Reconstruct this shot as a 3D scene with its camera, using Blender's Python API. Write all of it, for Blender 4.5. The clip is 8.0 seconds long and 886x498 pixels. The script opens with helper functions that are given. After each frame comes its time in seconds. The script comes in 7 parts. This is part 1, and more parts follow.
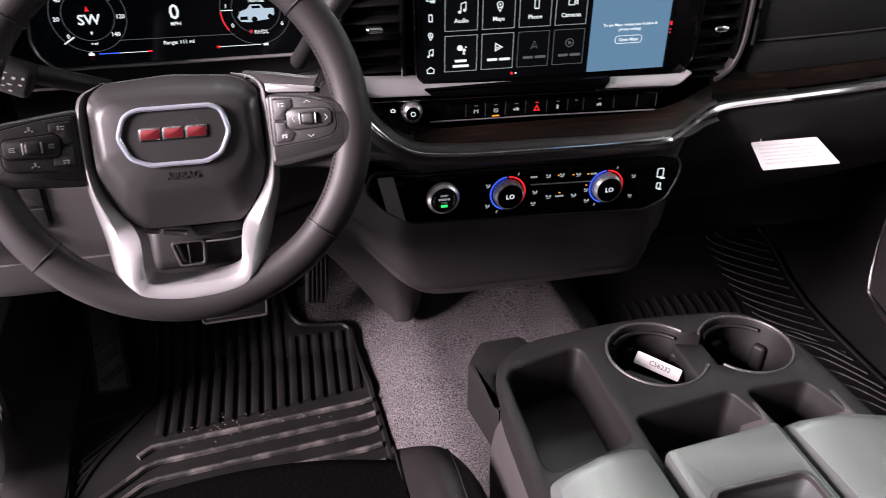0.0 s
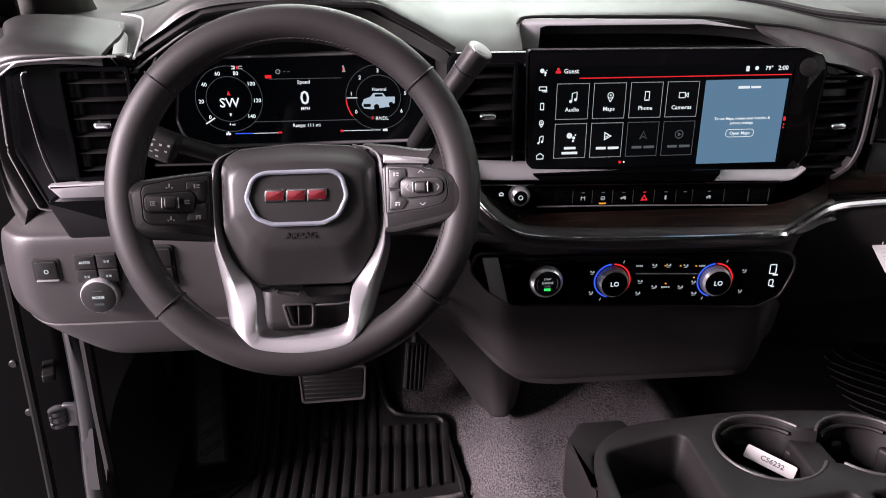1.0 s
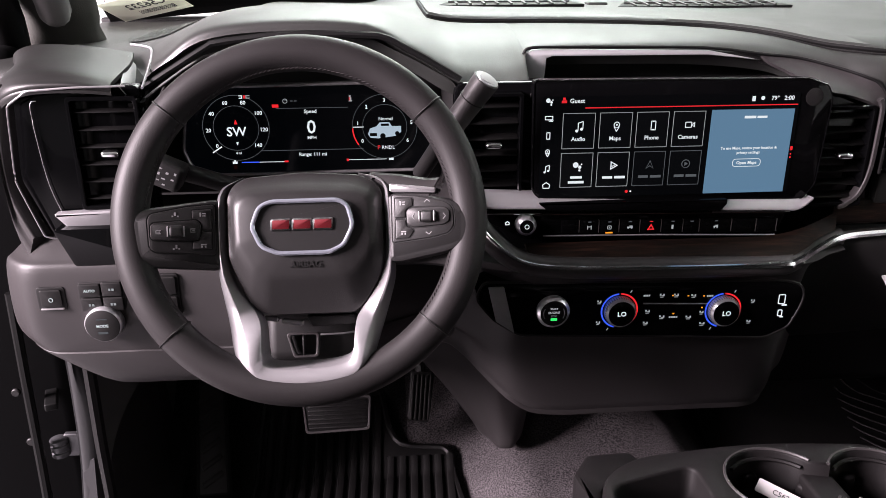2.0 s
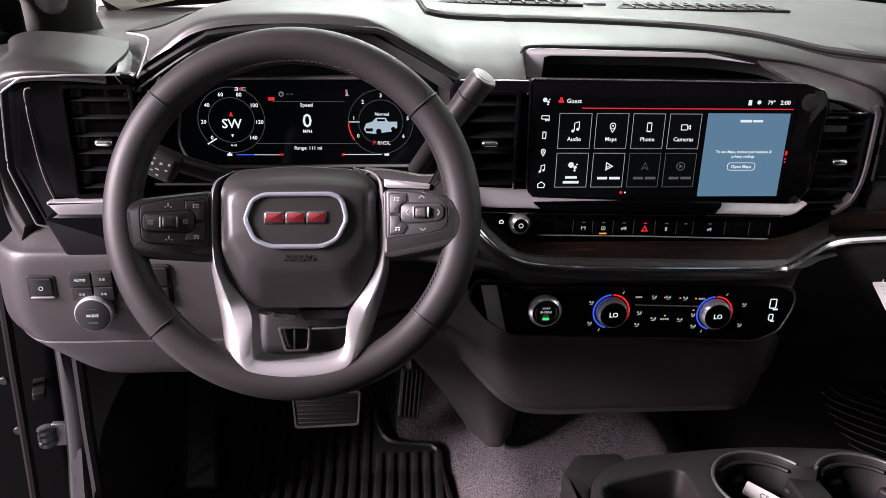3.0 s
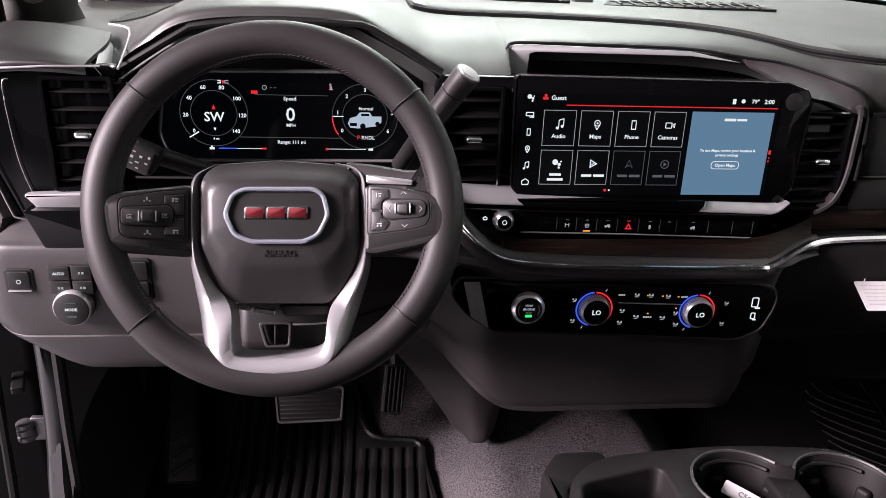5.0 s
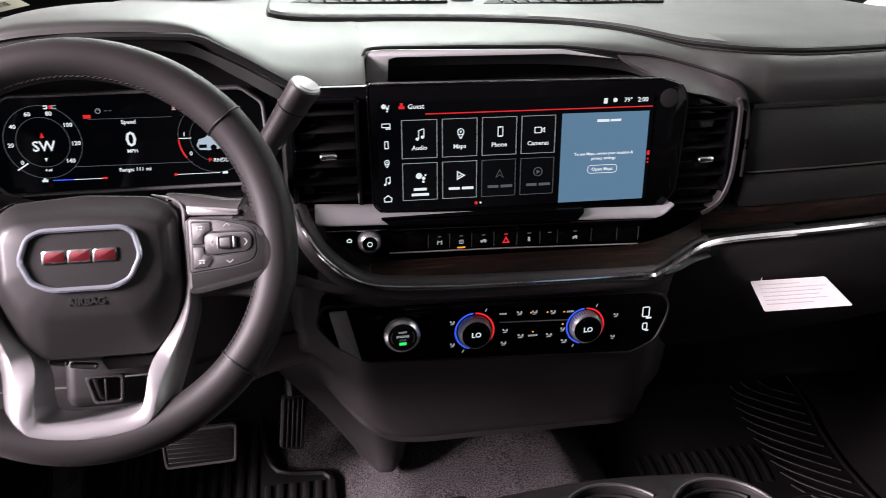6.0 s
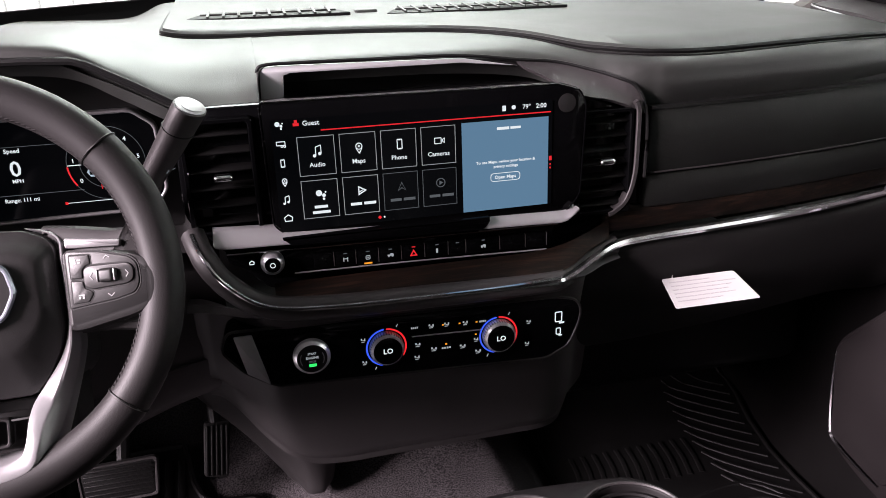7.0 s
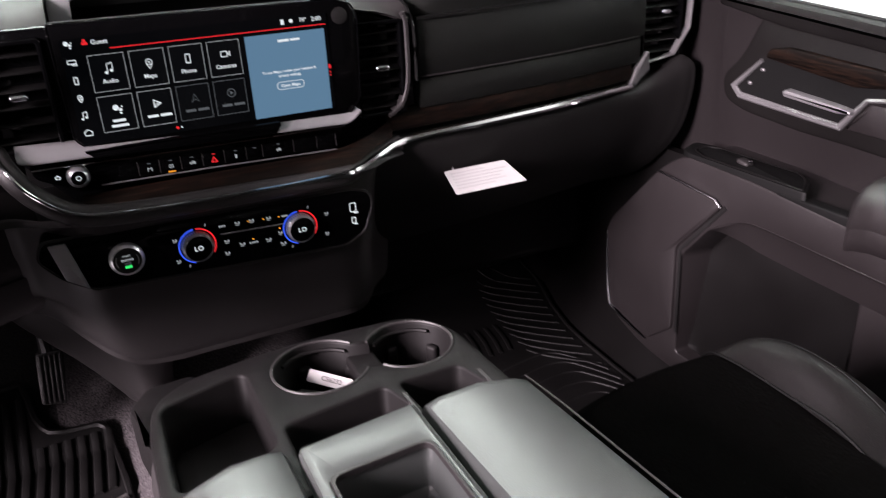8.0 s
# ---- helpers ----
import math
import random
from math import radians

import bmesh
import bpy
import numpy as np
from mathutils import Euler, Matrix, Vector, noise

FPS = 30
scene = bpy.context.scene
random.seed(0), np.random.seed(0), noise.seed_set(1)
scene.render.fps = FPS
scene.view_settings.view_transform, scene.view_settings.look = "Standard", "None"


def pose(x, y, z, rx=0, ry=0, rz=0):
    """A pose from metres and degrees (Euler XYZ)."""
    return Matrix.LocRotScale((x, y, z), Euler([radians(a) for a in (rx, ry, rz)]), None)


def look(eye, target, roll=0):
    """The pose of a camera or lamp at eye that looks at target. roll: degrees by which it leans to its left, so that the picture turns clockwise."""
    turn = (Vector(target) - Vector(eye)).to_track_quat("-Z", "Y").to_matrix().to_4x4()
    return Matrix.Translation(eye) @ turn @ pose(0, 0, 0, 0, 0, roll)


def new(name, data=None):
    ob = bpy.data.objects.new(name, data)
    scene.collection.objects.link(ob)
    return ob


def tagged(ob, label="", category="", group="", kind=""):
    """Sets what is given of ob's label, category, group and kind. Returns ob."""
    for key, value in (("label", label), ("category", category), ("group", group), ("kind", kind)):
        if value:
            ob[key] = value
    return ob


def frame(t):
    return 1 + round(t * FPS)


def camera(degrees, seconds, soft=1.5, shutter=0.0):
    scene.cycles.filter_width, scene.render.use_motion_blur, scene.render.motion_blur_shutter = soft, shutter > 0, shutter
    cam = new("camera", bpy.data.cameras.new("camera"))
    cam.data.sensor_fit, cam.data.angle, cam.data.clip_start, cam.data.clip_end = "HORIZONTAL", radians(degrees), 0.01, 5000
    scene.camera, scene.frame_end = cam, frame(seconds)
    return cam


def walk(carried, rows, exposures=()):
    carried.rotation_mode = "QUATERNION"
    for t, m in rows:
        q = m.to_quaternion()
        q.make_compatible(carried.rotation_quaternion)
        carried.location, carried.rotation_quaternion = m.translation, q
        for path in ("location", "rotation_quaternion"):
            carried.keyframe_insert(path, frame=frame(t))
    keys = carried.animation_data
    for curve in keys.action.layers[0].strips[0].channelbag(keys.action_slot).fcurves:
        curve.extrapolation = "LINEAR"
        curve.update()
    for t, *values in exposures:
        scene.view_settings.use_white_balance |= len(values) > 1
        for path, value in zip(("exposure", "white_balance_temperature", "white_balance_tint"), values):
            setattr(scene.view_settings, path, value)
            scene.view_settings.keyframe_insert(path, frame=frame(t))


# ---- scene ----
cam = camera(60.04, 8.0, soft=0.85, shutter=0.18)
WALK = [
    (0, (0.0859, -0.6863, 0.9222), (0.2812, 0.1459, 0.4033), 0.44),
    (0.5, (0.0754, -0.7079, 0.8979), (0.1883, 0.1751, 0.4422), 1.96),
    (1, (0.0779, -0.7158, 0.8856), (0.1555, 0.2054, 0.5044), -0.23),
    (1.5, (0.0783, -0.7142, 0.8841), (0.1439, 0.2210, 0.5359), -1.34),
    (1.7, (0.0769, -0.7123, 0.8852), (0.1453, 0.2230, 0.5381), -0.97),
    (2.8, (0.0786, -0.7109, 0.8834), (0.1568, 0.2233, 0.5353), 1.04),
    (3, (0.0769, -0.7108, 0.8834), (0.1581, 0.2227, 0.5343), 1.24),
    (3.5, (0.0770, -0.7109, 0.8836), (0.1672, 0.2213, 0.5331), 1.55),
    (4, (0.0764, -0.7107, 0.8836), (0.1697, 0.2203, 0.5308), 1.76),
    (4.2, (0.0763, -0.7102, 0.8835), (0.1706, 0.2206, 0.5305), 1.78),
    (5.3, (0.0949, -0.7023, 0.8844), (0.1913, 0.2271, 0.5281), 2.10),
    (5.5, (0.1208, -0.6874, 0.8839), (0.2209, 0.2414, 0.5270), 1.50),
    (6, (0.1965, -0.6439, 0.8807), (0.3481, 0.2804, 0.5302), -0.30),
    (6.5, (0.2372, -0.6305, 0.8807), (0.4333, 0.2873, 0.5356), -2.16),
    (7, (0.2445, -0.6389, 0.8843), (0.4632, 0.2740, 0.5396), -2.00),
    (7.5, (0.2467, -0.6931, 0.8782), (0.5232, 0.2026, 0.5298), -2.60),
    (7.7, (0.2491, -0.7418, 0.8543), (0.5741, 0.1360, 0.5026), -3.20),
    (8, (0.2622, -0.8007, 0.8592), (0.6487, 0.0260, 0.4502), -2.99),
]
walk(cam, [(t, look(e, q, r)) for t, e, q, r in WALK], [(0.0, 0.30), (0.5, 0.14), (1.0, 0.05), (1.7, 0.03), (4.2, 0.03), (5.5, 0.05), (7.0, 0.05), (8.0, 0.0)])
# ---- light ----
# world: a plain pale photo booth seen through the glass
world = bpy.data.worlds.new("booth")
scene.world = world
world.use_nodes = True
bg = world.node_tree.nodes["Background"]
bg.inputs[0].default_value = (0.92, 0.92, 0.91, 1)
bg.inputs[1].default_value = 0.255


def area_lamp(name, eye, target, sx, sy, power, color=(1, 1, 1)):
    data = bpy.data.lights.new(name, "AREA")
    data.shape, data.size, data.size_y, data.energy, data.color = "RECTANGLE", sx, sy, power, color
    ob = new(name, data)
    ob.matrix_world = look(eye, target)
    return ob


# booth lights: over the bonnet, and beside the open driver's door
area_lamp("booth_light_front", (0.50, 2.7, 2.7), (0.40, 0.6, 0.75), 2.1, 1.0, 93, (0.95, 1.0, 0.96))
area_lamp("booth_light_side", (-3.40, -1.10, 2.05), (0.30, 0.1, 0.5), 1.3, 1.5, 1110, (1.0, 0.84, 0.92))
area_lamp("booth_light_wall", (0.3, 3.0, 3.6), (0.3, 5.0, 1.2), 4.0, 0.6, 66, (0.95, 1.0, 0.97))
area_lamp("booth_light_right", (2.6, 0.0, 3.4), (4.6, 0.0, 1.4), 4.0, 0.6, 260, (0.95, 1.0, 0.97))
scene.view_settings.exposure = 0.0


# ---- materials ----
def material(name, color, rough=0.5, metal=0.0, grain=0.0, grain_scale=900.0, blotch=0.15, blotch_scale=9.0,
             coat=0.0, stretch=(1, 1, 1), spec=0.5, cells=0.0, cell_scale=600.0, rough_var=0.1):
    """A surface with fine relief, broad unevenness of colour and of gloss."""
    m = bpy.data.materials.new(name)
    m.use_nodes = True
    nt = m.node_tree
    b = nt.nodes["Principled BSDF"]
    link = nt.links.new
    tc = nt.nodes.new("ShaderNodeTexCoord")
    mp = nt.nodes.new("ShaderNodeMapping")
    mp.inputs["Scale"].default_value = stretch
    link(tc.outputs["Object"], mp.inputs["Vector"])
    n1 = nt.nodes.new("ShaderNodeTexNoise")
    n1.inputs["Scale"].default_value = blotch_scale
    n1.inputs["Detail"].default_value = 5
    link(mp.outputs["Vector"], n1.inputs["Vector"])
    mix = nt.nodes.new("ShaderNodeMix")
    mix.data_type = "RGBA"
    mix.inputs["A"].default_value = (*[c * (1 - blotch) for c in color], 1)
    mix.inputs["B"].default_value = (*[min(1, c * (1 + blotch)) for c in color], 1)
    link(n1.outputs["Fac"], mix.inputs["Factor"])
    link(mix.outputs["Result"], b.inputs["Base Color"])
    mr = nt.nodes.new("ShaderNodeMapRange")
    mr.inputs["To Min"].default_value = max(0.02, rough - rough_var)
    mr.inputs["To Max"].default_value = min(1, rough + rough_var)
    link(n1.outputs["Fac"], mr.inputs["Value"])
    link(mr.outputs["Result"], b.inputs["Roughness"])
    b.inputs["Metallic"].default_value = metal
    b.inputs["Specular IOR Level"].default_value = spec
    b.inputs["Coat Weight"].default_value = coat
    b.inputs["Coat Roughness"].default_value = 0.04
    if grain or cells:
        bump = nt.nodes.new("ShaderNodeBump")
        bump.inputs["Strength"].default_value = 1.0
        bump.inputs["Distance"].default_value = grain or cells
        if cells:
            v = nt.nodes.new("ShaderNodeTexVoronoi")
            v.inputs["Scale"].default_value = cell_scale
            link(mp.outputs["Vector"], v.inputs["Vector"])
            link(v.outputs["Distance"], bump.inputs["Height"])
        else:
            n2 = nt.nodes.new("ShaderNodeTexNoise")
            n2.inputs["Scale"].default_value = grain_scale
            n2.inputs["Detail"].default_value = 2
            link(mp.outputs["Vector"], n2.inputs["Vector"])
            link(n2.outputs["Fac"], bump.inputs["Height"])
        link(bump.outputs["Normal"], b.inputs["Normal"])
    return m


def glow(name, color, strength=1.0):
    m = bpy.data.materials.new(name)
    m.use_nodes = True
    b = m.node_tree.nodes["Principled BSDF"]
    b.inputs["Base Color"].default_value = (0.0012, 0.0012, 0.0012, 1)
    b.inputs["Roughness"].default_value = 0.08
    b.inputs["Specular IOR Level"].default_value = 0.12
    b.inputs["Emission Color"].default_value = (*color, 1)
    b.inputs["Emission Strength"].default_value = strength
    return m


def wood_material(name, stretch):
    m = material(name, (0.03, 0.016, 0.009), 0.5, spec=0.1, stretch=stretch, blotch=0.8, blotch_scale=9)
    nt = m.node_tree
    mp = next(n for n in nt.nodes if n.type == "MAPPING")
    w = nt.nodes.new("ShaderNodeTexNoise")
    w.inputs["Scale"].default_value = 7
    w.inputs["Detail"].default_value = 8
    w.inputs["Distortion"].default_value = 1.5
    nt.links.new(mp.outputs["Vector"], w.inputs["Vector"])
    r = nt.nodes.new("ShaderNodeValToRGB")
    e = r.color_ramp.elements
    e[0].position, e[0].color = 0.46, (0.003, 0.002, 0.0016, 1)
    e[1].position, e[1].color = 0.68, (0.016, 0.0078, 0.0050, 1)
    nt.links.new(w.outputs["Fac"], r.inputs["Fac"])
    nt.links.new(r.outputs["Color"], nt.nodes["Principled BSDF"].inputs["Base Color"])
    return m


def pile_material(name, color):
    """Cut-pile carpet: salt-and-pepper tufts, with a nap that lies unevenly."""
    m = material(name, color, 0.97, grain=0.0011, grain_scale=760, spec=0.05)
    nt = m.node_tree
    mp = next(n for n in nt.nodes if n.type == "MAPPING")
    tuft, nap = nt.nodes.new("ShaderNodeTexNoise"), nt.nodes.new("ShaderNodeTexNoise")
    tuft.inputs["Scale"].default_value, tuft.inputs["Detail"].default_value = 400, 2.5
    nap.inputs["Scale"].default_value, nap.inputs["Detail"].default_value = 21, 4
    ramps = []
    for n, lo, hi, a, b in ((tuft, 0.36, 0.65, 0.30, 1.75), (nap, 0.35, 0.68, 0.92, 1.08)):
        nt.links.new(mp.outputs["Vector"], n.inputs["Vector"])
        r = nt.nodes.new("ShaderNodeMapRange")
        r.inputs["From Min"].default_value, r.inputs["From Max"].default_value = lo, hi
        r.inputs["To Min"].default_value, r.inputs["To Max"].default_value = a, b
        nt.links.new(n.outputs["Fac"], r.inputs["Value"])
        ramps.append(r)
    mul = nt.nodes.new("ShaderNodeMath")
    mul.operation = "MULTIPLY"
    nt.links.new(ramps[0].outputs["Result"], mul.inputs[0])
    nt.links.new(ramps[1].outputs["Result"], mul.inputs[1])
    sc = nt.nodes.new("ShaderNodeVectorMath")
    sc.operation = "SCALE"
    sc.inputs[0].default_value = color
    nt.links.new(mul.outputs["Value"], sc.inputs["Scale"])
    nt.links.new(sc.outputs["Vector"], nt.nodes["Principled BSDF"].inputs["Base Color"])
    return m


def glass_material():
    m = bpy.data.materials.new("clear_glass")
    m.use_nodes = True
    nt = m.node_tree
    b = nt.nodes["Principled BSDF"]
    b.inputs["Base Color"].default_value = (0.93, 0.97, 0.95, 1)
    b.inputs["Roughness"].default_value = 0.0
    b.inputs["Transmission Weight"].default_value = 1.0
    b.inputs["IOR"].default_value = 1.05
    return m


PLASTIC = material("dark_grey_plastic", (0.0218, 0.0196, 0.0200), 0.5, spec=0.4, grain=0.00012, grain_scale=1500)
LOWER = material("lower_console_plastic", (0.0215, 0.0194, 0.0198), 0.5, spec=0.32, grain=0.00012, grain_scale=1500)
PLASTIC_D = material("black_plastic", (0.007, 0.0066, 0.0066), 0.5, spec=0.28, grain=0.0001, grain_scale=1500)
PAD = material("black_dash_vinyl", (0.018, 0.0188, 0.0174), 0.46, spec=0.5, cells=0.00007, cell_scale=900, blotch=0.1)
LEATHER = material("black_leather", (0.0062, 0.0066, 0.0059), 0.52, spec=0.2, cells=0.0001, cell_scale=520)
WRAP = material("wheel_leather", (0.0148, 0.0140, 0.0141), 0.40, spec=0.35, cells=0.00005, cell_scale=1100)
RIM_HIDE = material("rim_leather", (0.0128, 0.0115, 0.0117), 0.5, spec=0.24, cells=0.00006, cell_scale=900)
TRAY = material("console_tray_plastic", (0.0062, 0.0056, 0.0057), 0.55, spec=0.14, grain=0.0001, grain_scale=1500)
LID = material("console_lid_leather", (0.044, 0.048, 0.0465), 0.4, spec=0.7, cells=0.00004, cell_scale=700)
PIANO = material("piano_black", (0.0016, 0.0016, 0.0018), 0.06, coat=0.0, spec=0.13, rough_var=0.03)
CHROME = material("chrome", (0.8, 0.8, 0.82), 0.14, metal=1.0, blotch=0.04, rough_var=0.05)
BRIGHT = material("brushed_chrome", (0.7, 0.7, 0.72), 0.3, metal=0.8, blotch=0.06, rough_var=0.06)
SATIN = material("satin_silver", (0.27, 0.265, 0.272), 0.38, metal=0.55, grain=0.00006, grain_scale=300, stretch=(1, 1, 14), blotch=0.08)
SATIN_D = material("dark_satin_silver", (0.24, 0.235, 0.24), 0.33, metal=0.6, blotch=0.08)
WOOD = wood_material("wood", (2, 34, 34))
WOOD_SIDE = wood_material("door_wood", (34, 2, 34))
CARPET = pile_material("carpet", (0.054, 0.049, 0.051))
RUBBER = material("rubber", (0.0055, 0.0052, 0.0052), 0.44, spec=0.22, grain=0.0002, grain_scale=700, blotch=0.4, blotch_scale=14)
PATCH_GREY = material("patch_grey", (0.036, 0.036, 0.0375), 0.5, spec=0.3)
PAINT = material("grey_body_paint", (0.0092, 0.0094, 0.0099), 0.35, metal=0.2, coat=0.3)
CLOTH = material("grey_headliner", (0.5, 0.5, 0.48), 0.9, grain=0.001, grain_scale=600, spec=0.1)
PAPER = material("paper", (0.46, 0.445, 0.445), 0.6, blotch=0.03)
INK = material("ink", (0.06, 0.06, 0.06), 0.6)
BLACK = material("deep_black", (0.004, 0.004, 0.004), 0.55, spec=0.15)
# the same carpet with the footwells' shade put into its colour
CARPET_SHADE = pile_material("shaded_carpet", (0.017, 0.0162, 0.0165))
# dark panel given a paler colour in place of bounce light reaching it
KICK = material("kick_panel_plastic", (0.12, 0.12, 0.115), 0.6, spec=0.3, grain=0.0002, grain_scale=900)
TRIM = material("pillar_cloth", (0.07, 0.07, 0.064), 0.85, grain=0.0003, grain_scale=700, spec=0.1)
EMBLEM = material("emblem_silver", (0.3, 0.32, 0.37), 0.25, metal=0.6, blotch=0.05)
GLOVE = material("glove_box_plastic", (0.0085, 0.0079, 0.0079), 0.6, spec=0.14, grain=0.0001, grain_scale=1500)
GRILLE = material("speaker_mesh", (0.010, 0.0105, 0.010), 0.5, spec=0.3, cells=0.0012, cell_scale=330)
PALE = material("pale_silver", (0.36, 0.365, 0.37), 0.42, metal=0.35, blotch=0.06)
LIDTOP = material("pod_lid_vinyl", (0.011, 0.0108, 0.0104), 0.45, spec=0.3, cells=0.00006, cell_scale=900)
THREAD = material("grey_thread", (0.032, 0.030, 0.0305), 0.9, spec=0.1)
GLASS = glass_material()
W_GLOW = glow("white_glow", (0.8, 0.85, 0.9), 0.95)
MID_GLOW = glow("soft_white_glow", (0.55, 0.58, 0.62), 0.6)
G_GLOW = glow("dim_glow", (0.25, 0.27, 0.3), 0.35)
R_GLOW = glow("red_glow", (1.0, 0.03, 0.04), 0.75)
B_GLOW = glow("blue_glow", (0.05, 0.12, 1.0), 0.9)
A_GLOW = glow("amber_glow", (1.0, 0.35, 0.03), 0.9)
N_GLOW = glow("green_glow", (0.05, 1.0, 0.2), 0.8)
MAP_GLOW = glow("map_panel_glow", (0.105, 0.2, 0.31), 1.0)
TILE_GLOW = glow("tile_glow", (0.0016, 0.0019, 0.0026), 1.0)
SCR_GLOW = glow("screen_glow", (0.0006, 0.0008, 0.0013), 1.0)
RED = material("red_emblem", (0.11, 0.006, 0.010), 0.4, metal=0.2, coat=0.2)


# ---- builders ----
def thing(name, at, label, category, group="", kind=""):
    ob = new(name)
    ob.empty_display_size = 0.05
    ob.location = at
    return tagged(ob, label, category, group, kind)


def part(name, bm, mat, parent=None, label="", smooth=True):
    me = bpy.data.meshes.new(name)
    bmesh.ops.recalc_face_normals(bm, faces=bm.faces[:])
    for f in bm.faces:
        f.smooth = smooth
    bm.to_mesh(me)
    bm.free()
    me.materials.append(mat)
    if smooth:
        me.set_sharp_from_angle(angle=radians(38))
    ob = new(name, me)
    if parent:
        ob.parent = parent
        ob.matrix_parent_inverse = parent.matrix_basis.inverted()
    if label:
        ob["label"] = label
    return ob


def structure(name, bm, mat, label, category, smooth=True):
    return tagged(part(name, bm, mat, None, "", smooth), label, category, "", "structure")


FRONT = lambda y, x=0, z=0: Matrix(((1, 0, 0, x), (0, 0, -1, y), (0, 1, 0, z), (0, 0, 0, 1)))
SIDE = lambda x: Matrix(((0, 0, -1, x), (-1, 0, 0, 0), (0, 1, 0, 0), (0, 0, 0, 1)))  # local (-y, z), out towards -x
TOP = lambda z: Matrix.Translation((0, 0, z))


def rnd(pts, r, n=4):
    """The closed outline with its corners rounded; r is one radius or one per corner."""
    out = []
    for i, p in enumerate(pts):
        p = Vector(p)
        a, b = Vector(pts[i - 1]) - p, Vector(pts[(i + 1) % len(pts)]) - p
        rr = r[i] if isinstance(r, (list, tuple)) else r
        if rr <= 0:
            out.append(p)
            continue
        d = min(rr, a.length * 0.49, b.length * 0.49)
        s, e = p + a.normalized() * d, p + b.normalized() * d
        for k in range(n + 1):
            t = k / n
            out.append((1 - t) ** 2 * s + 2 * t * (1 - t) * p + t * t * e)
    return out


def rect(x0, y0, x1, y1, r=0.0, n=4):
    pts = [(x0, y0), (x1, y0), (x1, y1), (x0, y1)]
    return rnd(pts, r, n) if r else [Vector(p) for p in pts]


def circle(x, y, r, n=32, ry=None):
    return [Vector((x + r * math.cos(2 * math.pi * k / n), y + (ry or r) * math.sin(2 * math.pi * k / n))) for k in range(n)]


def inset(pts, d):
    """The outline moved inwards by d (for a counter-clockwise outline)."""
    n, out = len(pts), []
    area = sum(pts[i - 1][0] * pts[i][1] - pts[i][0] * pts[i - 1][1] for i in range(n))
    s = 1 if area > 0 else -1
    for i in range(n):
        a, b = pts[i] - pts[i - 1], pts[(i + 1) % n] - pts[i]
        if a.length < 1e-9 or b.length < 1e-9:
            a = b = a if a.length > b.length else b
        a, b = a.normalized(), b.normalized()
        na, nb = Vector((-a.y, a.x)) * s, Vector((-b.y, b.x)) * s
        m = na + nb
        m = m / max(0.5, m.dot(na)) if m.length > 1e-6 else na
        out.append(pts[i] + m * d)
    return out


def bridge(bm, loops, close=True):
    rows = [[bm.verts.new(p) for p in loop] for loop in loops]
    for a, b in zip(rows, rows[1:]):
        n = len(a)
        for i in range(n if close else n - 1):
            j = (i + 1) % n
            bm.faces.new((a[i], a[j], b[j], b[i]))
    return rows


def prism(pts, z0, z1, m=None, b=0.0, bm=None, dome=0.0):
    """An outline drawn out from z0 to z1 (the front), its front edge bevelled by b; m lays it into the world."""
    bm = bm or bmesh.new()
    m = m or Matrix()
    pts = [Vector(p) for p in pts]
    loops = [[(*p, z0) for p in pts]]
    if b:
        loops += [[(*p, z1 - b) for p in pts], [(*p, z1 - 0.3 * b) for p in inset(pts, 0.3 * b)], [(*p, z1) for p in inset(pts, b)]]
    else:
        loops += [[(*p, z1) for p in pts]]
    rows = bridge(bm, [[m @ Vector(p) for p in lp] for lp in loops])
    bm.faces.new(rows[0][::-1])
    if dome:
        c = sum((Vector(p) for p in pts), Vector((0, 0))) / len(pts)
        prev = rows[-1]
        for k in (0.75, 0.45, 0.15):
            ring = [bm.verts.new(m @ Vector((*(c + (p - c) * k), z1 + dome * (1 - k * k)))) for p in inset(pts, b)]
            for i in range(len(pts)):
                j = (i + 1) % len(pts)
                bm.faces.new((prev[i], prev[j], ring[j], ring[i]))
            prev = ring
        bm.faces.new(prev)
    else:
        bm.faces.new(rows[-1])
    return bm


def ring(outer, inner, z0, z1, m=None, b=0.0, bm=None):
    """A frame between two outlines with as many points each."""
    bm = bm or bmesh.new()
    m = m or Matrix()
    o, i = [Vector(p) for p in outer], [Vector(p) for p in inner]
    loops = [[(*p, z0) for p in o], [(*p, z1 - b) for p in o], [(*p, z1) for p in inset(o, b)],
             [(*p, z1) for p in inset(i, -b)], [(*p, z1 - b) for p in i], [(*p, z0) for p in i]]
    rows = bridge(bm, [[m @ Vector(p) for p in lp] for lp in loops])
    for k in range(len(o)):
        j = (k + 1) % len(o)
        bm.faces.new((rows[-1][k], rows[-1][j], rows[0][j], rows[0][k]))
    return bm


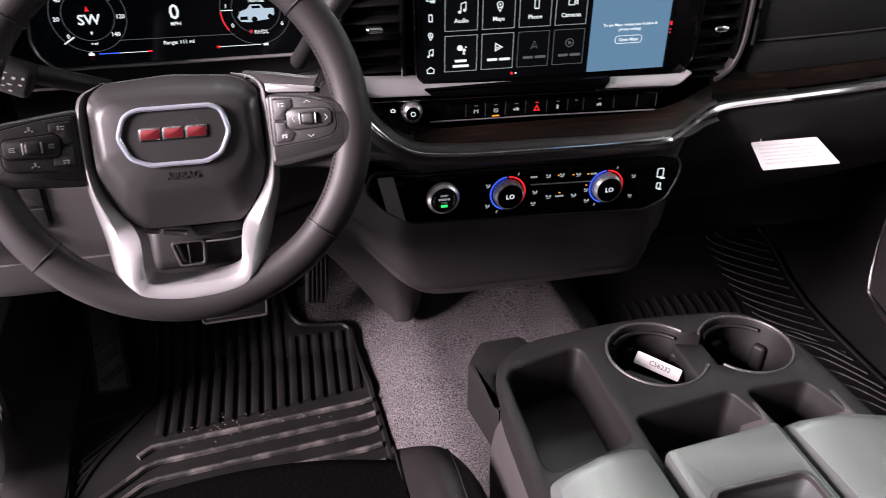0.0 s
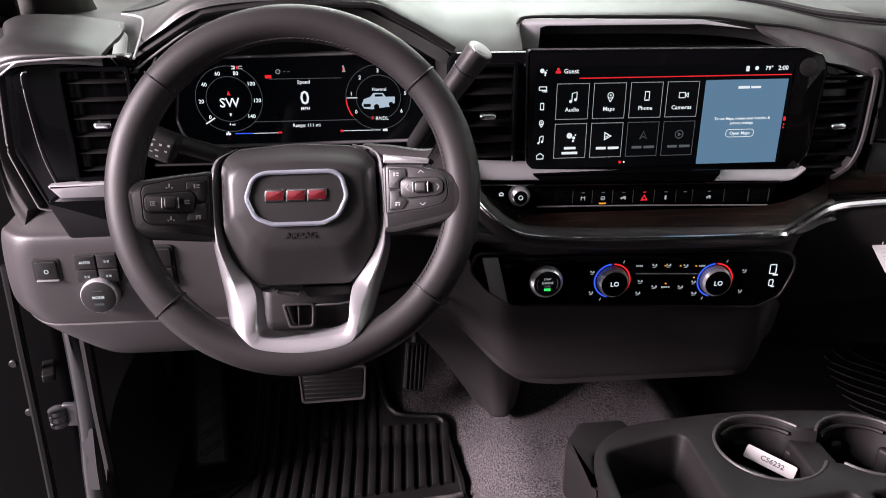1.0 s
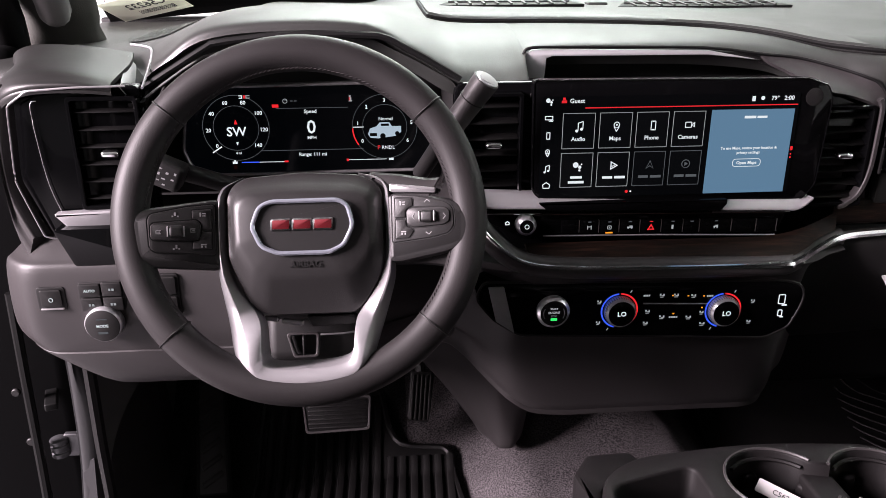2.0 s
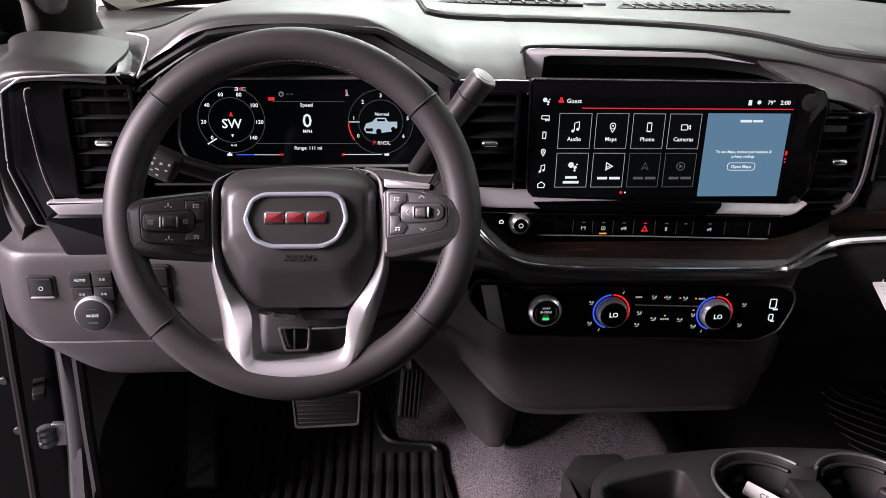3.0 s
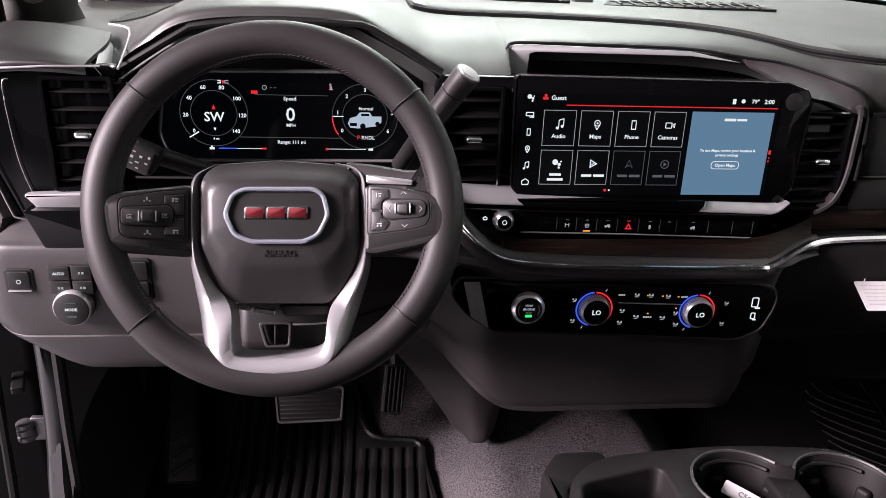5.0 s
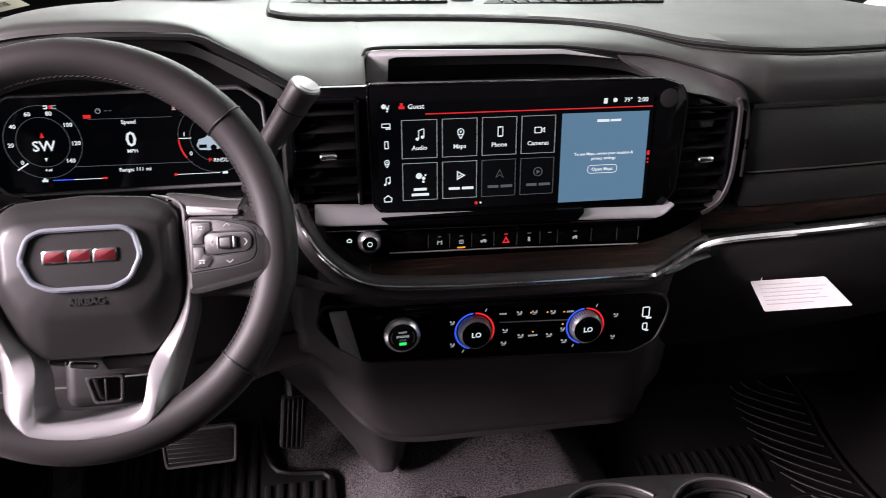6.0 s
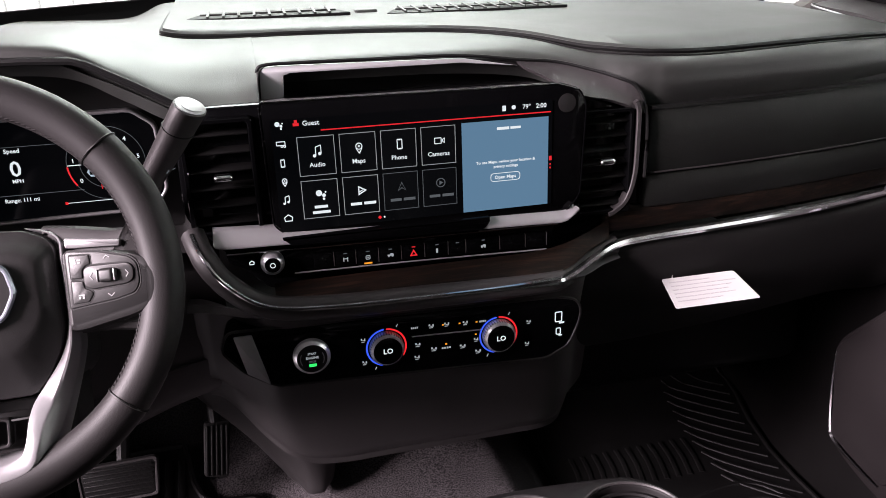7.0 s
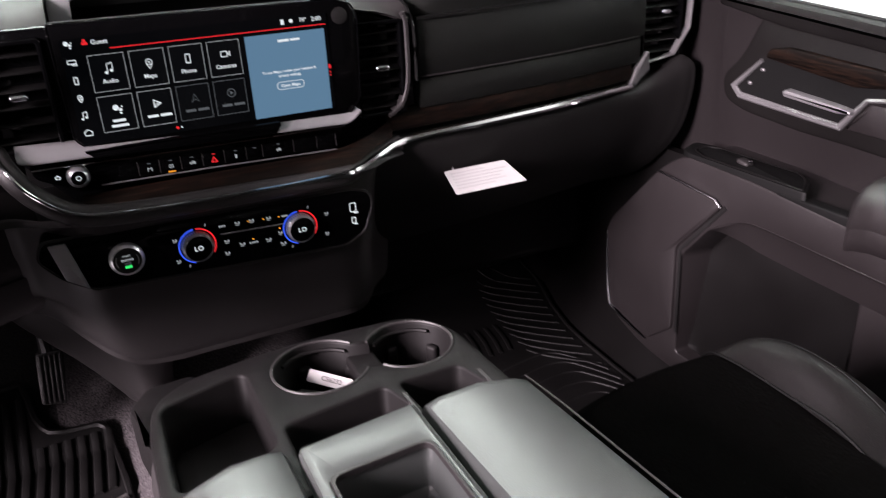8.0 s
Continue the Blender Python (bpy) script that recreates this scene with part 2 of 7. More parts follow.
def rbox(sx, sy, sz, r=0.003, m=None, k=2, bm=None):
    """A box with rounded edges, centred, laid into the world by m."""
    bm = bm or bmesh.new()
    m = m or Matrix()
    h = [sx / 2, sy / 2, sz / 2]
    r = min(r, *h)
    t = [math.tan(radians(45 * i / k)) for i in range(k + 1)]
    ax = [[-hh + r - r * v for v in t[::-1]] + [hh - r + r * v for v in t] for hh in h]
    verts = {}

    def vert(p):
        q = [max(-hh + r, min(hh - r, c)) for c, hh in zip(p, h)]
        d = Vector([a - b for a, b in zip(p, q)])
        w = Vector(q) + (d.normalized() * r if d.length > 1e-9 else d)
        key = tuple(round(c, 6) for c in w)
        if key not in verts:
            verts[key] = bm.verts.new(m @ w)
        return verts[key]

    for a in range(3):
        u, v = (a + 1) % 3, (a + 2) % 3
        for s in (-1, 1):
            for i in range(len(ax[u]) - 1):
                for j in range(len(ax[v]) - 1):
                    f = []
                    for di, dj in ((0, 0), (1, 0), (1, 1), (0, 1)):
                        p = [0, 0, 0]
                        p[a], p[u], p[v] = s * h[a], ax[u][i + di], ax[v][j + dj]
                        w = vert(p)
                        if w not in f:
                            f.append(w)
                    if len(f) > 2 and not bm.faces.get(f):
                        bm.faces.new(f)
    return bm


def box_at(x0, x1, y0, y1, z0, z1, r=0.003, k=2, bm=None):
    return rbox(x1 - x0, y1 - y0, z1 - z0, r, Matrix.Translation(((x0 + x1) / 2, (y0 + y1) / 2, (z0 + z1) / 2)), k, bm)


def tube(path, r, n=8, closed=False, bm=None, flat=1.0, up=(0, 0, 1)):
    """A round (or flattened) bar along a path of points; r may be one radius or one per point."""
    bm = bm or bmesh.new()
    path = [Vector(p) for p in path]
    up, loops = Vector(up), []
    for i, p in enumerate(path):
        a = path[i - 1] if i or closed else p
        b = path[(i + 1) % len(path)] if i < len(path) - 1 or closed else p
        d = (b - a).normalized()
        s = d.cross(up)
        s = s.normalized() if s.length > 1e-4 else d.orthogonal().normalized()
        q = s.cross(d)
        rr = r[i] if isinstance(r, (list, tuple)) else r
        loops.append([p + s * rr * math.cos(2 * math.pi * k / n) + q * rr * flat * math.sin(2 * math.pi * k / n) for k in range(n)])
    if closed:
        loops.append(loops[0])
    rows = bridge(bm, loops)
    if closed:
        bmesh.ops.remove_doubles(bm, verts=bm.verts[:], dist=1e-6)
    else:
        bm.faces.new(rows[0][::-1])
        bm.faces.new(rows[-1])
    return bm


def lathe(profile, m, n=32, bm=None):
    """A body of revolution about local z from (radius, height) pairs."""
    bm = bm or bmesh.new()
    rows = bridge(bm, [[m @ Vector((r * math.cos(2 * math.pi * k / n), r * math.sin(2 * math.pi * k / n), z)) for k in range(n)] for r, z in profile])
    bm.faces.new(rows[0][::-1])
    bm.faces.new(rows[-1])
    return bm


def spline(pts, n):
    """n points along a smooth curve through pts."""
    pts = [Vector(p) for p in pts]
    out, m = [], len(pts) - 1
    for k in range(n):
        s = k / (n - 1) * m
        i = min(int(s), m - 1)
        t = s - i
        p0, p1, p2, p3 = pts[max(i - 1, 0)], pts[i], pts[i + 1], pts[min(i + 2, m)]
        out.append(0.5 * (2 * p1 + (p2 - p0) * t + (2 * p0 - 5 * p1 + 4 * p2 - p3) * t * t + (3 * p1 - p0 - 3 * p2 + p3) * t ** 3))
    return out


def sheet(sections, nu, nv, thick=0.0, bm=None):
    """A smooth skin over cross-sections (each a list of points), given a thickness downwards by thick (a vector)."""
    bm = bm or bmesh.new()
    rows = [spline(s, nv) for s in sections]
    cols = [spline([r[j] for r in rows], nu) for j in range(nv)]
    grid = [[cols[j][i] for j in range(nv)] for i in range(nu)]
    top = bridge(bm, grid, close=False)
    if thick:
        t = Vector(thick)
        low = bridge(bm, [[p + t for p in row] for row in grid], close=False)
        for i in range(nu - 1):
            bm.faces.new((top[i][0], top[i + 1][0], low[i + 1][0], low[i][0]))
            bm.faces.new((top[i][-1], top[i + 1][-1], low[i + 1][-1], low[i][-1]))
        for j in range(nv - 1):
            bm.faces.new((top[0][j], top[0][j + 1], low[0][j + 1], low[0][j]))
            bm.faces.new((top[-1][j], top[-1][j + 1], low[-1][j + 1], low[-1][j]))
    return bm


def holed(outer, holes, z, zlow, m=None):
    """A block with a flat top at z, walls down to zlow, and wells sunk in it: holes is a list of (outline, depth z)."""
    bm = bmesh.new()
    m = m or Matrix()
    edges, wells = [], []

    def loop(pts, zz):
        vs = [bm.verts.new(m @ Vector((*p, zz))) for p in pts]
        return vs, [bm.edges.new((vs[i - 1], vs[i])) for i in range(len(vs))]

    b = 0.006
    o_in, e = loop(inset([Vector(p) for p in outer], b), z)
    edges += e
    for pts, d in holes:
        h, e = loop(inset([Vector(p) for p in pts], -0.003), z)
        edges += e
        wells.append((h, pts, d))
    bmesh.ops.triangle_fill(bm, edges=edges, use_beauty=True)

    def walls(top, rows):
        prev = top
        for pts, zz in rows:
            vs = [bm.verts.new(m @ Vector((*p, zz))) for p in pts]
            for i in range(len(vs)):
                bm.faces.new((prev[i - 1], prev[i], vs[i], vs[i - 1]))
            prev = vs
        return prev

    o = [Vector(p) for p in outer]
    last = walls(o_in, [(inset(o, 0.3 * b), z - 0.3 * b), (o, z - b), (o, zlow)])
    bm.faces.new(last)
    for h, pts, d in wells:
        pts = [Vector(p) for p in pts]
        last = walls(h, [(inset(pts, -0.001), z - 0.001), (pts, z - 0.003), (inset(pts, 0.004), d + 0.006), (inset(pts, 0.010), d)])
        bm.faces.new(last)
    return bm


def words(text, size, m, depth=0.0002, align="CENTER", bm=None):
    cu = bpy.data.curves.new("words", "FONT")
    cu.body, cu.size, cu.extrude, cu.align_x, cu.align_y = text, size, depth, align, "CENTER"
    cu.resolution_u = 2
    cu.offset = size * 0.012
    ob = bpy.data.objects.new("words", cu)
    me = bpy.data.meshes.new_from_object(ob)
    me.transform(m)
    bm = bm or bmesh.new()
    bm.from_mesh(me)
    bpy.data.objects.remove(ob)
    bpy.data.curves.remove(cu)
    bpy.data.meshes.remove(me)
    return bm


def bars(m, rows, bm=None):
    """Flat bars (x, y, width, height) for writing too small to read."""
    bm = bm or bmesh.new()
    for x, y, w, h in rows:
        prism(rect(x - w / 2, y - h / 2, x + w / 2, y + h / 2), 0, 0.0003, m, bm=bm)
    return bm


def band(path, w, z0, z1, m, b=0.0015):
    """A flat strip of width w (one or one per point) with eased edges along an open path of 2D points."""
    pts = [Vector(p) for p in path]
    bm, loops = bmesh.new(), []
    for i, p in enumerate(pts):
        a, c = (p - pts[i - 1]).normalized() if i else None, (pts[i + 1] - p).normalized() if i < len(pts) - 1 else None
        d = ((a or c) + (c or a)).normalized()
        h = (w[i] if isinstance(w, (list, tuple)) else w) / 2 / max(0.6, d.dot(a or c))
        n = Vector((-d.y, d.x))
        loops.append([m @ Vector((*(p + n * o), z)) for o, z in ((h, z0), (h, z1 - b), (h - b, z1), (b - h, z1), (-h, z1 - b), (-h, z0))])
    rows = bridge(bm, loops)
    bm.faces.new(rows[0][::-1])
    bm.faces.new(rows[-1])
    return bm


# ---- the cabin ----
def smoothstep(a, b, x):
    """0 at a and 1 at b, eased; b may lie below a."""
    t = max(0.0, min(1.0, (x - a) / (b - a)))
    return t * t * (3 - 2 * t)


def floor_z(x, y):
    """Carpet: flat wells, a tunnel hump between them, and a toe board that climbs to the front."""
    flank = max(0.0, min(1.0, (x - 0.195) / 0.098))
    hump = 0.095 * (0.82 * flank + 0.18 * smoothstep(0.17, 0.31, x)) * (1 - smoothstep(0.58, 0.70, x))
    y0 = 0.47 + 0.22 * smoothstep(0.5, 0.75, x)
    toe = 0.55 * max(0.0, y - y0) + 0.5 * max(0.0, y - y0 - 0.15)
    return -0.022 + hump + toe


def carpet(x0, x1, n):
    bm = bmesh.new()
    xs = [x0 + (x1 - x0) * i / n for i in range(n + 1)]
    ys = [-1.2 + 2.02 * j / 80 for j in range(81)]
    grid = [[Vector((x, y, floor_z(x, y) + 0.002 * noise.noise((x * 18, y * 18, 0)))) for y in ys] for x in xs]
    bridge(bm, grid, close=False)
    return bm


structure("floor", carpet(0.105, 0.70, 30), CARPET, "grey cut-pile carpet over the tunnel hump", "floor")
# both footwells take the darker pile in place of shade under the dash
structure("floor", carpet(-0.40, 0.105, 26), CARPET_SHADE, "carpet in the driver's footwell, darkened for shade", "floor")
structure("floor", carpet(0.70, 1.26, 28), CARPET_SHADE, "carpet in the passenger's footwell, darkened for shade", "floor")
structure("wall_front", box_at(-0.45, 1.30, 0.845, 0.885, -0.05, 0.795, 0.004), PLASTIC_D, "black firewall below the windscreen", "wall")
structure("wall_back", box_at(-0.45, 1.30, -1.30, -1.26, -0.05, 1.30, 0.01), PLASTIC_D, "black rear cab wall", "wall")
structure("wall_side", box_at(-0.45, -0.42, -1.26, -0.68, -0.05, 0.74, 0.01), PLASTIC_D, "black closed rear cab door", "wall")
structure("wall_side", box_at(1.27, 1.29, -1.26, -0.66, -0.05, 1.30, 0.01), PLASTIC_D, "black closed rear cab side", "wall")
structure("ceiling", box_at(-0.42, 1.27, -1.25, 0.0, 1.27, 1.31, 0.02), CLOTH, "pale grey cloth headliner", "ceiling")
structure("ground", box_at(-12, 12, -12, 12, -0.62, -0.60, 0.0), material("booth_floor", (0.25, 0.25, 0.255), 0.6, grain=0.001, grain_scale=60), "pale grey smooth booth floor", "ground")


def booth_wall():
    bm = bmesh.new()
    for i in range(60):
        x = -6 + i * 0.2
        prism(rect(x + 0.008, -0.6, x + 0.192, 4.4), 0, 0.03, FRONT(5.0), 0.01, bm=bm)
    prism(rect(-6, -0.6, 6, 4.4), -0.04, 0.004, FRONT(5.0), bm=bm)
    return bm


booth_white = material("booth_panel", (0.78, 0.8, 0.78), 0.5)
structure("backdrop", booth_wall(), booth_white, "white ribbed wall of the photo booth", "backdrop", False)
structure("backdrop", box_at(5.0, 5.1, -6, 5, -0.6, 4.4, 0.0), booth_white, "white side wall of the photo booth", "backdrop", False)

# windscreen with its black lower band
SCREEN_SLOPE = [(-0.42, 0.815, 0.800), (1.29, 0.815, 0.800), (1.12, -0.05, 1.26), (-0.28, -0.05, 1.26)]


def pane(corners, t, bow=0.0):
    bm = bmesh.new()
    a, b, c, d = [Vector(p) for p in corners]
    n = (b - a).cross(d - a).normalized()
    front = [[(a.lerp(b, i / 12)).lerp(d.lerp(c, i / 12), j / 4) + n * bow * (1 - (i / 6 - 1) ** 2) for j in range(5)] for i in range(13)]
    lo = [[p - n * t for p in row] for row in front]
    r1, r2 = bridge(bm, front, close=False), bridge(bm, lo, close=False)
    for i in range(12):
        bm.faces.new((r1[i][0], r1[i + 1][0], r2[i + 1][0], r2[i][0]))
        bm.faces.new((r1[i][-1], r1[i + 1][-1], r2[i + 1][-1], r2[i][-1]))
    for j in range(4):
        bm.faces.new((r1[0][j], r1[0][j + 1], r2[0][j + 1], r2[0][j]))
        bm.faces.new((r1[-1][j], r1[-1][j + 1], r2[-1][j + 1], r2[-1][j]))
    return bm


screen_glass = structure("window_1", pane(SCREEN_SLOPE, 0.005, -0.045), GLASS, "clear raked windscreen glass", "window")
screen_glass.visible_shadow = False
structure("trim_cowl", pane([(-0.43, 0.840, 0.787), (1.30, 0.840, 0.787), (1.295, 0.785, 0.8165), (-0.425, 0.785, 0.8165)], 0.002, -0.045), BLACK, "black painted lower band of the windscreen", "trim")


def pillar(name, path, r, label, flat=0.6):
    n = 14
    ob = part(name, tube(spline(path, n), [r * (1 + 0.5 * max(0, 1 - k / 4)) for k in range(n)], 12, flat=flat), TRIM)
    return tagged(ob, label, "pillar", "", "structure")


pillar("trim_pillar", [(-0.415, 0.56, 0.74), (-0.398, 0.52, 0.79), (-0.378, 0.46, 0.85), (-0.35, 0.25, 1.0), (-0.30, -0.02, 1.27)], 0.052, "grey moulded windscreen pillar trim")
structure("trim_seal", tube(spline([(-0.47, 0.50, 0.70), (-0.445, 0.45, 0.78), (-0.425, 0.38, 0.86), (-0.40, 0.20, 1.0), (-0.35, -0.06, 1.27)], 14), 0.026, 10), BLACK, "black door frame seal beside the windscreen pillar", "trim")
part_handle = tagged(part("grab_handle", tube(spline([(-0.372, 0.44, 0.818), (-0.362, 0.405, 0.845), (-0.350, 0.34, 0.90), (-0.340, 0.27, 0.96), (-0.338, 0.25, 0.99)], 16), [0.012, 0.019, 0.022, 0.022, 0.022, 0.022, 0.022, 0.022, 0.022, 0.022, 0.022, 0.022, 0.022, 0.022, 0.019, 0.012], 12), material("grab_grey", (0.09, 0.088, 0.086), 0.5)), "dark grey moulded grab handle on the windscreen pillar", "handle")
pillar("trim_pillar", [(1.28, 0.66, 0.76), (1.245, 0.42, 0.88), (1.20, 0.2, 1.02), (1.15, -0.02, 1.27)], 0.045, "grey moulded windscreen pillar trim")
pillar("trim_pillar", [(-0.40, -0.62, 0.45), (-0.36, -0.62, 0.9), (-0.32, -0.60, 1.28)], 0.05, "grey door pillar trim")
pillar("trim_pillar", [(1.27, -0.62, 0.45), (1.24, -0.62, 0.9), (1.18, -0.60, 1.28)], 0.05, "grey door pillar trim")


# ---- dashboard ----
dash = thing("dashboard", (0.42, 0.45, 0.5), "black soft-touch dashboard with stitched pad, wood strip and chrome lip", "dashboard")


def rnd3(pts):
    """A 3D path with its corners eased."""
    pts = [Vector(p) for p in pts]
    out = [pts[0]]
    for a, b, c in zip(pts, pts[1:], pts[2:]):
        out += [b.lerp(a, 0.12), b.lerp((a + c) / 2, 0.03), b.lerp(c, 0.12)]
    return out + [pts[-1]]


def fy(x):
    """How far forward the dash face lies; it bows away towards the passenger's door."""
    return 0.180 + (0.062 * ((x - 0.62) / 0.5) ** 2 if x > 0.62 else 0)


def sec(x, *yz):
    return [(x, y, z) for y, z in yz]


# cross-sections of the pad: driver's hood, centre, passenger's brow
PAD_DRIVER = [
    sec(-0.43, (0.30, 0.745), (0.315, 0.765), (0.36, 0.772), (0.46, 0.775), (0.62, 0.778), (0.80, 0.790)),
    sec(-0.30, (0.29, 0.752), (0.31, 0.772), (0.36, 0.778), (0.46, 0.780), (0.62, 0.785), (0.80, 0.790)),
    sec(-0.225, (0.255, 0.748), (0.27, 0.765), (0.33, 0.785), (0.45, 0.795), (0.62, 0.80), (0.80, 0.790)),
    sec(-0.180, (0.21, 0.772), (0.225, 0.785), (0.31, 0.805), (0.45, 0.812), (0.62, 0.812), (0.80, 0.800)),
    sec(-0.125, (0.20, 0.806), (0.215, 0.819), (0.30, 0.829), (0.45, 0.829), (0.62, 0.82), (0.80, 0.822)),
    sec(-0.04, (0.20, 0.816), (0.215, 0.829), (0.30, 0.837), (0.45, 0.835), (0.62, 0.822), (0.80, 0.822)),
    sec(0.06, (0.20, 0.812), (0.215, 0.825), (0.30, 0.834), (0.45, 0.832), (0.62, 0.822), (0.80, 0.822)),
]
PAD_CENTRE = [
    sec(0.115, (0.20, 0.785), (0.218, 0.800), (0.30, 0.818), (0.45, 0.824), (0.62, 0.829), (0.80, 0.842)),
    sec(0.165, (0.195, 0.758), (0.225, 0.777), (0.30, 0.800), (0.45, 0.816), (0.62, 0.827), (0.80, 0.842)),
    sec(0.22, (0.195, 0.752), (0.235, 0.7735), (0.31, 0.799), (0.45, 0.813), (0.62, 0.826), (0.80, 0.842)),
    sec(0.249, (0.198, 0.754), (0.236, 0.7765), (0.31, 0.8005), (0.45, 0.8125), (0.62, 0.826), (0.80, 0.842)),
    sec(0.257, (0.250, 0.785), (0.264, 0.7895), (0.32, 0.8015), (0.45, 0.812), (0.62, 0.826), (0.80, 0.842)),
    sec(0.30, (0.252, 0.786), (0.27, 0.794), (0.33, 0.803), (0.45, 0.812), (0.62, 0.825), (0.80, 0.842)),
    sec(0.45, (0.252, 0.785), (0.27, 0.794), (0.33, 0.802), (0.45, 0.810), (0.62, 0.824), (0.80, 0.842)),
]
PAD_PASSENGER = [
    sec(0.55, (0.250, 0.778), (0.266, 0.790), (0.32, 0.800), (0.44, 0.808), (0.62, 0.823), (0.80, 0.842)),
    sec(0.60, (0.242, 0.766), (0.254, 0.782), (0.30, 0.796), (0.42, 0.805), (0.62, 0.822), (0.80, 0.842)),
    sec(0.64, (0.212, 0.744), (0.222, 0.769), (0.270, 0.790), (0.40, 0.801), (0.61, 0.8215), (0.80, 0.840)),
    sec(0.668, (0.192, 0.728), (0.191, 0.756), (0.234, 0.786), (0.38, 0.799), (0.605, 0.8213), (0.80, 0.839)),
    sec(0.698, (0.190, 0.7225), (0.182, 0.754), (0.209, 0.7825), (0.355, 0.7955), (0.60, 0.821), (0.80, 0.838)),
    sec(0.75, (0.190, 0.722), (0.180, 0.753), (0.20, 0.781), (0.34, 0.794), (0.60, 0.820), (0.80, 0.838)),
    sec(0.95, (0.215, 0.722), (0.205, 0.753), (0.226, 0.781), (0.36, 0.794), (0.60, 0.819), (0.80, 0.830)),
    sec(1.10, (0.249, 0.723), (0.240, 0.753), (0.262, 0.780), (0.38, 0.793), (0.60, 0.808), (0.80, 0.818)),
    sec(1.138, (0.258, 0.724), (0.250, 0.753), (0.272, 0.778), (0.385, 0.791), (0.60, 0.806), (0.80, 0.815)),
    sec(1.152, (0.278, 0.728), (0.280, 0.750), (0.292, 0.766), (0.40, 0.782), (0.60, 0.800), (0.80, 0.812)),
    sec(1.26, (0.330, 0.730), (0.335, 0.745), (0.345, 0.760), (0.42, 0.778), (0.60, 0.796), (0.80, 0.800)),
]
UPPER = PAD_DRIVER + PAD_CENTRE + PAD_PASSENGER
part("upper_pad", sheet(UPPER, 230, 40, (0, 0.02, -0.02)), PAD, dash, "grained black vinyl pad")


SKIN = [spline(r, 40) for r in UPPER]
SKIN = [spline([r[j] for r in SKIN], 230) for j in range(40)]


def surface_z(x, y):
    """Height of the pad at a place on its smooth skin."""
    row = SKIN[20]
    i = next((k for k in range(228) if row[k + 1].x > x), 228)
    f = max(0.0, min(1.0, (x - row[i].x) / max(1e-6, row[i + 1].x - row[i].x)))
    col = [SKIN[j][i].lerp(SKIN[j][i + 1], f) for j in range(40)]
    for p, q in zip(col, col[1:]):
        if p.y <= y <= q.y:
            return p.z + (q.z - p.z) * (y - p.y) / max(1e-6, q.y - p.y)
    return col[-1].z


# the raised upper deck, with a stepped edge along its rim
RIM = spline([(0.139, 0.62), (0.141, 0.50), (0.1435, 0.428), (0.152, 0.414), (0.21, 0.411), (0.30, 0.410), (0.42, 0.402), (0.51, 0.376), (0.575, 0.328), (0.632, 0.268), (0.690, 0.214), (0.76, 0.200), (0.90, 0.219), (1.03, 0.245), (1.114, 0.266)], 90)
bm = bmesh.new()
edge = []
for p in RIM:
    edge.append((p, surface_z(p.x, p.y)))
grid = []
for p, z in edge:
    row = [Vector((p.x, p.y, z - 0.004)), Vector((p.x, p.y, z + 0.004)), Vector((p.x + 0.001, p.y + 0.004, z + 0.0075))]
    for k in range(1, 9):
        y = p.y + 0.004 + (0.792 - p.y) * k / 8
        row.append(Vector((p.x, y, surface_z(p.x, min(y, 0.798)) + 0.0065)))
    grid.append(row)
bridge(bm, grid, close=False)
part("upper_deck", bm, PAD, dash, "raised grained deck below the windscreen")
part("deck_seam", tube([(p.x, p.y - 0.003, z + 0.0015) for p, z in edge], 0.0034, 6), BLACK, dash, "dark joint line")
part("deck_seam", tube([(p.x - 0.002, p.y - 0.0095, surface_z(p.x - 0.002, p.y - 0.0095) + 0.0004) for p, z in edge], 0.0012, 6), BLACK, dash, "dark joint line")

# defroster grilles near the glass, following the rising deck
for gx0, gx1 in ((0.165, 0.40), (0.45, 0.74)):
    gx = (gx0 + gx1) / 2
    za, zb = surface_z(gx, 0.505) + 0.0075, surface_z(gx, 0.615) + 0.0075
    GM = Matrix.Translation((gx, 0.56, (za + zb) / 2 + 0.001)) @ pose(0, 0, 0, math.degrees(math.atan2(zb - za, 0.11)))
    h = (gx1 - gx0) / 2
    g = part("defroster_grille", prism(rnd([(-h, -0.034), (h, -0.031), (h - 0.03, 0.034), (0.03 - h, 0.031)], 0.006), -0.006, 0.001, GM, 0.0006), BLACK, dash, "black defroster slot")
    n = int(2 * h / 0.022)
    for i in range(1, n):
        part("grille_bar", rbox(0.0042, 0.060, 0.003, 0.0008, GM @ Matrix.Translation((-h + 0.01 + (2 * h - 0.02) * i / n, 0, 0.002)), 1), PAD, g)
    for yy in (-0.001,):
        part("grille_bar", rbox(2 * h - 0.04, 0.0042, 0.003, 0.0008, GM @ Matrix.Translation((0, yy, 0.002)), 1), PAD, g)
part("light_sensor", prism(rect(0.408, 0.552, 0.442, 0.578, 0.005), surface_z(0.425, 0.565) + 0.004, surface_z(0.425, 0.565) + 0.010, None, 0.003), PAD, dash)


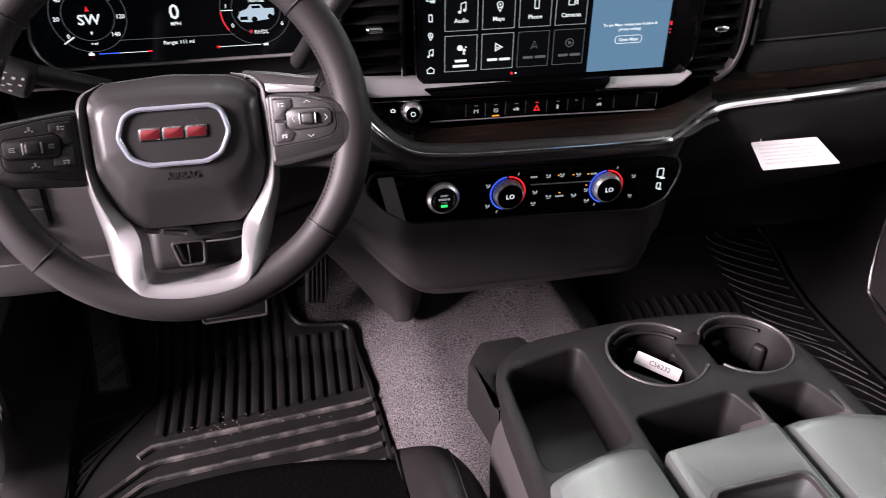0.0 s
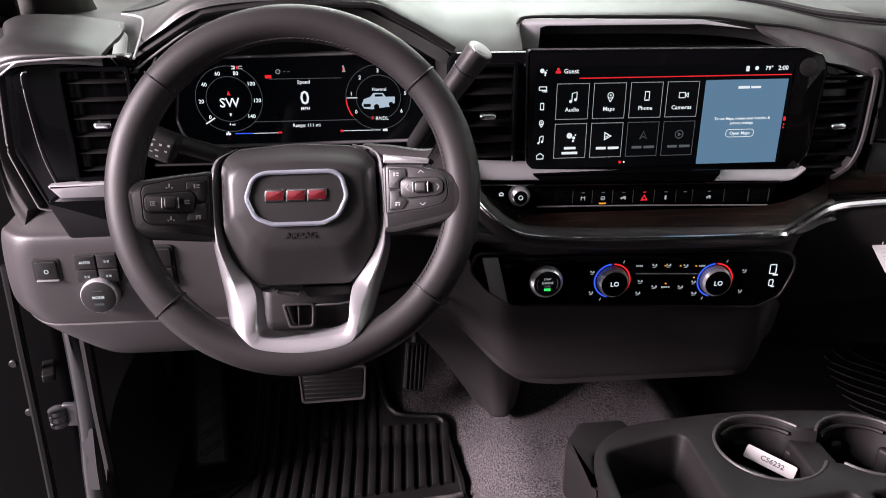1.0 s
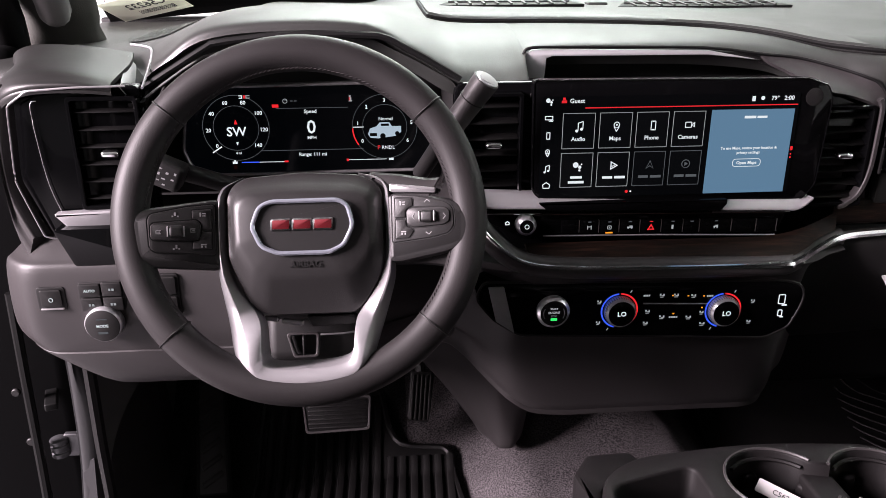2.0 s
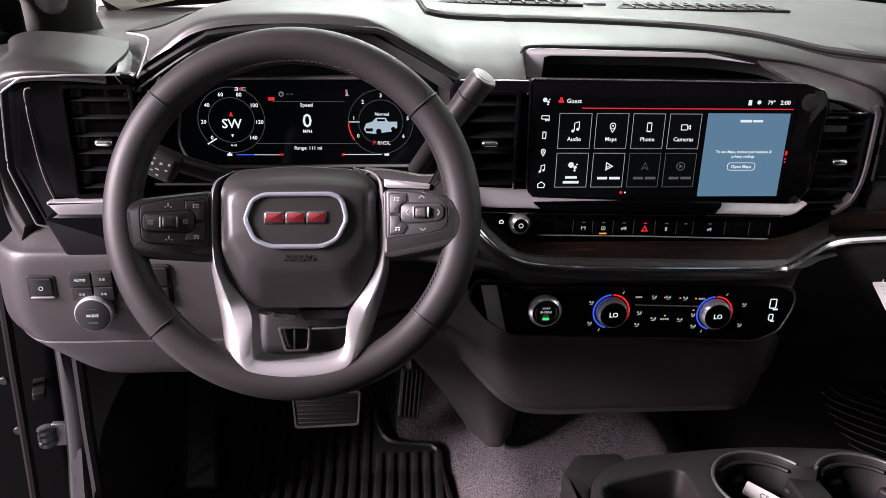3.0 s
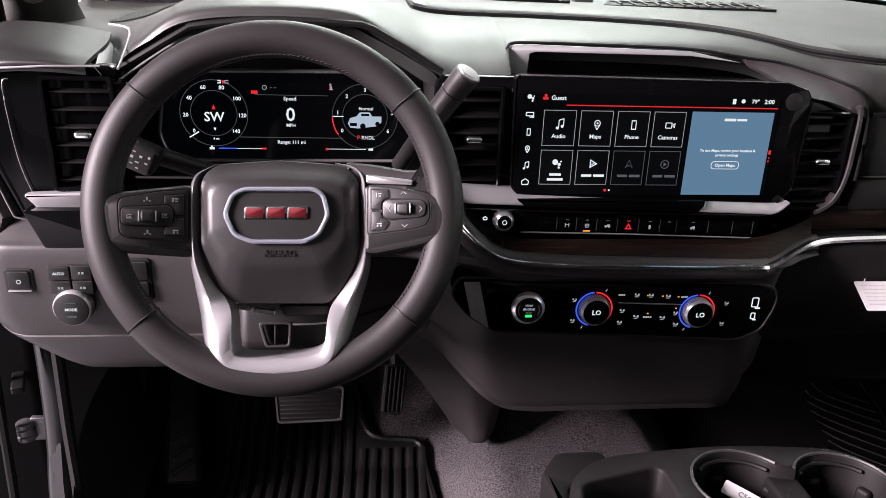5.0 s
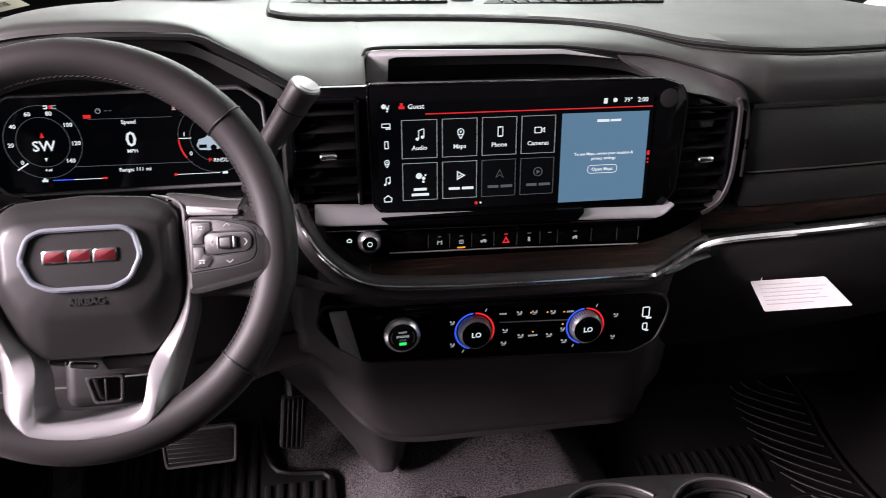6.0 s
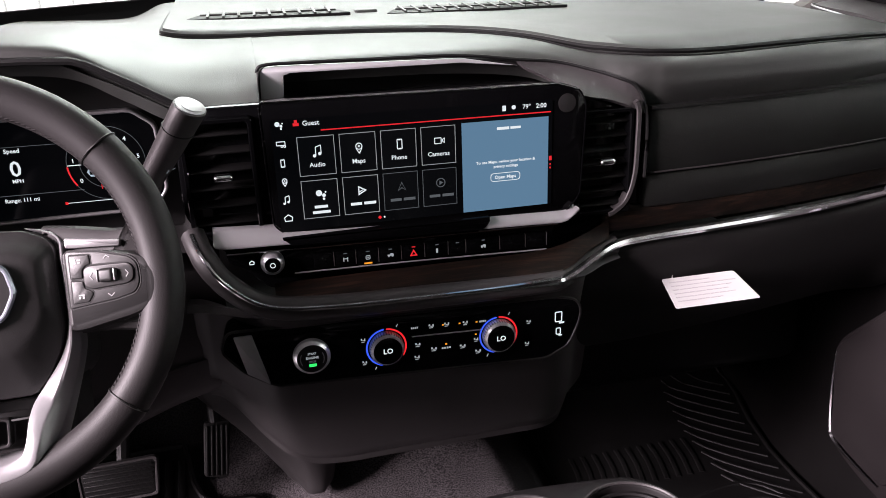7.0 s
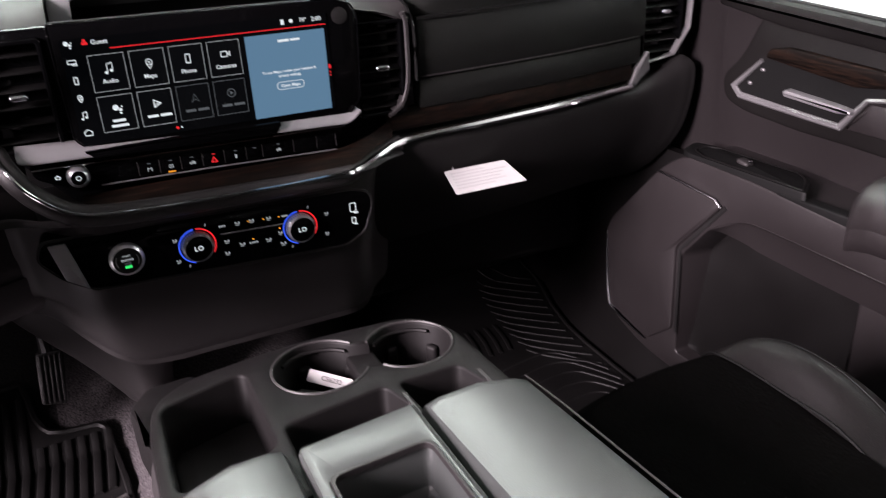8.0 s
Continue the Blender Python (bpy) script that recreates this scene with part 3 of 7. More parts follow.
# passenger's face: leather panel, dark band, wood and chrome strips, glove box
def strip(x0, x1, prof, n=30, f=fy, er=0.0):
    """A band along the bowed face; prof: (offset towards the driver, z) pairs, closed."""
    bm = bmesh.new()
    loops = []
    for i in range(n + 1):
        x = x0 + (x1 - x0) * i / n
        loops.append([(x, f(x) - o, z) for o, z in prof])
    if er:
        zc = sum(z for o, z in prof) / len(prof)
        for k in (0.3, 1.0):
            loops.insert(0, [(x0 - er * math.sin(k * 1.57), f(x0) - o + er * (1 - math.cos(k * 1.57)), z + (zc - z) * 0.12 * k * k) for o, z in prof])
            loops.append([(x1 + er * math.sin(k * 1.57), f(x1) - o + er * (1 - math.cos(k * 1.57)), z + (zc - z) * 0.12 * k * k) for o, z in prof])
    rows = bridge(bm, loops)
    bm.faces.new(rows[0][::-1])
    bm.faces.new(rows[-1])
    return bm


def pillow(z0, z1, o, t=0.02, r=0.006):
    return [(o - t, z0), (o - r, z0), (o - 0.3 * r, z0 + 0.3 * r), (o, z0 + r), (o + 0.0015, (z0 + z1) / 2), (o, z1 - r), (o - 0.3 * r, z1 - 0.3 * r), (o - r, z1), (o - t, z1)]


part("leather_panel", strip(0.702, 1.141, pillow(0.6415, 0.7215, 0.004, r=0.004), er=0.010), LEATHER, dash, "black stitched leather panel")
part("panel_stitching", strip(0.70, 1.13, [(0.004, 0.6425), (0.0062, 0.6425), (0.0062, 0.6440), (0.004, 0.6440)]), PLASTIC, dash)
part("panel_joint", strip(0.697, 1.146, [(0.0045, 0.7195), (0.0068, 0.7198), (0.0068, 0.7235), (-0.006, 0.7240)]), BLACK, dash, "dark joint under the pad")
part("dark_band", strip(0.702, 1.132, pillow(0.598, 0.640, 0.003, r=0.004), er=0.010), LEATHER, dash)
part("upper_recess", strip(0.66, 1.16, [(-0.03, 0.60), (-0.008, 0.60), (-0.008, 0.735), (-0.03, 0.735)]), PLASTIC_D, dash)
part("wood_strip", strip(0.645, 1.12, pillow(0.570, 0.604, 0.000)), WOOD, dash, "dark grained open-pore wood strip")
GLOVE_PROFILE = ((0.01, 0.558), (-0.004, 0.548), (-0.004, 0.52), (0.008, 0.47), (0.035, 0.42), (0.085, 0.37), (0.17, 0.335), (0.30, 0.32))
GLOVE_END = (1.240, 1.254, 1.254, 1.246, 1.230, 1.212, 1.204, 1.198)
glove_rows = [[(x, fy(x) + a, z) for a, z in GLOVE_PROFILE] for x in (0.60, 0.66, 0.75, 0.90, 1.04)]
for k, base, rise in ((0.45, 0.238, 0.004), (0.75, 0.237, 0.022), (0.93, 0.234, 0.040), (1.0, 0.240, 0.040), (1.012, 0.30, 0.036)):
    glove_rows.append([(1.06 + (xe - 1.06) * k, base + a, z + rise * max(0.0, (z - 0.50) / 0.058)) for (a, z), xe in zip(GLOVE_PROFILE, GLOVE_END)])
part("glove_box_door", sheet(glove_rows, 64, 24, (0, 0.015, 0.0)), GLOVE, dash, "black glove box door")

# chrome lip: along the passenger's face, down the bend, below the centre stack and up its other side
LIP = spline([(0.168, 0.150, 0.634), (0.178, 0.125, 0.615), (0.198, 0.112, 0.588), (0.236, 0.108, 0.561), (0.30, 0.107, 0.5525), (0.40, 0.107, 0.5495), (0.54, 0.108, 0.5475),
              (0.572, 0.118, 0.5475), (0.615, 0.150, 0.5505), (0.655, 0.170, 0.558), (0.70, 0.176, 0.5605), (0.80, 0.181, 0.562), (0.90, 0.193, 0.562), (1.00, 0.211, 0.562), (1.118, 0.238, 0.562)], 110)
part("chrome_lip", tube(LIP, [0.0024 + 0.0030 * smoothstep(0.46, 0.60, p.x) for p in LIP], 8), CHROME, dash, "bright chrome lip")
part("lip_body", tube([(p.x, p.y + 0.013, p.z - 0.005) for p in LIP if p.x < 0.66], 0.013, 10), LOWER, dash)

# centre stack backing and the housing below the lip
part("stack_fascia", prism(rnd([(0.160, 0.640), (0.240, 0.548), (0.60, 0.545), (0.655, 0.562), (0.695, 0.60), (0.69, 0.715), (0.66, 0.729), (0.60, 0.748), (0.56, 0.757), (0.162, 0.757)], 0.012), -0.03, 0, FRONT(0.186), 0.003), PIANO, dash, "piano black centre stack")
part("stack_wood", sheet([[(x, 0.158, 0.5665), (x, 0.145, 0.5645), (x, 0.128, 0.5585), (x, 0.112, 0.5515)] for x in (0.245, 0.35, 0.45, 0.54)]
     + [[(0.585, 0.166, 0.569), (0.585, 0.158, 0.567), (0.585, 0.146, 0.562), (0.585, 0.132, 0.556)], [(0.62, 0.176, 0.576), (0.62, 0.173, 0.572), (0.62, 0.168, 0.567), (0.62, 0.160, 0.561)], [(0.65, 0.178, 0.590), (0.65, 0.178, 0.582), (0.65, 0.177, 0.574), (0.65, 0.175, 0.566)]], 30, 8, (0, 0.006, -0.004)), WOOD, dash, "dark grained wood strip")


def lower_profile(x):
    """The body below the lip, round at both ends."""
    e = smoothstep(0.55, 0.66, x)
    w = 1 - smoothstep(0.150, 0.262, x)
    d = 0.09 * e * e + 0.085 * w ** 1.6
    zb = 0.372 - 0.074 * smoothstep(0.145, 0.295, x)
    return [(x, 0.118 + d * 0.5, 0.543), (x, 0.124 + d, 0.530), (x, 0.136 + d, 0.50), (x, 0.147 + d, 0.46), (x, 0.158 + d, 0.42), (x, 0.173 + d, zb + 0.045), (x, 0.187 + d, zb + 0.014), (x, 0.218 + d, zb), (x, 0.46, zb + 0.02)]


part("lower_body", sheet([lower_profile(x) for x in (0.150, 0.165, 0.185, 0.205, 0.225, 0.245, 0.27, 0.31, 0.36, 0.44, 0.52, 0.57, 0.60, 0.63, 0.66)], 90, 40, (0, 0.012, 0.004)), LOWER, dash, "dark grey plastic lower console body")
TOWER = []
for z, xl, xr, y in ((0.34, 0.075, 0.338, 0.385), (0.29, 0.100, 0.334, 0.395), (0.245, 0.131, 0.328, 0.402), (0.205, 0.160, 0.322, 0.408), (0.173, 0.182, 0.316, 0.411), (0.135, 0.206, 0.311, 0.413), (0.108, 0.223, 0.307, 0.414), (0.094, 0.230, 0.302, 0.416), (0.086, 0.236, 0.296, 0.424), (0.080, 0.242, 0.290, 0.46)):
    xm = xl * 0.42 + xr * 0.58
    TOWER.append([(xl - 0.004, y + 0.13, z), (xl, y + 0.060, z), (xl * 0.6 + xm * 0.4, y + 0.030, z), (xm - 0.010, y + 0.004, z), (xm + 0.012, y, z), (xr - 0.008, y + 0.012, z), (xr, y + 0.035, z), (xr + 0.003, y + 0.13, z)])
part("lower_tower", sheet(TOWER, 40, 36, (0, 0.01, 0)), PLASTIC, dash, "dark grey plastic tower down to the tunnel")


# driver's knee panel
def knee():
    rows = []
    for z, y in ((0.604, 0.195), (0.588, 0.166), (0.570, 0.142), (0.560, 0.1335), (0.52, 0.132), (0.475, 0.136), (0.452, 0.142), (0.448, 0.140), (0.42, 0.149), (0.400, 0.160), (0.387, 0.178), (0.380, 0.215), (0.378, 0.30)):
        xl = -0.374 + (0.085 * (1 - smoothstep(0.375, 0.475, z)) if z < 0.475 else 0.030 * smoothstep(0.55, 0.60, z))
        xr = 0.186
        row = []
        for k in range(9):
            s = (0, 0.02, 0.06, 0.12, 0.25, 0.45, 0.65, 0.85, 1)[k]
            back = 0.036 * (1 - min(1, s / 0.09)) ** 2
            row.append((xl + (xr - xl) * s, y + back + 0.105 * smoothstep(0.62, 1.0, s), z))
        rows.append(row)
    return sheet(rows, 50, 40, (0, 0.012, 0))


part("knee_panel", knee(), PLASTIC, dash, "dark grey plastic knee panel")
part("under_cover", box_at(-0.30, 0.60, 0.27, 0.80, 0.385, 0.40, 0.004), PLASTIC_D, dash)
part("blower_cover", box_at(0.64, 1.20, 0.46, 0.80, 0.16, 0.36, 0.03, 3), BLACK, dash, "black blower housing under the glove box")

# end cap, raised pod over the outer vent, and the gloss panel round it
part("end_cap", sheet([[(-0.335, 0.17, 0.765), (-0.345, 0.165, 0.70), (-0.345, 0.165, 0.64), (-0.325, 0.16, 0.592)],
                       [(-0.342, 0.170, 0.765), (-0.350, 0.165, 0.70), (-0.349, 0.165, 0.63), (-0.331, 0.158, 0.588)],
                       [(-0.347, 0.19, 0.760), (-0.354, 0.185, 0.70), (-0.352, 0.185, 0.60), (-0.340, 0.18, 0.55)],
                       [(-0.349, 0.40, 0.760), (-0.356, 0.40, 0.70), (-0.354, 0.40, 0.60), (-0.345, 0.40, 0.50)]], 24, 14, (0.01, 0.012, 0)), PLASTIC, dash)
SHELF = [(-0.357, 0.200, 0.700, 0.720, 0.733), (-0.348, 0.176, 0.735, 0.752, 0.762), (-0.330, 0.160, 0.751, 0.765, 0.775), (-0.300, 0.151, 0.7610, 0.771, 0.781), (-0.255, 0.149, 0.7625, 0.771, 0.779), (-0.216, 0.152, 0.7590, 0.765, 0.770)]
bow = lambda x: 0.25 + 0.75 * smoothstep(-0.21, -0.28, x) if x > -0.28 else 1.0
part("vent_shelf", sheet([[(x, y, a), (x, y - 0.001, (a + b) / 2), (x - 0.002, y + 0.006, b), (x - 0.006 * bow(x), y + 0.028, c), (x - 0.018 * bow(x), y + 0.095, c + 0.008), (x - 0.036 * bow(x) - 0.008, y + 0.155, c + 0.014)] for x, y, a, b, c in SHELF], 40, 20, (0, 0, -0.005)), LIDTOP, dash, "rounded lid over the outer vent")


def pod(m, sx):
    """A flat padded lid over an outer vent, with a silver flank and a chrome edge beside it. sx mirrors it."""
    q = lambda x, y, z: m @ Vector((sx * x, y, z))
    fl = [[(-0.213, 0.160, 0.758), (-0.225, 0.22, 0.770), (-0.236, 0.280, 0.780)], [(-0.201, 0.160, 0.742), (-0.215, 0.22, 0.757), (-0.229, 0.280, 0.769)]]
    part("pod_flank", sheet([[q(*p) for p in r] for r in fl], 3, 8, (0.0, 0.004, -0.003)), SATIN, dash, "satin silver flank")
    gap = [[(-0.207, 0.160, 0.740), (-0.222, 0.25, 0.760), (-0.233, 0.306, 0.772)], [(-0.188, 0.160, 0.742), (-0.199, 0.25, 0.764), (-0.211, 0.306, 0.774)]]
    part("pod_gap", sheet([[q(*p) for p in r] for r in gap], 3, 8, (0.0, 0.004, -0.006)), BLACK, dash)
    part("pod_edge", tube(spline([q(-0.190, 0.163, 0.757), q(-0.200, 0.235, 0.772), q(-0.213, 0.300, 0.783), q(-0.224, 0.316, 0.787), q(-0.245, 0.325, 0.789)], 20), 0.0016, 6), SATIN, dash, "thin silver edge")


pod(Matrix.Translation((0.004, 0, 0.003)), 1)
part("vent_pod", sheet([[(1.131, 0.246, 0.768), (1.130, 0.245, 0.774), (1.131, 0.262, 0.781), (1.140, 0.36, 0.797), (1.150, 0.49, 0.808)],
                        [(1.17, 0.244, 0.769), (1.17, 0.243, 0.777), (1.17, 0.262, 0.786), (1.178, 0.36, 0.802), (1.185, 0.49, 0.813)],
                        [(1.22, 0.248, 0.766), (1.22, 0.248, 0.774), (1.22, 0.268, 0.784), (1.23, 0.36, 0.800), (1.235, 0.49, 0.812)],
                        [(1.262, 0.262, 0.745), (1.264, 0.264, 0.757), (1.268, 0.285, 0.770), (1.275, 0.37, 0.788), (1.285, 0.49, 0.800)],
                        [(1.280, 0.30, 0.70), (1.285, 0.31, 0.715), (1.292, 0.34, 0.735), (1.30, 0.40, 0.755), (1.31, 0.49, 0.770)]], 30, 16, (0, 0.004, -0.006)), PLASTIC, dash, "flat padded pod lid")
part("pod_gap", sheet([[(1.114, 0.262, 0.772), (1.122, 0.36, 0.790), (1.132, 0.47, 0.803)], [(1.131, 0.262, 0.770), (1.140, 0.36, 0.790), (1.150, 0.47, 0.800)]], 3, 8, (0, 0.004, -0.008)), PIANO, dash)
part("pod_edge", tube(spline([(1.130, 0.250, 0.768), (1.118, 0.285, 0.779), (1.121, 0.37, 0.795), (1.130, 0.46, 0.807), (1.150, 0.485, 0.810)], 20), 0.0014, 6), SATIN_D, dash, "thin silver edge")
bm = bmesh.new()
bridge(bm, [[Vector((x, y, surface_z(x, y) + 0.0016)) for y in [y0 + 0.19 * j / 24 for j in range(25)]] for x, y0 in [(-0.285 + 0.12 * i / 24, 0.415 + 0.05 * (i / 12 - 1) ** 2) for i in range(25)]], close=False)
part("speaker_grille", bm, GRILLE, dash, "fine dotted speaker mesh")
part("chrome_end", prism(rnd([(1.118, 0.560), (1.128, 0.587), (1.156, 0.616), (1.159, 0.584), (1.140, 0.570), (1.130, 0.558)], 0.002), -0.004, 0.006, FRONT(0.246), 0.002), SATIN_D, dash, "satin end blade of the chrome lip")
part("inner_edge", tube(spline([(-0.300, 0.1605, 0.748), (-0.307, 0.1605, 0.742), (-0.306, 0.1605, 0.70), (-0.301, 0.1605, 0.65), (-0.288, 0.1605, 0.605)], 20), 0.0007, 6), SATIN_D, dash)
part("gloss_panel", prism(rnd([(-0.325, 0.752), (-0.305, 0.763), (-0.19, 0.763), (-0.185, 0.60), (-0.22, 0.553), (-0.285, 0.553), (-0.308, 0.592), (-0.333, 0.66)], 0.008), -0.02, 0, FRONT(0.163), 0.002), PIANO, dash, "piano black vent surround")
part("gloss_tail", prism(rnd([(-0.297, 0.608), (-0.279, 0.5635), (-0.24, 0.5640), (-0.185, 0.567), (-0.185, 0.608)], 0.004), -0.04, 0, FRONT(0.1335), 0.002), PIANO, dash, "piano black lower corner")
part("gloss_edge", tube(rnd3([(-0.20, 0.149, 0.7645), (-0.255, 0.146, 0.7640), (-0.303, 0.148, 0.7605), (-0.328, 0.153, 0.744), (-0.336, 0.156, 0.66), (-0.315, 0.155, 0.594), (-0.303, 0.157, 0.590)]), 0.0012, 6), SATIN_D, dash, "thin silver edge")
part("silver_blade", prism(rnd([(-0.300, 0.622), (-0.225, 0.626), (-0.225, 0.604), (-0.283, 0.602)], 0.004), 0, 0.012, FRONT(0.16), 0.003), SATIN, dash, "satin silver blade")

# binnacle hood lining and silver line
hood_pts = [(-0.262, 0.64), (-0.205, 0.755), (-0.175, 0.778), (-0.128, 0.804), (-0.04, 0.814), (0.06, 0.810), (0.115, 0.783), (0.165, 0.755), (0.165, 0.60), (-0.24, 0.60)]
bm = bmesh.new()
o = rnd(hood_pts, 0.012)
c = Vector((-0.02, 0.69))
bridge(bm, [[FRONT(0.195) @ Vector((*p, 0)) for p in o], [FRONT(0.235) @ Vector((*(c + (p - c) * 0.97), 0)) for p in o], [FRONT(0.275) @ Vector((*(c + (p - c) * 0.93), 0)) for p in o]])
bm.faces.new([bm.verts.new(FRONT(0.285) @ Vector((*(c + (p - c) * 0.93), 0))) for p in o])
part("binnacle_lining", bm, PLASTIC_D, dash, "gloss black instrument hood lining")
part("binnacle_line", tube(spline([(-0.205, 0.166, 0.722), (-0.196, 0.170, 0.738), (-0.188, 0.173, 0.747), (-0.140, 0.194, 0.780), (-0.112, 0.205, 0.792), (-0.05, 0.212, 0.799)], 24), 0.0014, 6), SATIN, dash, "thin silver line")
part("brow_lip", tube([(x, 0.197, z) for x, z in ((-0.215, 0.744), (-0.187, 0.760), (-0.150, 0.782), (-0.114, 0.803), (-0.095, 0.806), (-0.04, 0.812), (0.03, 0.812), (0.075, 0.810), (0.088, 0.806), (0.129, 0.784), (0.169, 0.760))], 0.0042, 8, up=(0, 1, 0)), BLACK, dash, "dark lip below the brow")

# pocket behind the screen: silver frame and dark recess
pk_out = rnd([(0.252, 0.74), (0.254, 0.783), (0.272, 0.789), (0.485, 0.785), (0.568, 0.775), (0.645, 0.744), (0.645, 0.735)], 0.006)
pk_in = rnd([(0.278, 0.74), (0.281, 0.777), (0.290, 0.779), (0.487, 0.778), (0.552, 0.7695), (0.618, 0.746), (0.622, 0.735)], 0.006)
part("pocket_frame", ring(pk_out, pk_in, -0.03, 0.001, FRONT(0.252), 0.001), PLASTIC_D, dash, "dark pocket frame")
part("pocket_trim", prism([(0.254, 0.742), (0.2785, 0.742), (0.2810, 0.7765), (0.2885, 0.7790), (0.487, 0.7785), (0.556, 0.7706), (0.5565, 0.7712), (0.487, 0.7840), (0.274, 0.7880), (0.262, 0.7870), (0.2555, 0.7820)], 0, 0.0035, FRONT(0.252), 0.0008), PALE, dash, "satin silver trim of the pocket")
BROW = [(0.555, 0.245, 0.7782), (0.582, 0.243, 0.7752), (0.602, 0.241, 0.7730), (0.640, 0.214, 0.7635), (0.662, 0.191, 0.7555), (0.676, 0.1825, 0.7485), (0.686, 0.176, 0.732)]
CHEEK = [(0.565, 0.240, 0.7690), (0.588, 0.232, 0.7640), (0.608, 0.215, 0.7575), (0.638, 0.196, 0.7500), (0.661, 0.182, 0.7420), (0.676, 0.177, 0.735), (0.686, 0.173, 0.726)]
SCREEN_TOP = [(0.585, 0.226, 0.7590), (0.600, 0.195, 0.746), (0.618, 0.1785, 0.740), (0.638, 0.1765, 0.7365), (0.662, 0.173, 0.729), (0.675, 0.1725, 0.7225), (0.686, 0.171, 0.718)]
part("pocket_cheek", sheet([BROW, CHEEK, SCREEN_TOP], 20, 40, (0, 0.004, -0.003)), LOWER, dash, "dark cheek beside the screen")
part("brow_gap", tube(spline([(0.2515, 0.2505, 0.770), (0.2530, 0.249, 0.784), (0.262, 0.248, 0.7895), (0.30, 0.248, 0.7900), (0.40, 0.248, 0.789), (0.487, 0.247, 0.787), (0.555, 0.244, 0.7790), (0.602, 0.240, 0.7740), (0.640, 0.213, 0.7645), (0.662, 0.190, 0.7565), (0.676, 0.1815, 0.7492), (0.686, 0.175, 0.732), (0.690, 0.171, 0.700), (0.690, 0.171, 0.64)], 70), 0.0021, 6), BLACK, dash, "dark joint line")
part("pocket_back", prism(pk_out, -0.08, -0.07, FRONT(0.252)), PLASTIC_D, dash)
part("pocket_floor", box_at(0.25, 0.605, 0.182, 0.34, 0.738, 0.744, 0.002), PLASTIC_D, dash)


# ---- air vents ----
SLAT = material("vent_slat_plastic", (0.0042, 0.004, 0.004), 0.36, spec=0.22)


def air_vent(x0, x1, z0, z1, y, n, hz, label, cross=False, frame_mat=PIANO):
    v = thing("air_vent", ((x0 + x1) / 2, y, z0), label, "air vent", "dashboard air vents")
    part("housing", prism(rect(x0, z0, x1, z1), -0.04, -0.03, FRONT(y)), BLACK, v)
    part("frame", ring(rect(x0 - 0.005, z0 - 0.005, x1 + 0.005, z1 + 0.005, 0.005), rect(x0, z0, x1, z1, 0.003), -0.03, 0.002, FRONT(y), 0.001), frame_mat, v)
    for i in range(n):
        z = z0 + (z1 - z0) * (i + 0.5) / n
        part("slat", rbox(x1 - x0, 0.016, 0.0024, 0.0010, Matrix.Translation(((x0 + x1) / 2, y + 0.011, z)) @ pose(0, 0, 0, 24), 1), SLAT, v)
    for i in range(4 if cross else 0):
        x = x0 + (x1 - x0) * (i + 1) / 5
        part("vane", rbox(0.002, 0.012, (z1 - z0) * 0.9, 0.0006, Matrix.Translation((x, y + 0.022, (z0 + z1) / 2)), 1), PLASTIC, v)
    part("handle", rbox(0.020, 0.012, 0.008, 0.004, Matrix.Translation(((x0 + x1) / 2 + 0.002, y - 0.002, hz))), CHROME, v, "chrome tab")
    return v


air_vent(0.172, 0.236, 0.628, 0.742, 0.172, 6, 0.686, "black slatted air vent with a chrome tab beside the display", True)
rv = air_vent(0.608, 0.668, 0.604, 0.720, 0.172, 7, 0.664, "black slatted air vent with a chrome tab and grey surround", False)
part("surround", band([p.xy for p in spline([(0.674, 0.732, 0), (0.678, 0.722, 0), (0.6785, 0.690, 0), (0.677, 0.645, 0), (0.668, 0.615, 0), (0.654, 0.602, 0), (0.645, 0.598, 0)], 30)], 0.0060, -0.012, 0.0015, FRONT(0.170), 0.001), LOWER, rv, "flat grey surround")
air_vent(-0.262, -0.195, 0.630, 0.748, 0.154, 6, 0.69, "black slatted outer air vent with a chrome tab")
fv = air_vent(1.156, 1.232, 0.602, 0.752, 0.256, 8, 0.676, "black slatted passenger air vent with a chrome edge", False)
part("surround", band([(1.138, 0.7685), (1.208, 0.7665), (1.236, 0.757), (1.248, 0.744), (1.2515, 0.706), (1.249, 0.645), (1.2175, 0.6025), (1.162, 0.5945)], [0.0025, 0.0025, 0.003, 0.0042, 0.0048, 0.0042, 0.0038, 0.003], -0.01, 0.003, FRONT(0.250), 0.001), SATIN_D, fv, "satin chrome surround")
part("gloss_panel", prism(rect(1.128, 0.582, 1.262, 0.772, 0.012), -0.02, 0, FRONT(0.276), 0.002), PIANO, dash)


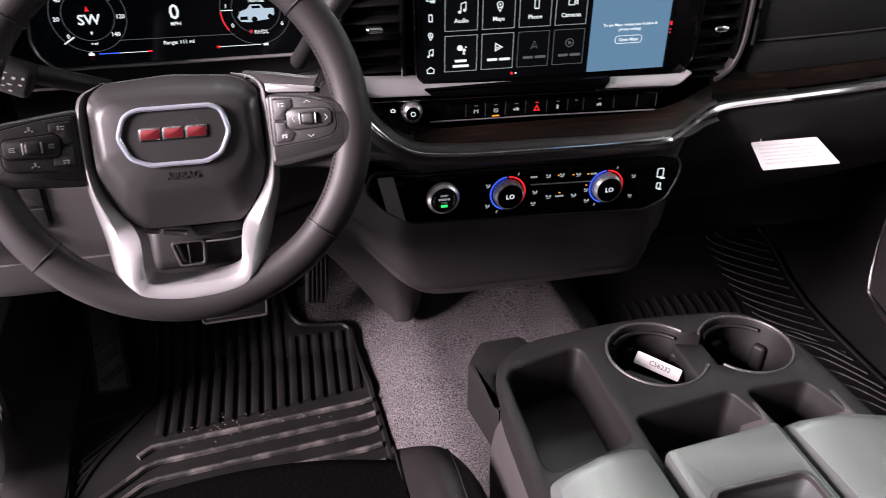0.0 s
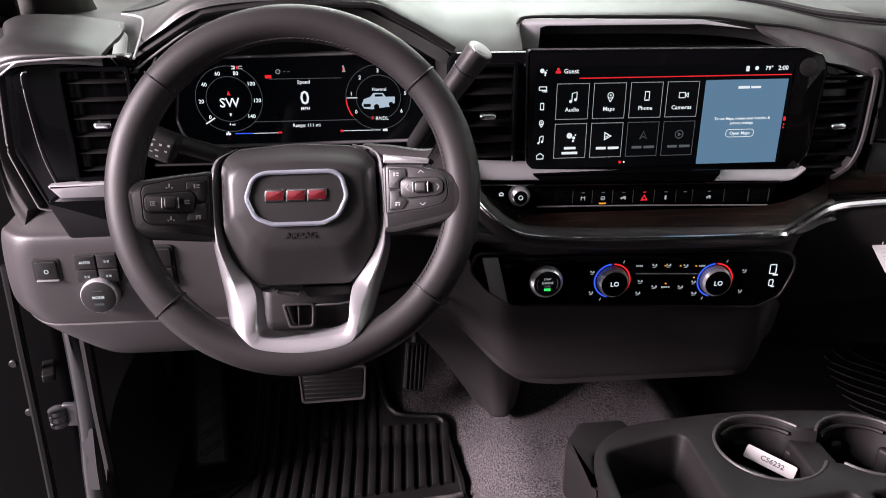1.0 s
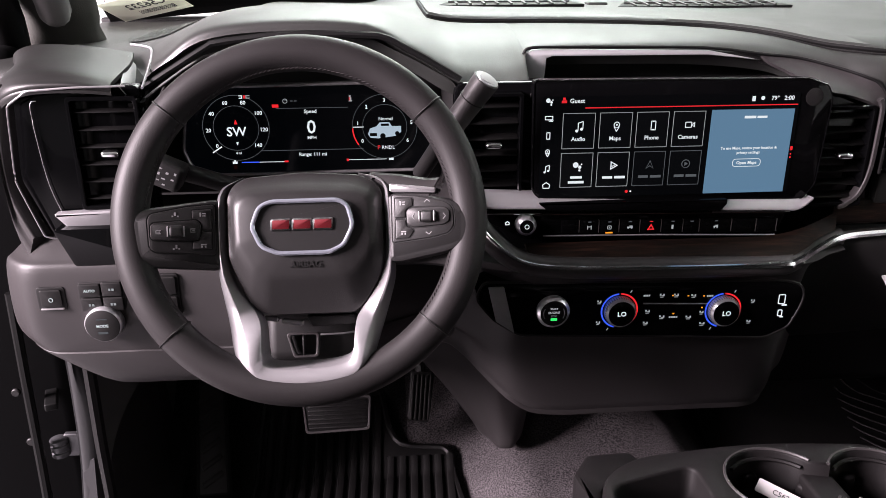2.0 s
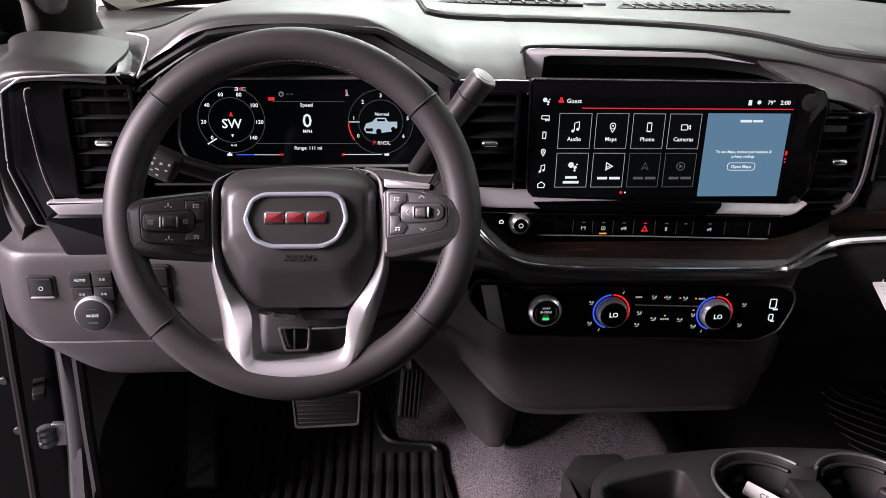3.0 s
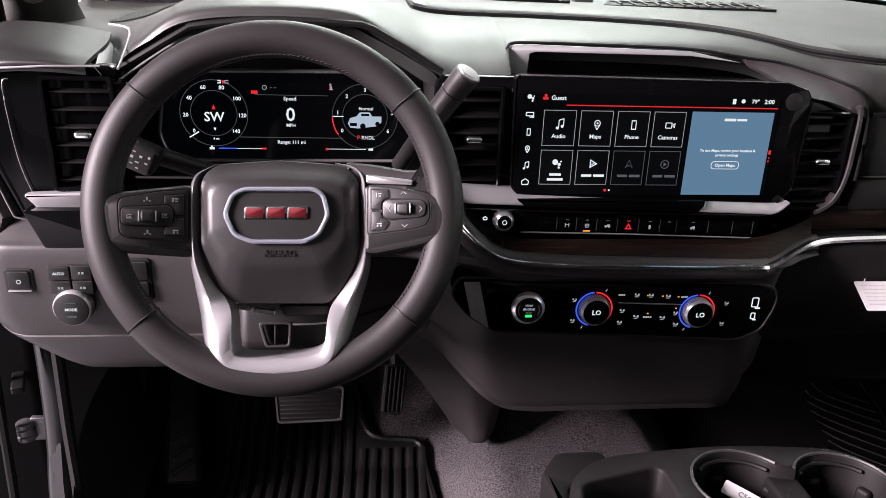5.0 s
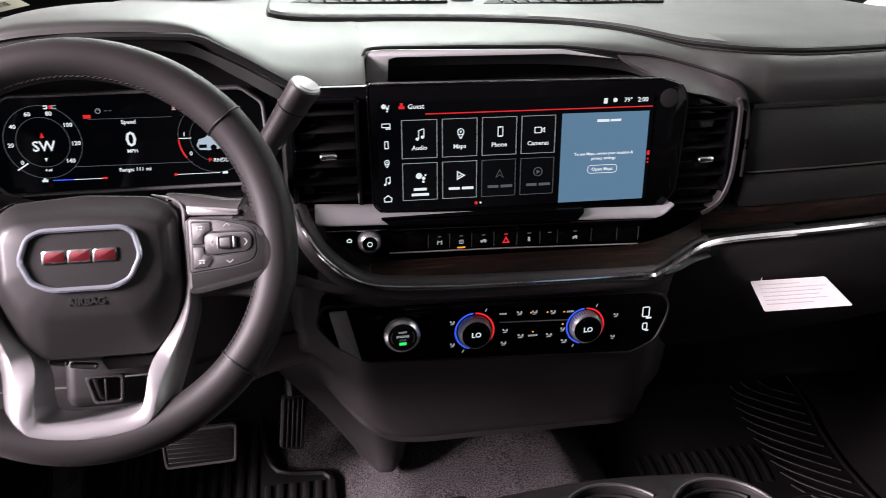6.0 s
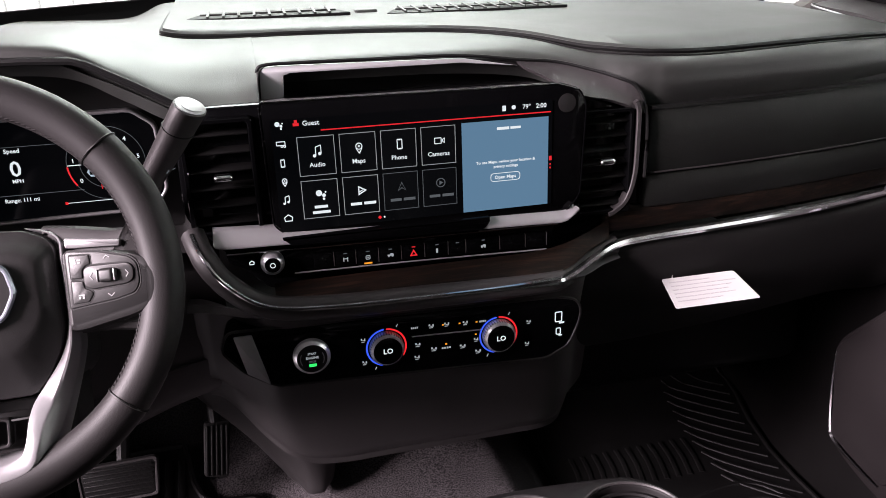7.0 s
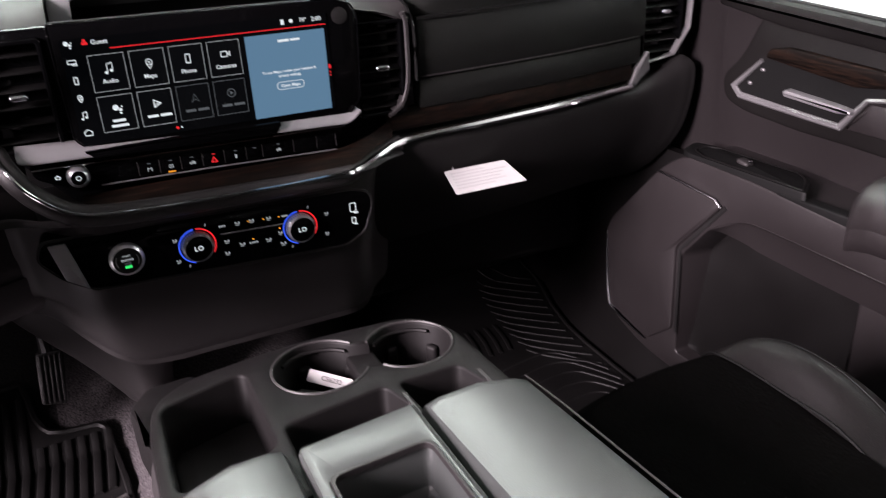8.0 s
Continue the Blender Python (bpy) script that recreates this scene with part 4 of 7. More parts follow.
# ---- centre display ----
disp = thing("infotainment_display", (0.425, 0.17, 0.61), "wide landscape touch screen in a gloss black bezel, lit home page", "display")
BZ = rnd([(0.250, 0.762), (0.574, 0.760), (0.598, 0.752), (0.606, 0.736), (0.601, 0.632), (0.586, 0.613), (0.268, 0.617), (0.252, 0.632)], 0.006)
SY = 0.158
part("bezel", prism(BZ, -0.022, 0, FRONT(SY), 0.0025), PIANO, disp, "gloss black bezel")
part("bezel_edge", tube([FRONT(SY + 0.001) @ Vector((*p, 0)) for p in inset(BZ, -0.0006)], 0.0010, 6, True, up=(0, 1, 0)), PIANO, disp)
# thin chrome line in place of the highlight on the bezel's top edge
part("top_edge", tube([FRONT(SY) @ Vector(p) for p in ((0.254, 0.7628, 0), (0.40, 0.7622, 0), (0.572, 0.7606, 0), (0.596, 0.753, 0))], 0.0011, 6), CHROME, disp, "chrome line for the highlight on the top edge")
F = FRONT(SY)
L1 = lambda d: Matrix.Translation((0, 0, d))
panel = part("screen", prism(rect(0.259, 0.624, 0.5655, 0.744, 0.003), 0.0002, 0.0008, F), SCR_GLOW, disp, "lit dark screen")


def put(x, z, d=0.0012):
    return F @ Matrix.Translation((x, z, d))


part("red_line", bars(put(0.4365, 0.7305), [(0, 0, 0.254, 0.0012)]), R_GLOW, panel, "glowing red line")
part("user_icon", bars(put(0.2845, 0.739), [(0, -0.001, 0.006, 0.003), (0, 0.0022, 0.003, 0.003)]), R_GLOW, panel)
part("caption", words("Guest", 0.0072, put(0.291, 0.7385), align="LEFT"), W_GLOW, panel)
part("caption", words("79°", 0.0068, put(0.535, 0.738)), W_GLOW, panel)
part("caption", words("2:00", 0.0072, put(0.552, 0.738)), W_GLOW, panel)
part("status_icon", bars(put(0.509, 0.738), [(0, 0, 0.004, 0.006)]), W_GLOW, panel)
part("status_icon", prism(circle(0.520, 0.7385, 0.0024, 10), 0.001, 0.0014, F), W_GLOW, panel)
part("page_dot", prism(circle(0.3655, 0.6295, 0.0018, 10), 0.001, 0.0015, F), R_GLOW, panel)
part("page_dot", prism(circle(0.3705, 0.6295, 0.0011, 10), 0.001, 0.0015, F), W_GLOW, panel)


def outline(pts, w, m, d=0.0004, bm=None):
    return ring(pts, inset([Vector(p) for p in pts], w), 0, d, m, 0, bm)


def icon(kind, m, s):
    """A small line drawing for a tile, about s high."""
    bm = bmesh.new()
    ln = lambda a, b, w=0.0009: prism([Vector(a) + (Vector(b) - Vector(a)).orthogonal().normalized() * w / 2, Vector(b) + (Vector(b) - Vector(a)).orthogonal().normalized() * w / 2,
                                       Vector(b) - (Vector(b) - Vector(a)).orthogonal().normalized() * w / 2, Vector(a) - (Vector(b) - Vector(a)).orthogonal().normalized() * w / 2], 0, 0.0004, m, bm=bm)
    if kind == "note":
        ln((-0.15 * s, -0.35 * s), (-0.15 * s, 0.35 * s)), ln((-0.15 * s, 0.35 * s), (0.3 * s, 0.5 * s)), ln((0.3 * s, 0.5 * s), (0.3 * s, -0.2 * s))
        prism(circle(-0.27 * s, -0.38 * s, 0.14 * s, 10), 0, 0.0004, m, bm=bm), prism(circle(0.18 * s, -0.22 * s, 0.14 * s, 10), 0, 0.0004, m, bm=bm)
    elif kind == "pin":
        outline(circle(0, 0.12 * s, 0.3 * s, 14), 0.0009, m, bm=bm), ln((-0.25 * s, -0.05 * s), (0, -0.5 * s)), ln((0.25 * s, -0.05 * s), (0, -0.5 * s)), prism(circle(0, 0.12 * s, 0.09 * s, 8), 0, 0.0004, m, bm=bm)
    elif kind == "phone":
        outline(rect(-0.24 * s, -0.45 * s, 0.24 * s, 0.45 * s, 0.08 * s), 0.0009, m, bm=bm), ln((-0.08 * s, 0.37 * s), (0.08 * s, 0.37 * s)), ln((-0.08 * s, -0.37 * s), (0.08 * s, -0.37 * s))
    elif kind == "camera":
        outline(rect(-0.45 * s, -0.28 * s, 0.2 * s, 0.28 * s, 0.06 * s), 0.0009, m, bm=bm), outline([Vector((0.25 * s, -0.1 * s)), Vector((0.48 * s, -0.25 * s)), Vector((0.48 * s, 0.25 * s)), Vector((0.25 * s, 0.1 * s))], 0.0009, m, bm=bm)
    elif kind == "dots":
        prism(circle(-0.18 * s, 0.12 * s, 0.27 * s, 14), 0, 0.0004, m, bm=bm), prism(circle(0.22 * s, -0.1 * s, 0.16 * s, 12), 0, 0.0004, m, bm=bm)
        prism(circle(0.38 * s, 0.18 * s, 0.08 * s, 8), 0, 0.0004, m, bm=bm), prism(circle(0.2 * s, -0.4 * s, 0.11 * s, 10), 0, 0.0004, m, bm=bm)
    elif kind == "play":
        outline([Vector((-0.32 * s, -0.42 * s)), Vector((0.42 * s, 0)), Vector((-0.32 * s, 0.42 * s))], 0.0012, m, bm=bm), ln((-0.2 * s, -0.1 * s), (0.1 * s, 0.05 * s))
    elif kind == "arrow":
        outline([Vector((-0.38 * s, -0.4 * s)), Vector((0, -0.15 * s)), Vector((0.38 * s, -0.4 * s)), Vector((0, 0.42 * s))], 0.0009, m, bm=bm)
    elif kind == "ringplay":
        outline(circle(0, 0, 0.42 * s, 18), 0.0009, m, bm=bm), prism([(-0.12 * s, -0.2 * s), (0.22 * s, 0), (-0.12 * s, 0.2 * s)], 0, 0.0004, m, bm=bm)
    elif kind == "car":
        outline(rect(-0.5 * s, -0.15 * s, 0.5 * s, 0.35 * s, 0.08 * s), 0.0009, m, bm=bm), outline(circle(0.1 * s, -0.22 * s, 0.15 * s, 10), 0.0008, m, bm=bm), outline(circle(0.4 * s, -0.22 * s, 0.15 * s, 10), 0.0008, m, bm=bm)
    elif kind == "home":
        outline([Vector((-0.42 * s, -0.4 * s)), Vector((0.42 * s, -0.4 * s)), Vector((0.5 * s, 0.1 * s)), Vector((0, 0.45 * s)), Vector((-0.5 * s, 0.1 * s))], 0.001, m, bm=bm)
    return bm


for k, kind in enumerate(("dots", "car", "phone", "pin", "note", "home")):
    part("sidebar_icon", icon(kind, put(0.2675, 0.7385 - k * 0.01985), 0.0095), W_GLOW, panel)
TILES = (("note", "Audio", W_GLOW), ("pin", "Maps", W_GLOW), ("phone", "Phone", W_GLOW), ("camera", "Cameras", W_GLOW),
         ("dots", "", W_GLOW), ("play", "", W_GLOW), ("arrow", "", G_GLOW), ("ringplay", "", G_GLOW))
for k, (kind, cap, mat) in enumerate(TILES):
    x, z = 0.3030 + (k % 4) * 0.0437, 0.7038 - (k // 4) * 0.0468
    lit = mat is W_GLOW
    tile = part("tile", prism(rect(x - 0.0188, z - 0.0205, x + 0.0188, z + 0.0205), 0.0009, 0.0012, F), TILE_GLOW, disp)
    part("tile_edge", outline(rect(x - 0.0192, z - 0.0209, x + 0.0192, z + 0.0209), 0.0006, F @ L1(0.0011), 0.0003), glow("tile_edge_glow", (0.42, 0.44, 0.46), 0.8) if lit else G_GLOW, tile, "thin lit outline")
    part("tile_icon", icon(kind, put(x + 0.001, z + 0.005, 0.0016), 0.0125), mat, tile)
    if cap:
        part("caption", words(cap, 0.0068, put(x, z - 0.0095, 0.0016)), mat, tile)
    else:
        two = k == 4
        part("caption_bar", bars(put(x, z - 0.0095, 0.0016), [(0, 0.001, 0.014, 0.003), (0, -0.005, 0.019, 0.003)] if two else [(-0.006, 0, 0.012, 0.003), (0.009, 0, 0.013, 0.003)]), mat, tile)
mp = part("map_panel", prism(rect(0.4605, 0.6245, 0.5607, 0.7255), 0.0009, 0.0013, F), MAP_GLOW, disp, "slate blue lit map panel")
part("caption_bar", bars(put(0.5135, 0.7165, 0.0016), [(-0.006, 0, 0.014, 0.003), (0.0085, 0, 0.012, 0.0026)]), W_GLOW, mp)
part("caption", words("To use Maps, review your location &", 0.0046, put(0.5105, 0.6795, 0.0016)), W_GLOW, mp)
part("caption", words("privacy settings", 0.0046, put(0.5105, 0.6740, 0.0016)), W_GLOW, mp)
part("caption", words("Open Maps", 0.0054, put(0.5100, 0.6615, 0.0016)), W_GLOW, mp)
part("button_outline", outline(rect(0.4925, 0.6568, 0.5275, 0.6665, 0.0045), 0.0006, F @ L1(0.0014)), W_GLOW, mp)
part("red_marker", bars(put(0.5635, 0.678), [(0, 0, 0.003, 0.005), (0, -0.007, 0.0015, 0.002), (0, -0.011, 0.0015, 0.002)]), R_GLOW, disp)
part("corner_knob", lathe([(0.0105, 0), (0.0105, 0.0006), (0.009, 0.0010)], put(0.583, 0.7385, 0), 24), PLASTIC_D, disp, "matt black round cap")

# silver bar below the screen, switch row
sw = thing("switch_row", (0.40, 0.17, 0.566), "gloss black row of flat rocker switches with chrome trim", "switch panel")
part("silver_bar", sheet([[(x, 0.1660, zt), (x, 0.160, zt - 0.004), (x, 0.1490, zb + 0.003), (x, 0.1485, zb)] for x, zt, zb in ((0.188, 0.633, 0.622), (0.196, 0.6320, 0.6150), (0.26, 0.6290, 0.6125), (0.40, 0.6240, 0.6075), (0.55, 0.6195, 0.6030), (0.580, 0.6190, 0.6030), (0.597, 0.6190, 0.6150))], 40, 8, (0, 0.008, 0)), SATIN, sw, "satin silver bar")
part("screen_foot", prism(rnd([(0.258, 0.6195), (0.268, 0.6105), (0.482, 0.6045), (0.4890, 0.6130), (0.4890, 0.6195)], 0.002), 0, 0.015, FRONT(0.162), 0.002), PIANO, sw, "gloss black foot of the screen")
part("panel", prism(rnd([(0.197, 0.609), (0.575, 0.5965), (0.565, 0.562), (0.246, 0.568), (0.20, 0.592)], 0.006), -0.015, 0, FRONT(0.166), 0.002), PIANO, sw, "gloss black panel")
part("chrome_line", tube([(0.199, 0.1625, 0.6035), (0.40, 0.1625, 0.5995), (0.577, 0.1625, 0.5965)], 0.0011, 6), CHROME, sw)
part("chrome_line", tube([(0.268, 0.1635, 0.5735), (0.40, 0.1635, 0.571), (0.563, 0.1635, 0.566)], 0.0010, 6), SATIN, sw)
SW = FRONT(0.166)
edges = [0.2895, 0.3125, 0.3370, 0.3625, 0.3885, 0.4155, 0.4430, 0.4640, 0.5050, 0.5365, 0.5630]
for k, (a, b) in enumerate(zip(edges, edges[1:])):
    z = 0.5845 - (a - 0.29) * 0.02
    bt = part("switch", prism(rect(a + 0.0007, z - 0.0090, b - 0.0007, z + 0.0085, 0.0015), 0, 0.004, SW, 0.0012), PIANO, sw)
    part("switch_edge", rbox(0.0009, 0.016, 0.0045, 0.0003, SW @ Matrix.Translation((b - 0.0004, z, 0.0022)), 1), PLASTIC, bt)
    c = (a + b) / 2
    mt = SW @ Matrix.Translation((c, z - 0.001, 0.0043))
    if 1 <= k <= 7 and k != 4:
        kinds = {1: [(-0.0022, 0, 0.0010, 0.0050), (0.0022, 0, 0.0010, 0.0050), (0, 0.0010, 0.0036, 0.0010)], 2: [(0, 0.0020, 0.0040, 0.0008), (0, -0.0020, 0.0040, 0.0008), (-0.0022, 0, 0.0008, 0.0036), (0.0022, 0, 0.0008, 0.0036), (0, 0, 0.0014, 0.0014)],
                 3: [(0, 0, 0.0070, 0.0018), (0.0012, 0.0016, 0.0036, 0.0010), (-0.002, -0.0014, 0.0014, 0.0012), (0.0022, -0.0014, 0.0014, 0.0012)], 5: [(0, 0, 0.0024, 0.0052)], 6: [(0, 0, 0.0001, 0.0001)], 7: [(0, 0, 0.0056, 0.0016), (-0.0018, -0.0016, 0.0014, 0.0014), (0.0018, -0.0016, 0.0014, 0.0014), (0.001, 0.0014, 0.0030, 0.0010)]}[k]
        part("switch_mark", bars(mt, kinds), MID_GLOW, bt, "small lit mark")
    if k == 4:
        part("warning_triangle", outline([Vector((-0.0045, -0.0035)), Vector((0.0045, -0.0035)), Vector((0, 0.0045))], 0.0014, mt), R_GLOW, bt, "red lit triangle")
    if k == 2:
        part("lamp", bars(mt, [(0, -0.0068, 0.009, 0.0018)]), A_GLOW, bt, "amber lamp")
    if 1 <= k <= 7:
        part("upper_mark", bars(mt, [(0, 0.0072, 0.004, 0.0010)]), R_GLOW if k == 4 else G_GLOW, bt)


def volume_knob():
    m = SW @ Matrix.Translation((0.2455, 0.5895, 0))
    k = part("volume_knob", lathe([(0.0128, 0), (0.0128, 0.008), (0.0122, 0.0100), (0.0086, 0.0134)], m, 36), BRIGHT, sw, "knurled chrome knob")
    part("knob_face", lathe([(0.0084, 0.0120), (0.0084, 0.0134), (0.0070, 0.0137)], m, 28), PIANO, k)
    part("knob_mark", outline(circle(0, 0, 0.0030, 14), 0.0008, m @ L1(0.0140)), W_GLOW, k)
    part("home_mark", icon("home", SW @ Matrix.Translation((0.2237, 0.5905, 0.0004)), 0.006), W_GLOW, sw)


volume_knob()

# ---- climate panel ----
cl = thing("climate_panel", (0.40, 0.13, 0.45), "gloss black climate control panel with two lit temperature dials", "control panel")
CP = rnd([(0.190, 0.5285), (0.562, 0.5185), (0.586, 0.5125), (0.5925, 0.500), (0.590, 0.484), (0.578, 0.456), (0.550, 0.4425), (0.236, 0.4585), (0.204, 0.480), (0.182, 0.508)], 0.008)
CY = 0.126
C = FRONT(CY)
part("panel", prism(CP, -0.04, 0, C, 0.002), PIANO, cl, "gloss black panel")
part("edge", tube([FRONT(CY + 0.001) @ Vector((*p, 0)) for p in inset(CP, -0.001)], 0.0018, 6, True, up=(0, 1, 0)), PLASTIC_D, cl)
part("silver_blade", prism(rnd([(0.196, 0.5240), (0.2150, 0.5240), (0.2290, 0.4625), (0.2060, 0.4790)], 0.0015), 0, 0.003, C, 0.0005), SATIN, cl, "satin silver blade")
cs = FRONT(CY) @ Matrix.Translation((0.2755, 0.4900, 0))
st = part("start_button", lathe([(0.0205, 0), (0.0205, 0.0045), (0.0198, 0.0060), (0.0166, 0.0088)], cs, 40), BRIGHT, cl, "silver ring")
part("button_face", lathe([(0.0164, 0.004), (0.0164, 0.0089), (0.0150, 0.0093)], cs, 32), PLASTIC_D, st, "black push face")
part("lamp", bars(cs @ L1(0.0096), [(0, -0.0075, 0.008, 0.0035)]), N_GLOW, st, "green lamp")
part("button_mark", words("START", 0.0032, cs @ Matrix.Translation((0, 0.0062, 0.0096))), MID_GLOW, st)
part("button_mark", words("ENGINE", 0.0040, cs @ Matrix.Translation((0, 0.0012, 0.0096))), MID_GLOW, st)
part("button_mark", words("STOP", 0.0032, cs @ Matrix.Translation((0, -0.0034, 0.0096))), G_GLOW, st)
for a0 in (150, -30):
    part("button_arc", tube([cs @ Vector((0.0128 * math.cos(radians(a0 + k * 6)), 0.0128 * math.sin(radians(a0 + k * 6)), 0.0095)) for k in range(11)], 0.0006, 5, up=(0, 1, 0)), SATIN, st)
for x, z in ((0.3585, 0.4870), (0.4900, 0.4825)):
    m = C @ Matrix.Translation((x, z, 0))
    for a0, a1, mat in ((95, 255, B_GLOW), (-35, 88, R_GLOW)):
        arc = [(0.0222 * math.cos(radians(a0 + (a1 - a0) * i / 24)), 0.0222 * math.sin(radians(a0 + (a1 - a0) * i / 24)), 0.0012) for i in range(25)]
        part("dial_arc", tube([m @ Vector(p) for p in arc], 0.0010, 6, up=(0, 1, 0)), mat, cl, "lit temperature arc")
    d = part("dial", lathe([(0.0194, 0), (0.0194, 0.0060), (0.0188, 0.0078), (0.0164, 0.0116)], m, 48), BRIGHT, cl, "knurled chrome dial")
    part("dial_face", lathe([(0.0166, 0.0098), (0.0166, 0.0114), (0.0155, 0.0119)], m, 36), PIANO, d, "gloss black face")
    part("dial_reading", words("LO", 0.0086, m @ L1(0.0123), align="CENTER"), W_GLOW, d, "lit white reading")
    for a in (62, 242):
        u = Vector((math.cos(radians(a)), math.sin(radians(a)), 0))
        part("dial_tick", tube([m @ (u * 0.0262 + Vector((0, 0, 0.0006))), m @ (u * 0.0300 + Vector((0, 0, 0.0006)))], 0.0005, 5), MID_GLOW, cl)
    for i in range(40):
        a = 2 * math.pi * i / 40
        part("knurl", rbox(0.0012, 0.0012, 0.0070, 0.0004, m @ Matrix.Rotation(a, 4, "Z") @ Matrix.Translation((0.0189, 0, 0.0050)), 1), SATIN_D, d)
for x, z, w, mat in ((0.3916, 0.5055, 0.009, W_GLOW), (0.4109, 0.505, 0.007, W_GLOW), (0.4288, 0.5045, 0.007, W_GLOW), (0.4245, 0.5045, 0.002, A_GLOW), (0.4507, 0.503, 0.007, W_GLOW), (0.4440, 0.5035, 0.002, A_GLOW), (0.4715, 0.5022, 0.009, W_GLOW),
                     (0.4640, 0.5025, 0.002, A_GLOW), (0.3945, 0.4840, 0.007, W_GLOW), (0.3930, 0.4680, 0.007, W_GLOW), (0.4130, 0.4757, 0.008, W_GLOW), (0.4275, 0.4752, 0.012, W_GLOW), (0.4275, 0.4800, 0.0022, A_GLOW), (0.4470, 0.4740, 0.008, W_GLOW),
                     (0.4630, 0.4868, 0.002, A_GLOW), (0.4632, 0.4800, 0.006, W_GLOW), (0.4654, 0.4645, 0.008, W_GLOW), (0.5273, 0.4930, 0.006, W_GLOW), (0.5254, 0.4650, 0.006, W_GLOW), (0.3330, 0.4990, 0.006, W_GLOW), (0.3330, 0.4710, 0.006, W_GLOW)):
    symbol = [(0, 0, w, 0.0016)] if w < 0.003 else [(-0.30 * w, 0.0012, w * 0.26, 0.0022), (0.02 * w, -0.0002, w * 0.30, 0.0009), (-0.05 * w, -0.0021, w * 0.62, 0.0008), (0.30 * w, 0.0006, w * 0.22, 0.0030)] if w < 0.0085 else [(-0.36 * w + k * 0.24 * w, 0, w * 0.17, 0.0022) for k in range(4)]
    part("panel_mark", bars(C @ Matrix.Translation((x, z, 0.0004)), symbol), MID_GLOW if mat is W_GLOW else mat, cl)
part("silver_line", tube([C @ Vector((0.388, 0.4952, 0.0006)), C @ Vector((0.47, 0.4918, 0.0006))], 0.0008, 6), SATIN, cl)
for z, s in ((0.4935, 0.0145), (0.4750, 0.0100)):
    seat = bmesh.new()
    outline(rect(0.5645 - 0.32 * s, z - 0.42 * s, 0.5645 + 0.32 * s, z + 0.5 * s, 0.002), 0.0012, C @ L1(0.0004), bm=seat)
    prism(rect(0.5645 + 0.05 * s, z - 0.58 * s, 0.5645 + 0.50 * s, z - 0.44 * s), 0.0004, 0.0008, C, bm=seat)
    part("seat_mark", seat, W_GLOW, cl, "lit seat symbol")

# ---- instrument cluster ----
ic = thing("instrument_cluster", (-0.02, 0.27, 0.63), "lit digital instrument cluster behind the steering wheel", "gauge cluster")
IC = rnd([(-0.174, 0.668), (-0.166, 0.716), (-0.139, 0.7435), (0.112, 0.7465), (0.1335, 0.730), (0.1365, 0.657), (0.120, 0.637), (-0.154, 0.6355), (-0.168, 0.650)], 0.006)
I = FRONT(0.266)
part("bezel", ring(inset(IC, -0.0035), IC, -0.01, 0.005, I, 0.0012), SATIN_D, ic, "dark silver rim")
scr = part("screen", prism(IC, -0.004, 0.0, I), SCR_GLOW, ic, "lit dark screen")
ip = lambda x, z, d=0.0006: I @ Matrix.Translation((x, z, d))
for cx, cz, nums, a0, a1, size in ((-0.1082, 0.6935, ("0", "20", "40", "60", "80", "100", "120", "140"), 222, -42, 0.0068), (0.0787, 0.6920, ("0", "1", "2", "3", "4", "5", "6"), 213, -33, 0.0068)):
    g = part("dial_ring", outline(circle(cx, cz, 0.0415, 48), 0.0005, ip(0, 0), 0.0003), G_GLOW, scr)
    part("dial_ring", outline(circle(cx, cz, 0.0285, 40), 0.0005, ip(0, 0), 0.0003), G_GLOW, scr)
    for i, s in enumerate(nums):
        a = radians(a0 + (a1 - a0) * i / (len(nums) - 1))
        part("figure", words(s, size, ip(cx + 0.0345 * math.cos(a), cz + 0.0335 * math.sin(a))), W_GLOW, g)
part("needle", bars(ip(-0.134, 0.6665) @ pose(0, 0, 0, 0, 0, 32), [(0, 0, 0.014, 0.0016)]), W_GLOW, scr)
part("needle", bars(ip(0.045, 0.692), [(0, 0, 0.014, 0.0010)]), W_GLOW, scr)
arc = [ip(0.0787 + 0.041 * math.cos(radians(a)), 0.6920 + 0.041 * math.sin(radians(a)), 0.001).translation for a in range(182, 216, 4)]
part("red_arc", tube(arc, 0.0009, 5, up=(0, 1, 0)), R_GLOW, scr)
part("caption", words("SW", 0.0165, ip(-0.1082, 0.6885)), W_GLOW, scr)
part("north_arrow", prism([(-0.1105, 0.6985), (-0.1060, 0.6985), (-0.1082, 0.7045)], 0.0006, 0.001, I), R_GLOW, scr)
part("arrow", prism([(-0.1098, 0.6755), (-0.1066, 0.6755), (-0.1082, 0.6715)], 0.0006, 0.001, I), W_GLOW, scr)
part("caption", words("4 mi", 0.0042, ip(-0.1075, 0.6615)), W_GLOW, scr)
part("caption", words("0", 0.0240, ip(-0.0142, 0.6925)), W_GLOW, scr)
part("caption", words("Speed", 0.0066, ip(-0.0144, 0.7130)), W_GLOW, scr)
part("caption", words("MPH", 0.0058, ip(-0.0142, 0.6795)), W_GLOW, scr)
part("caption", words("Range: 111 mi", 0.0062, ip(-0.0142, 0.6580)), W_GLOW, scr)
part("caption", words("Normal", 0.0058, ip(0.0800, 0.7020)), W_GLOW, scr)
part("caption", words("P", 0.0072, ip(0.0705, 0.6650)), R_GLOW, scr)
part("caption", words("RNDL", 0.0064, ip(0.0825, 0.6648)), W_GLOW, scr)
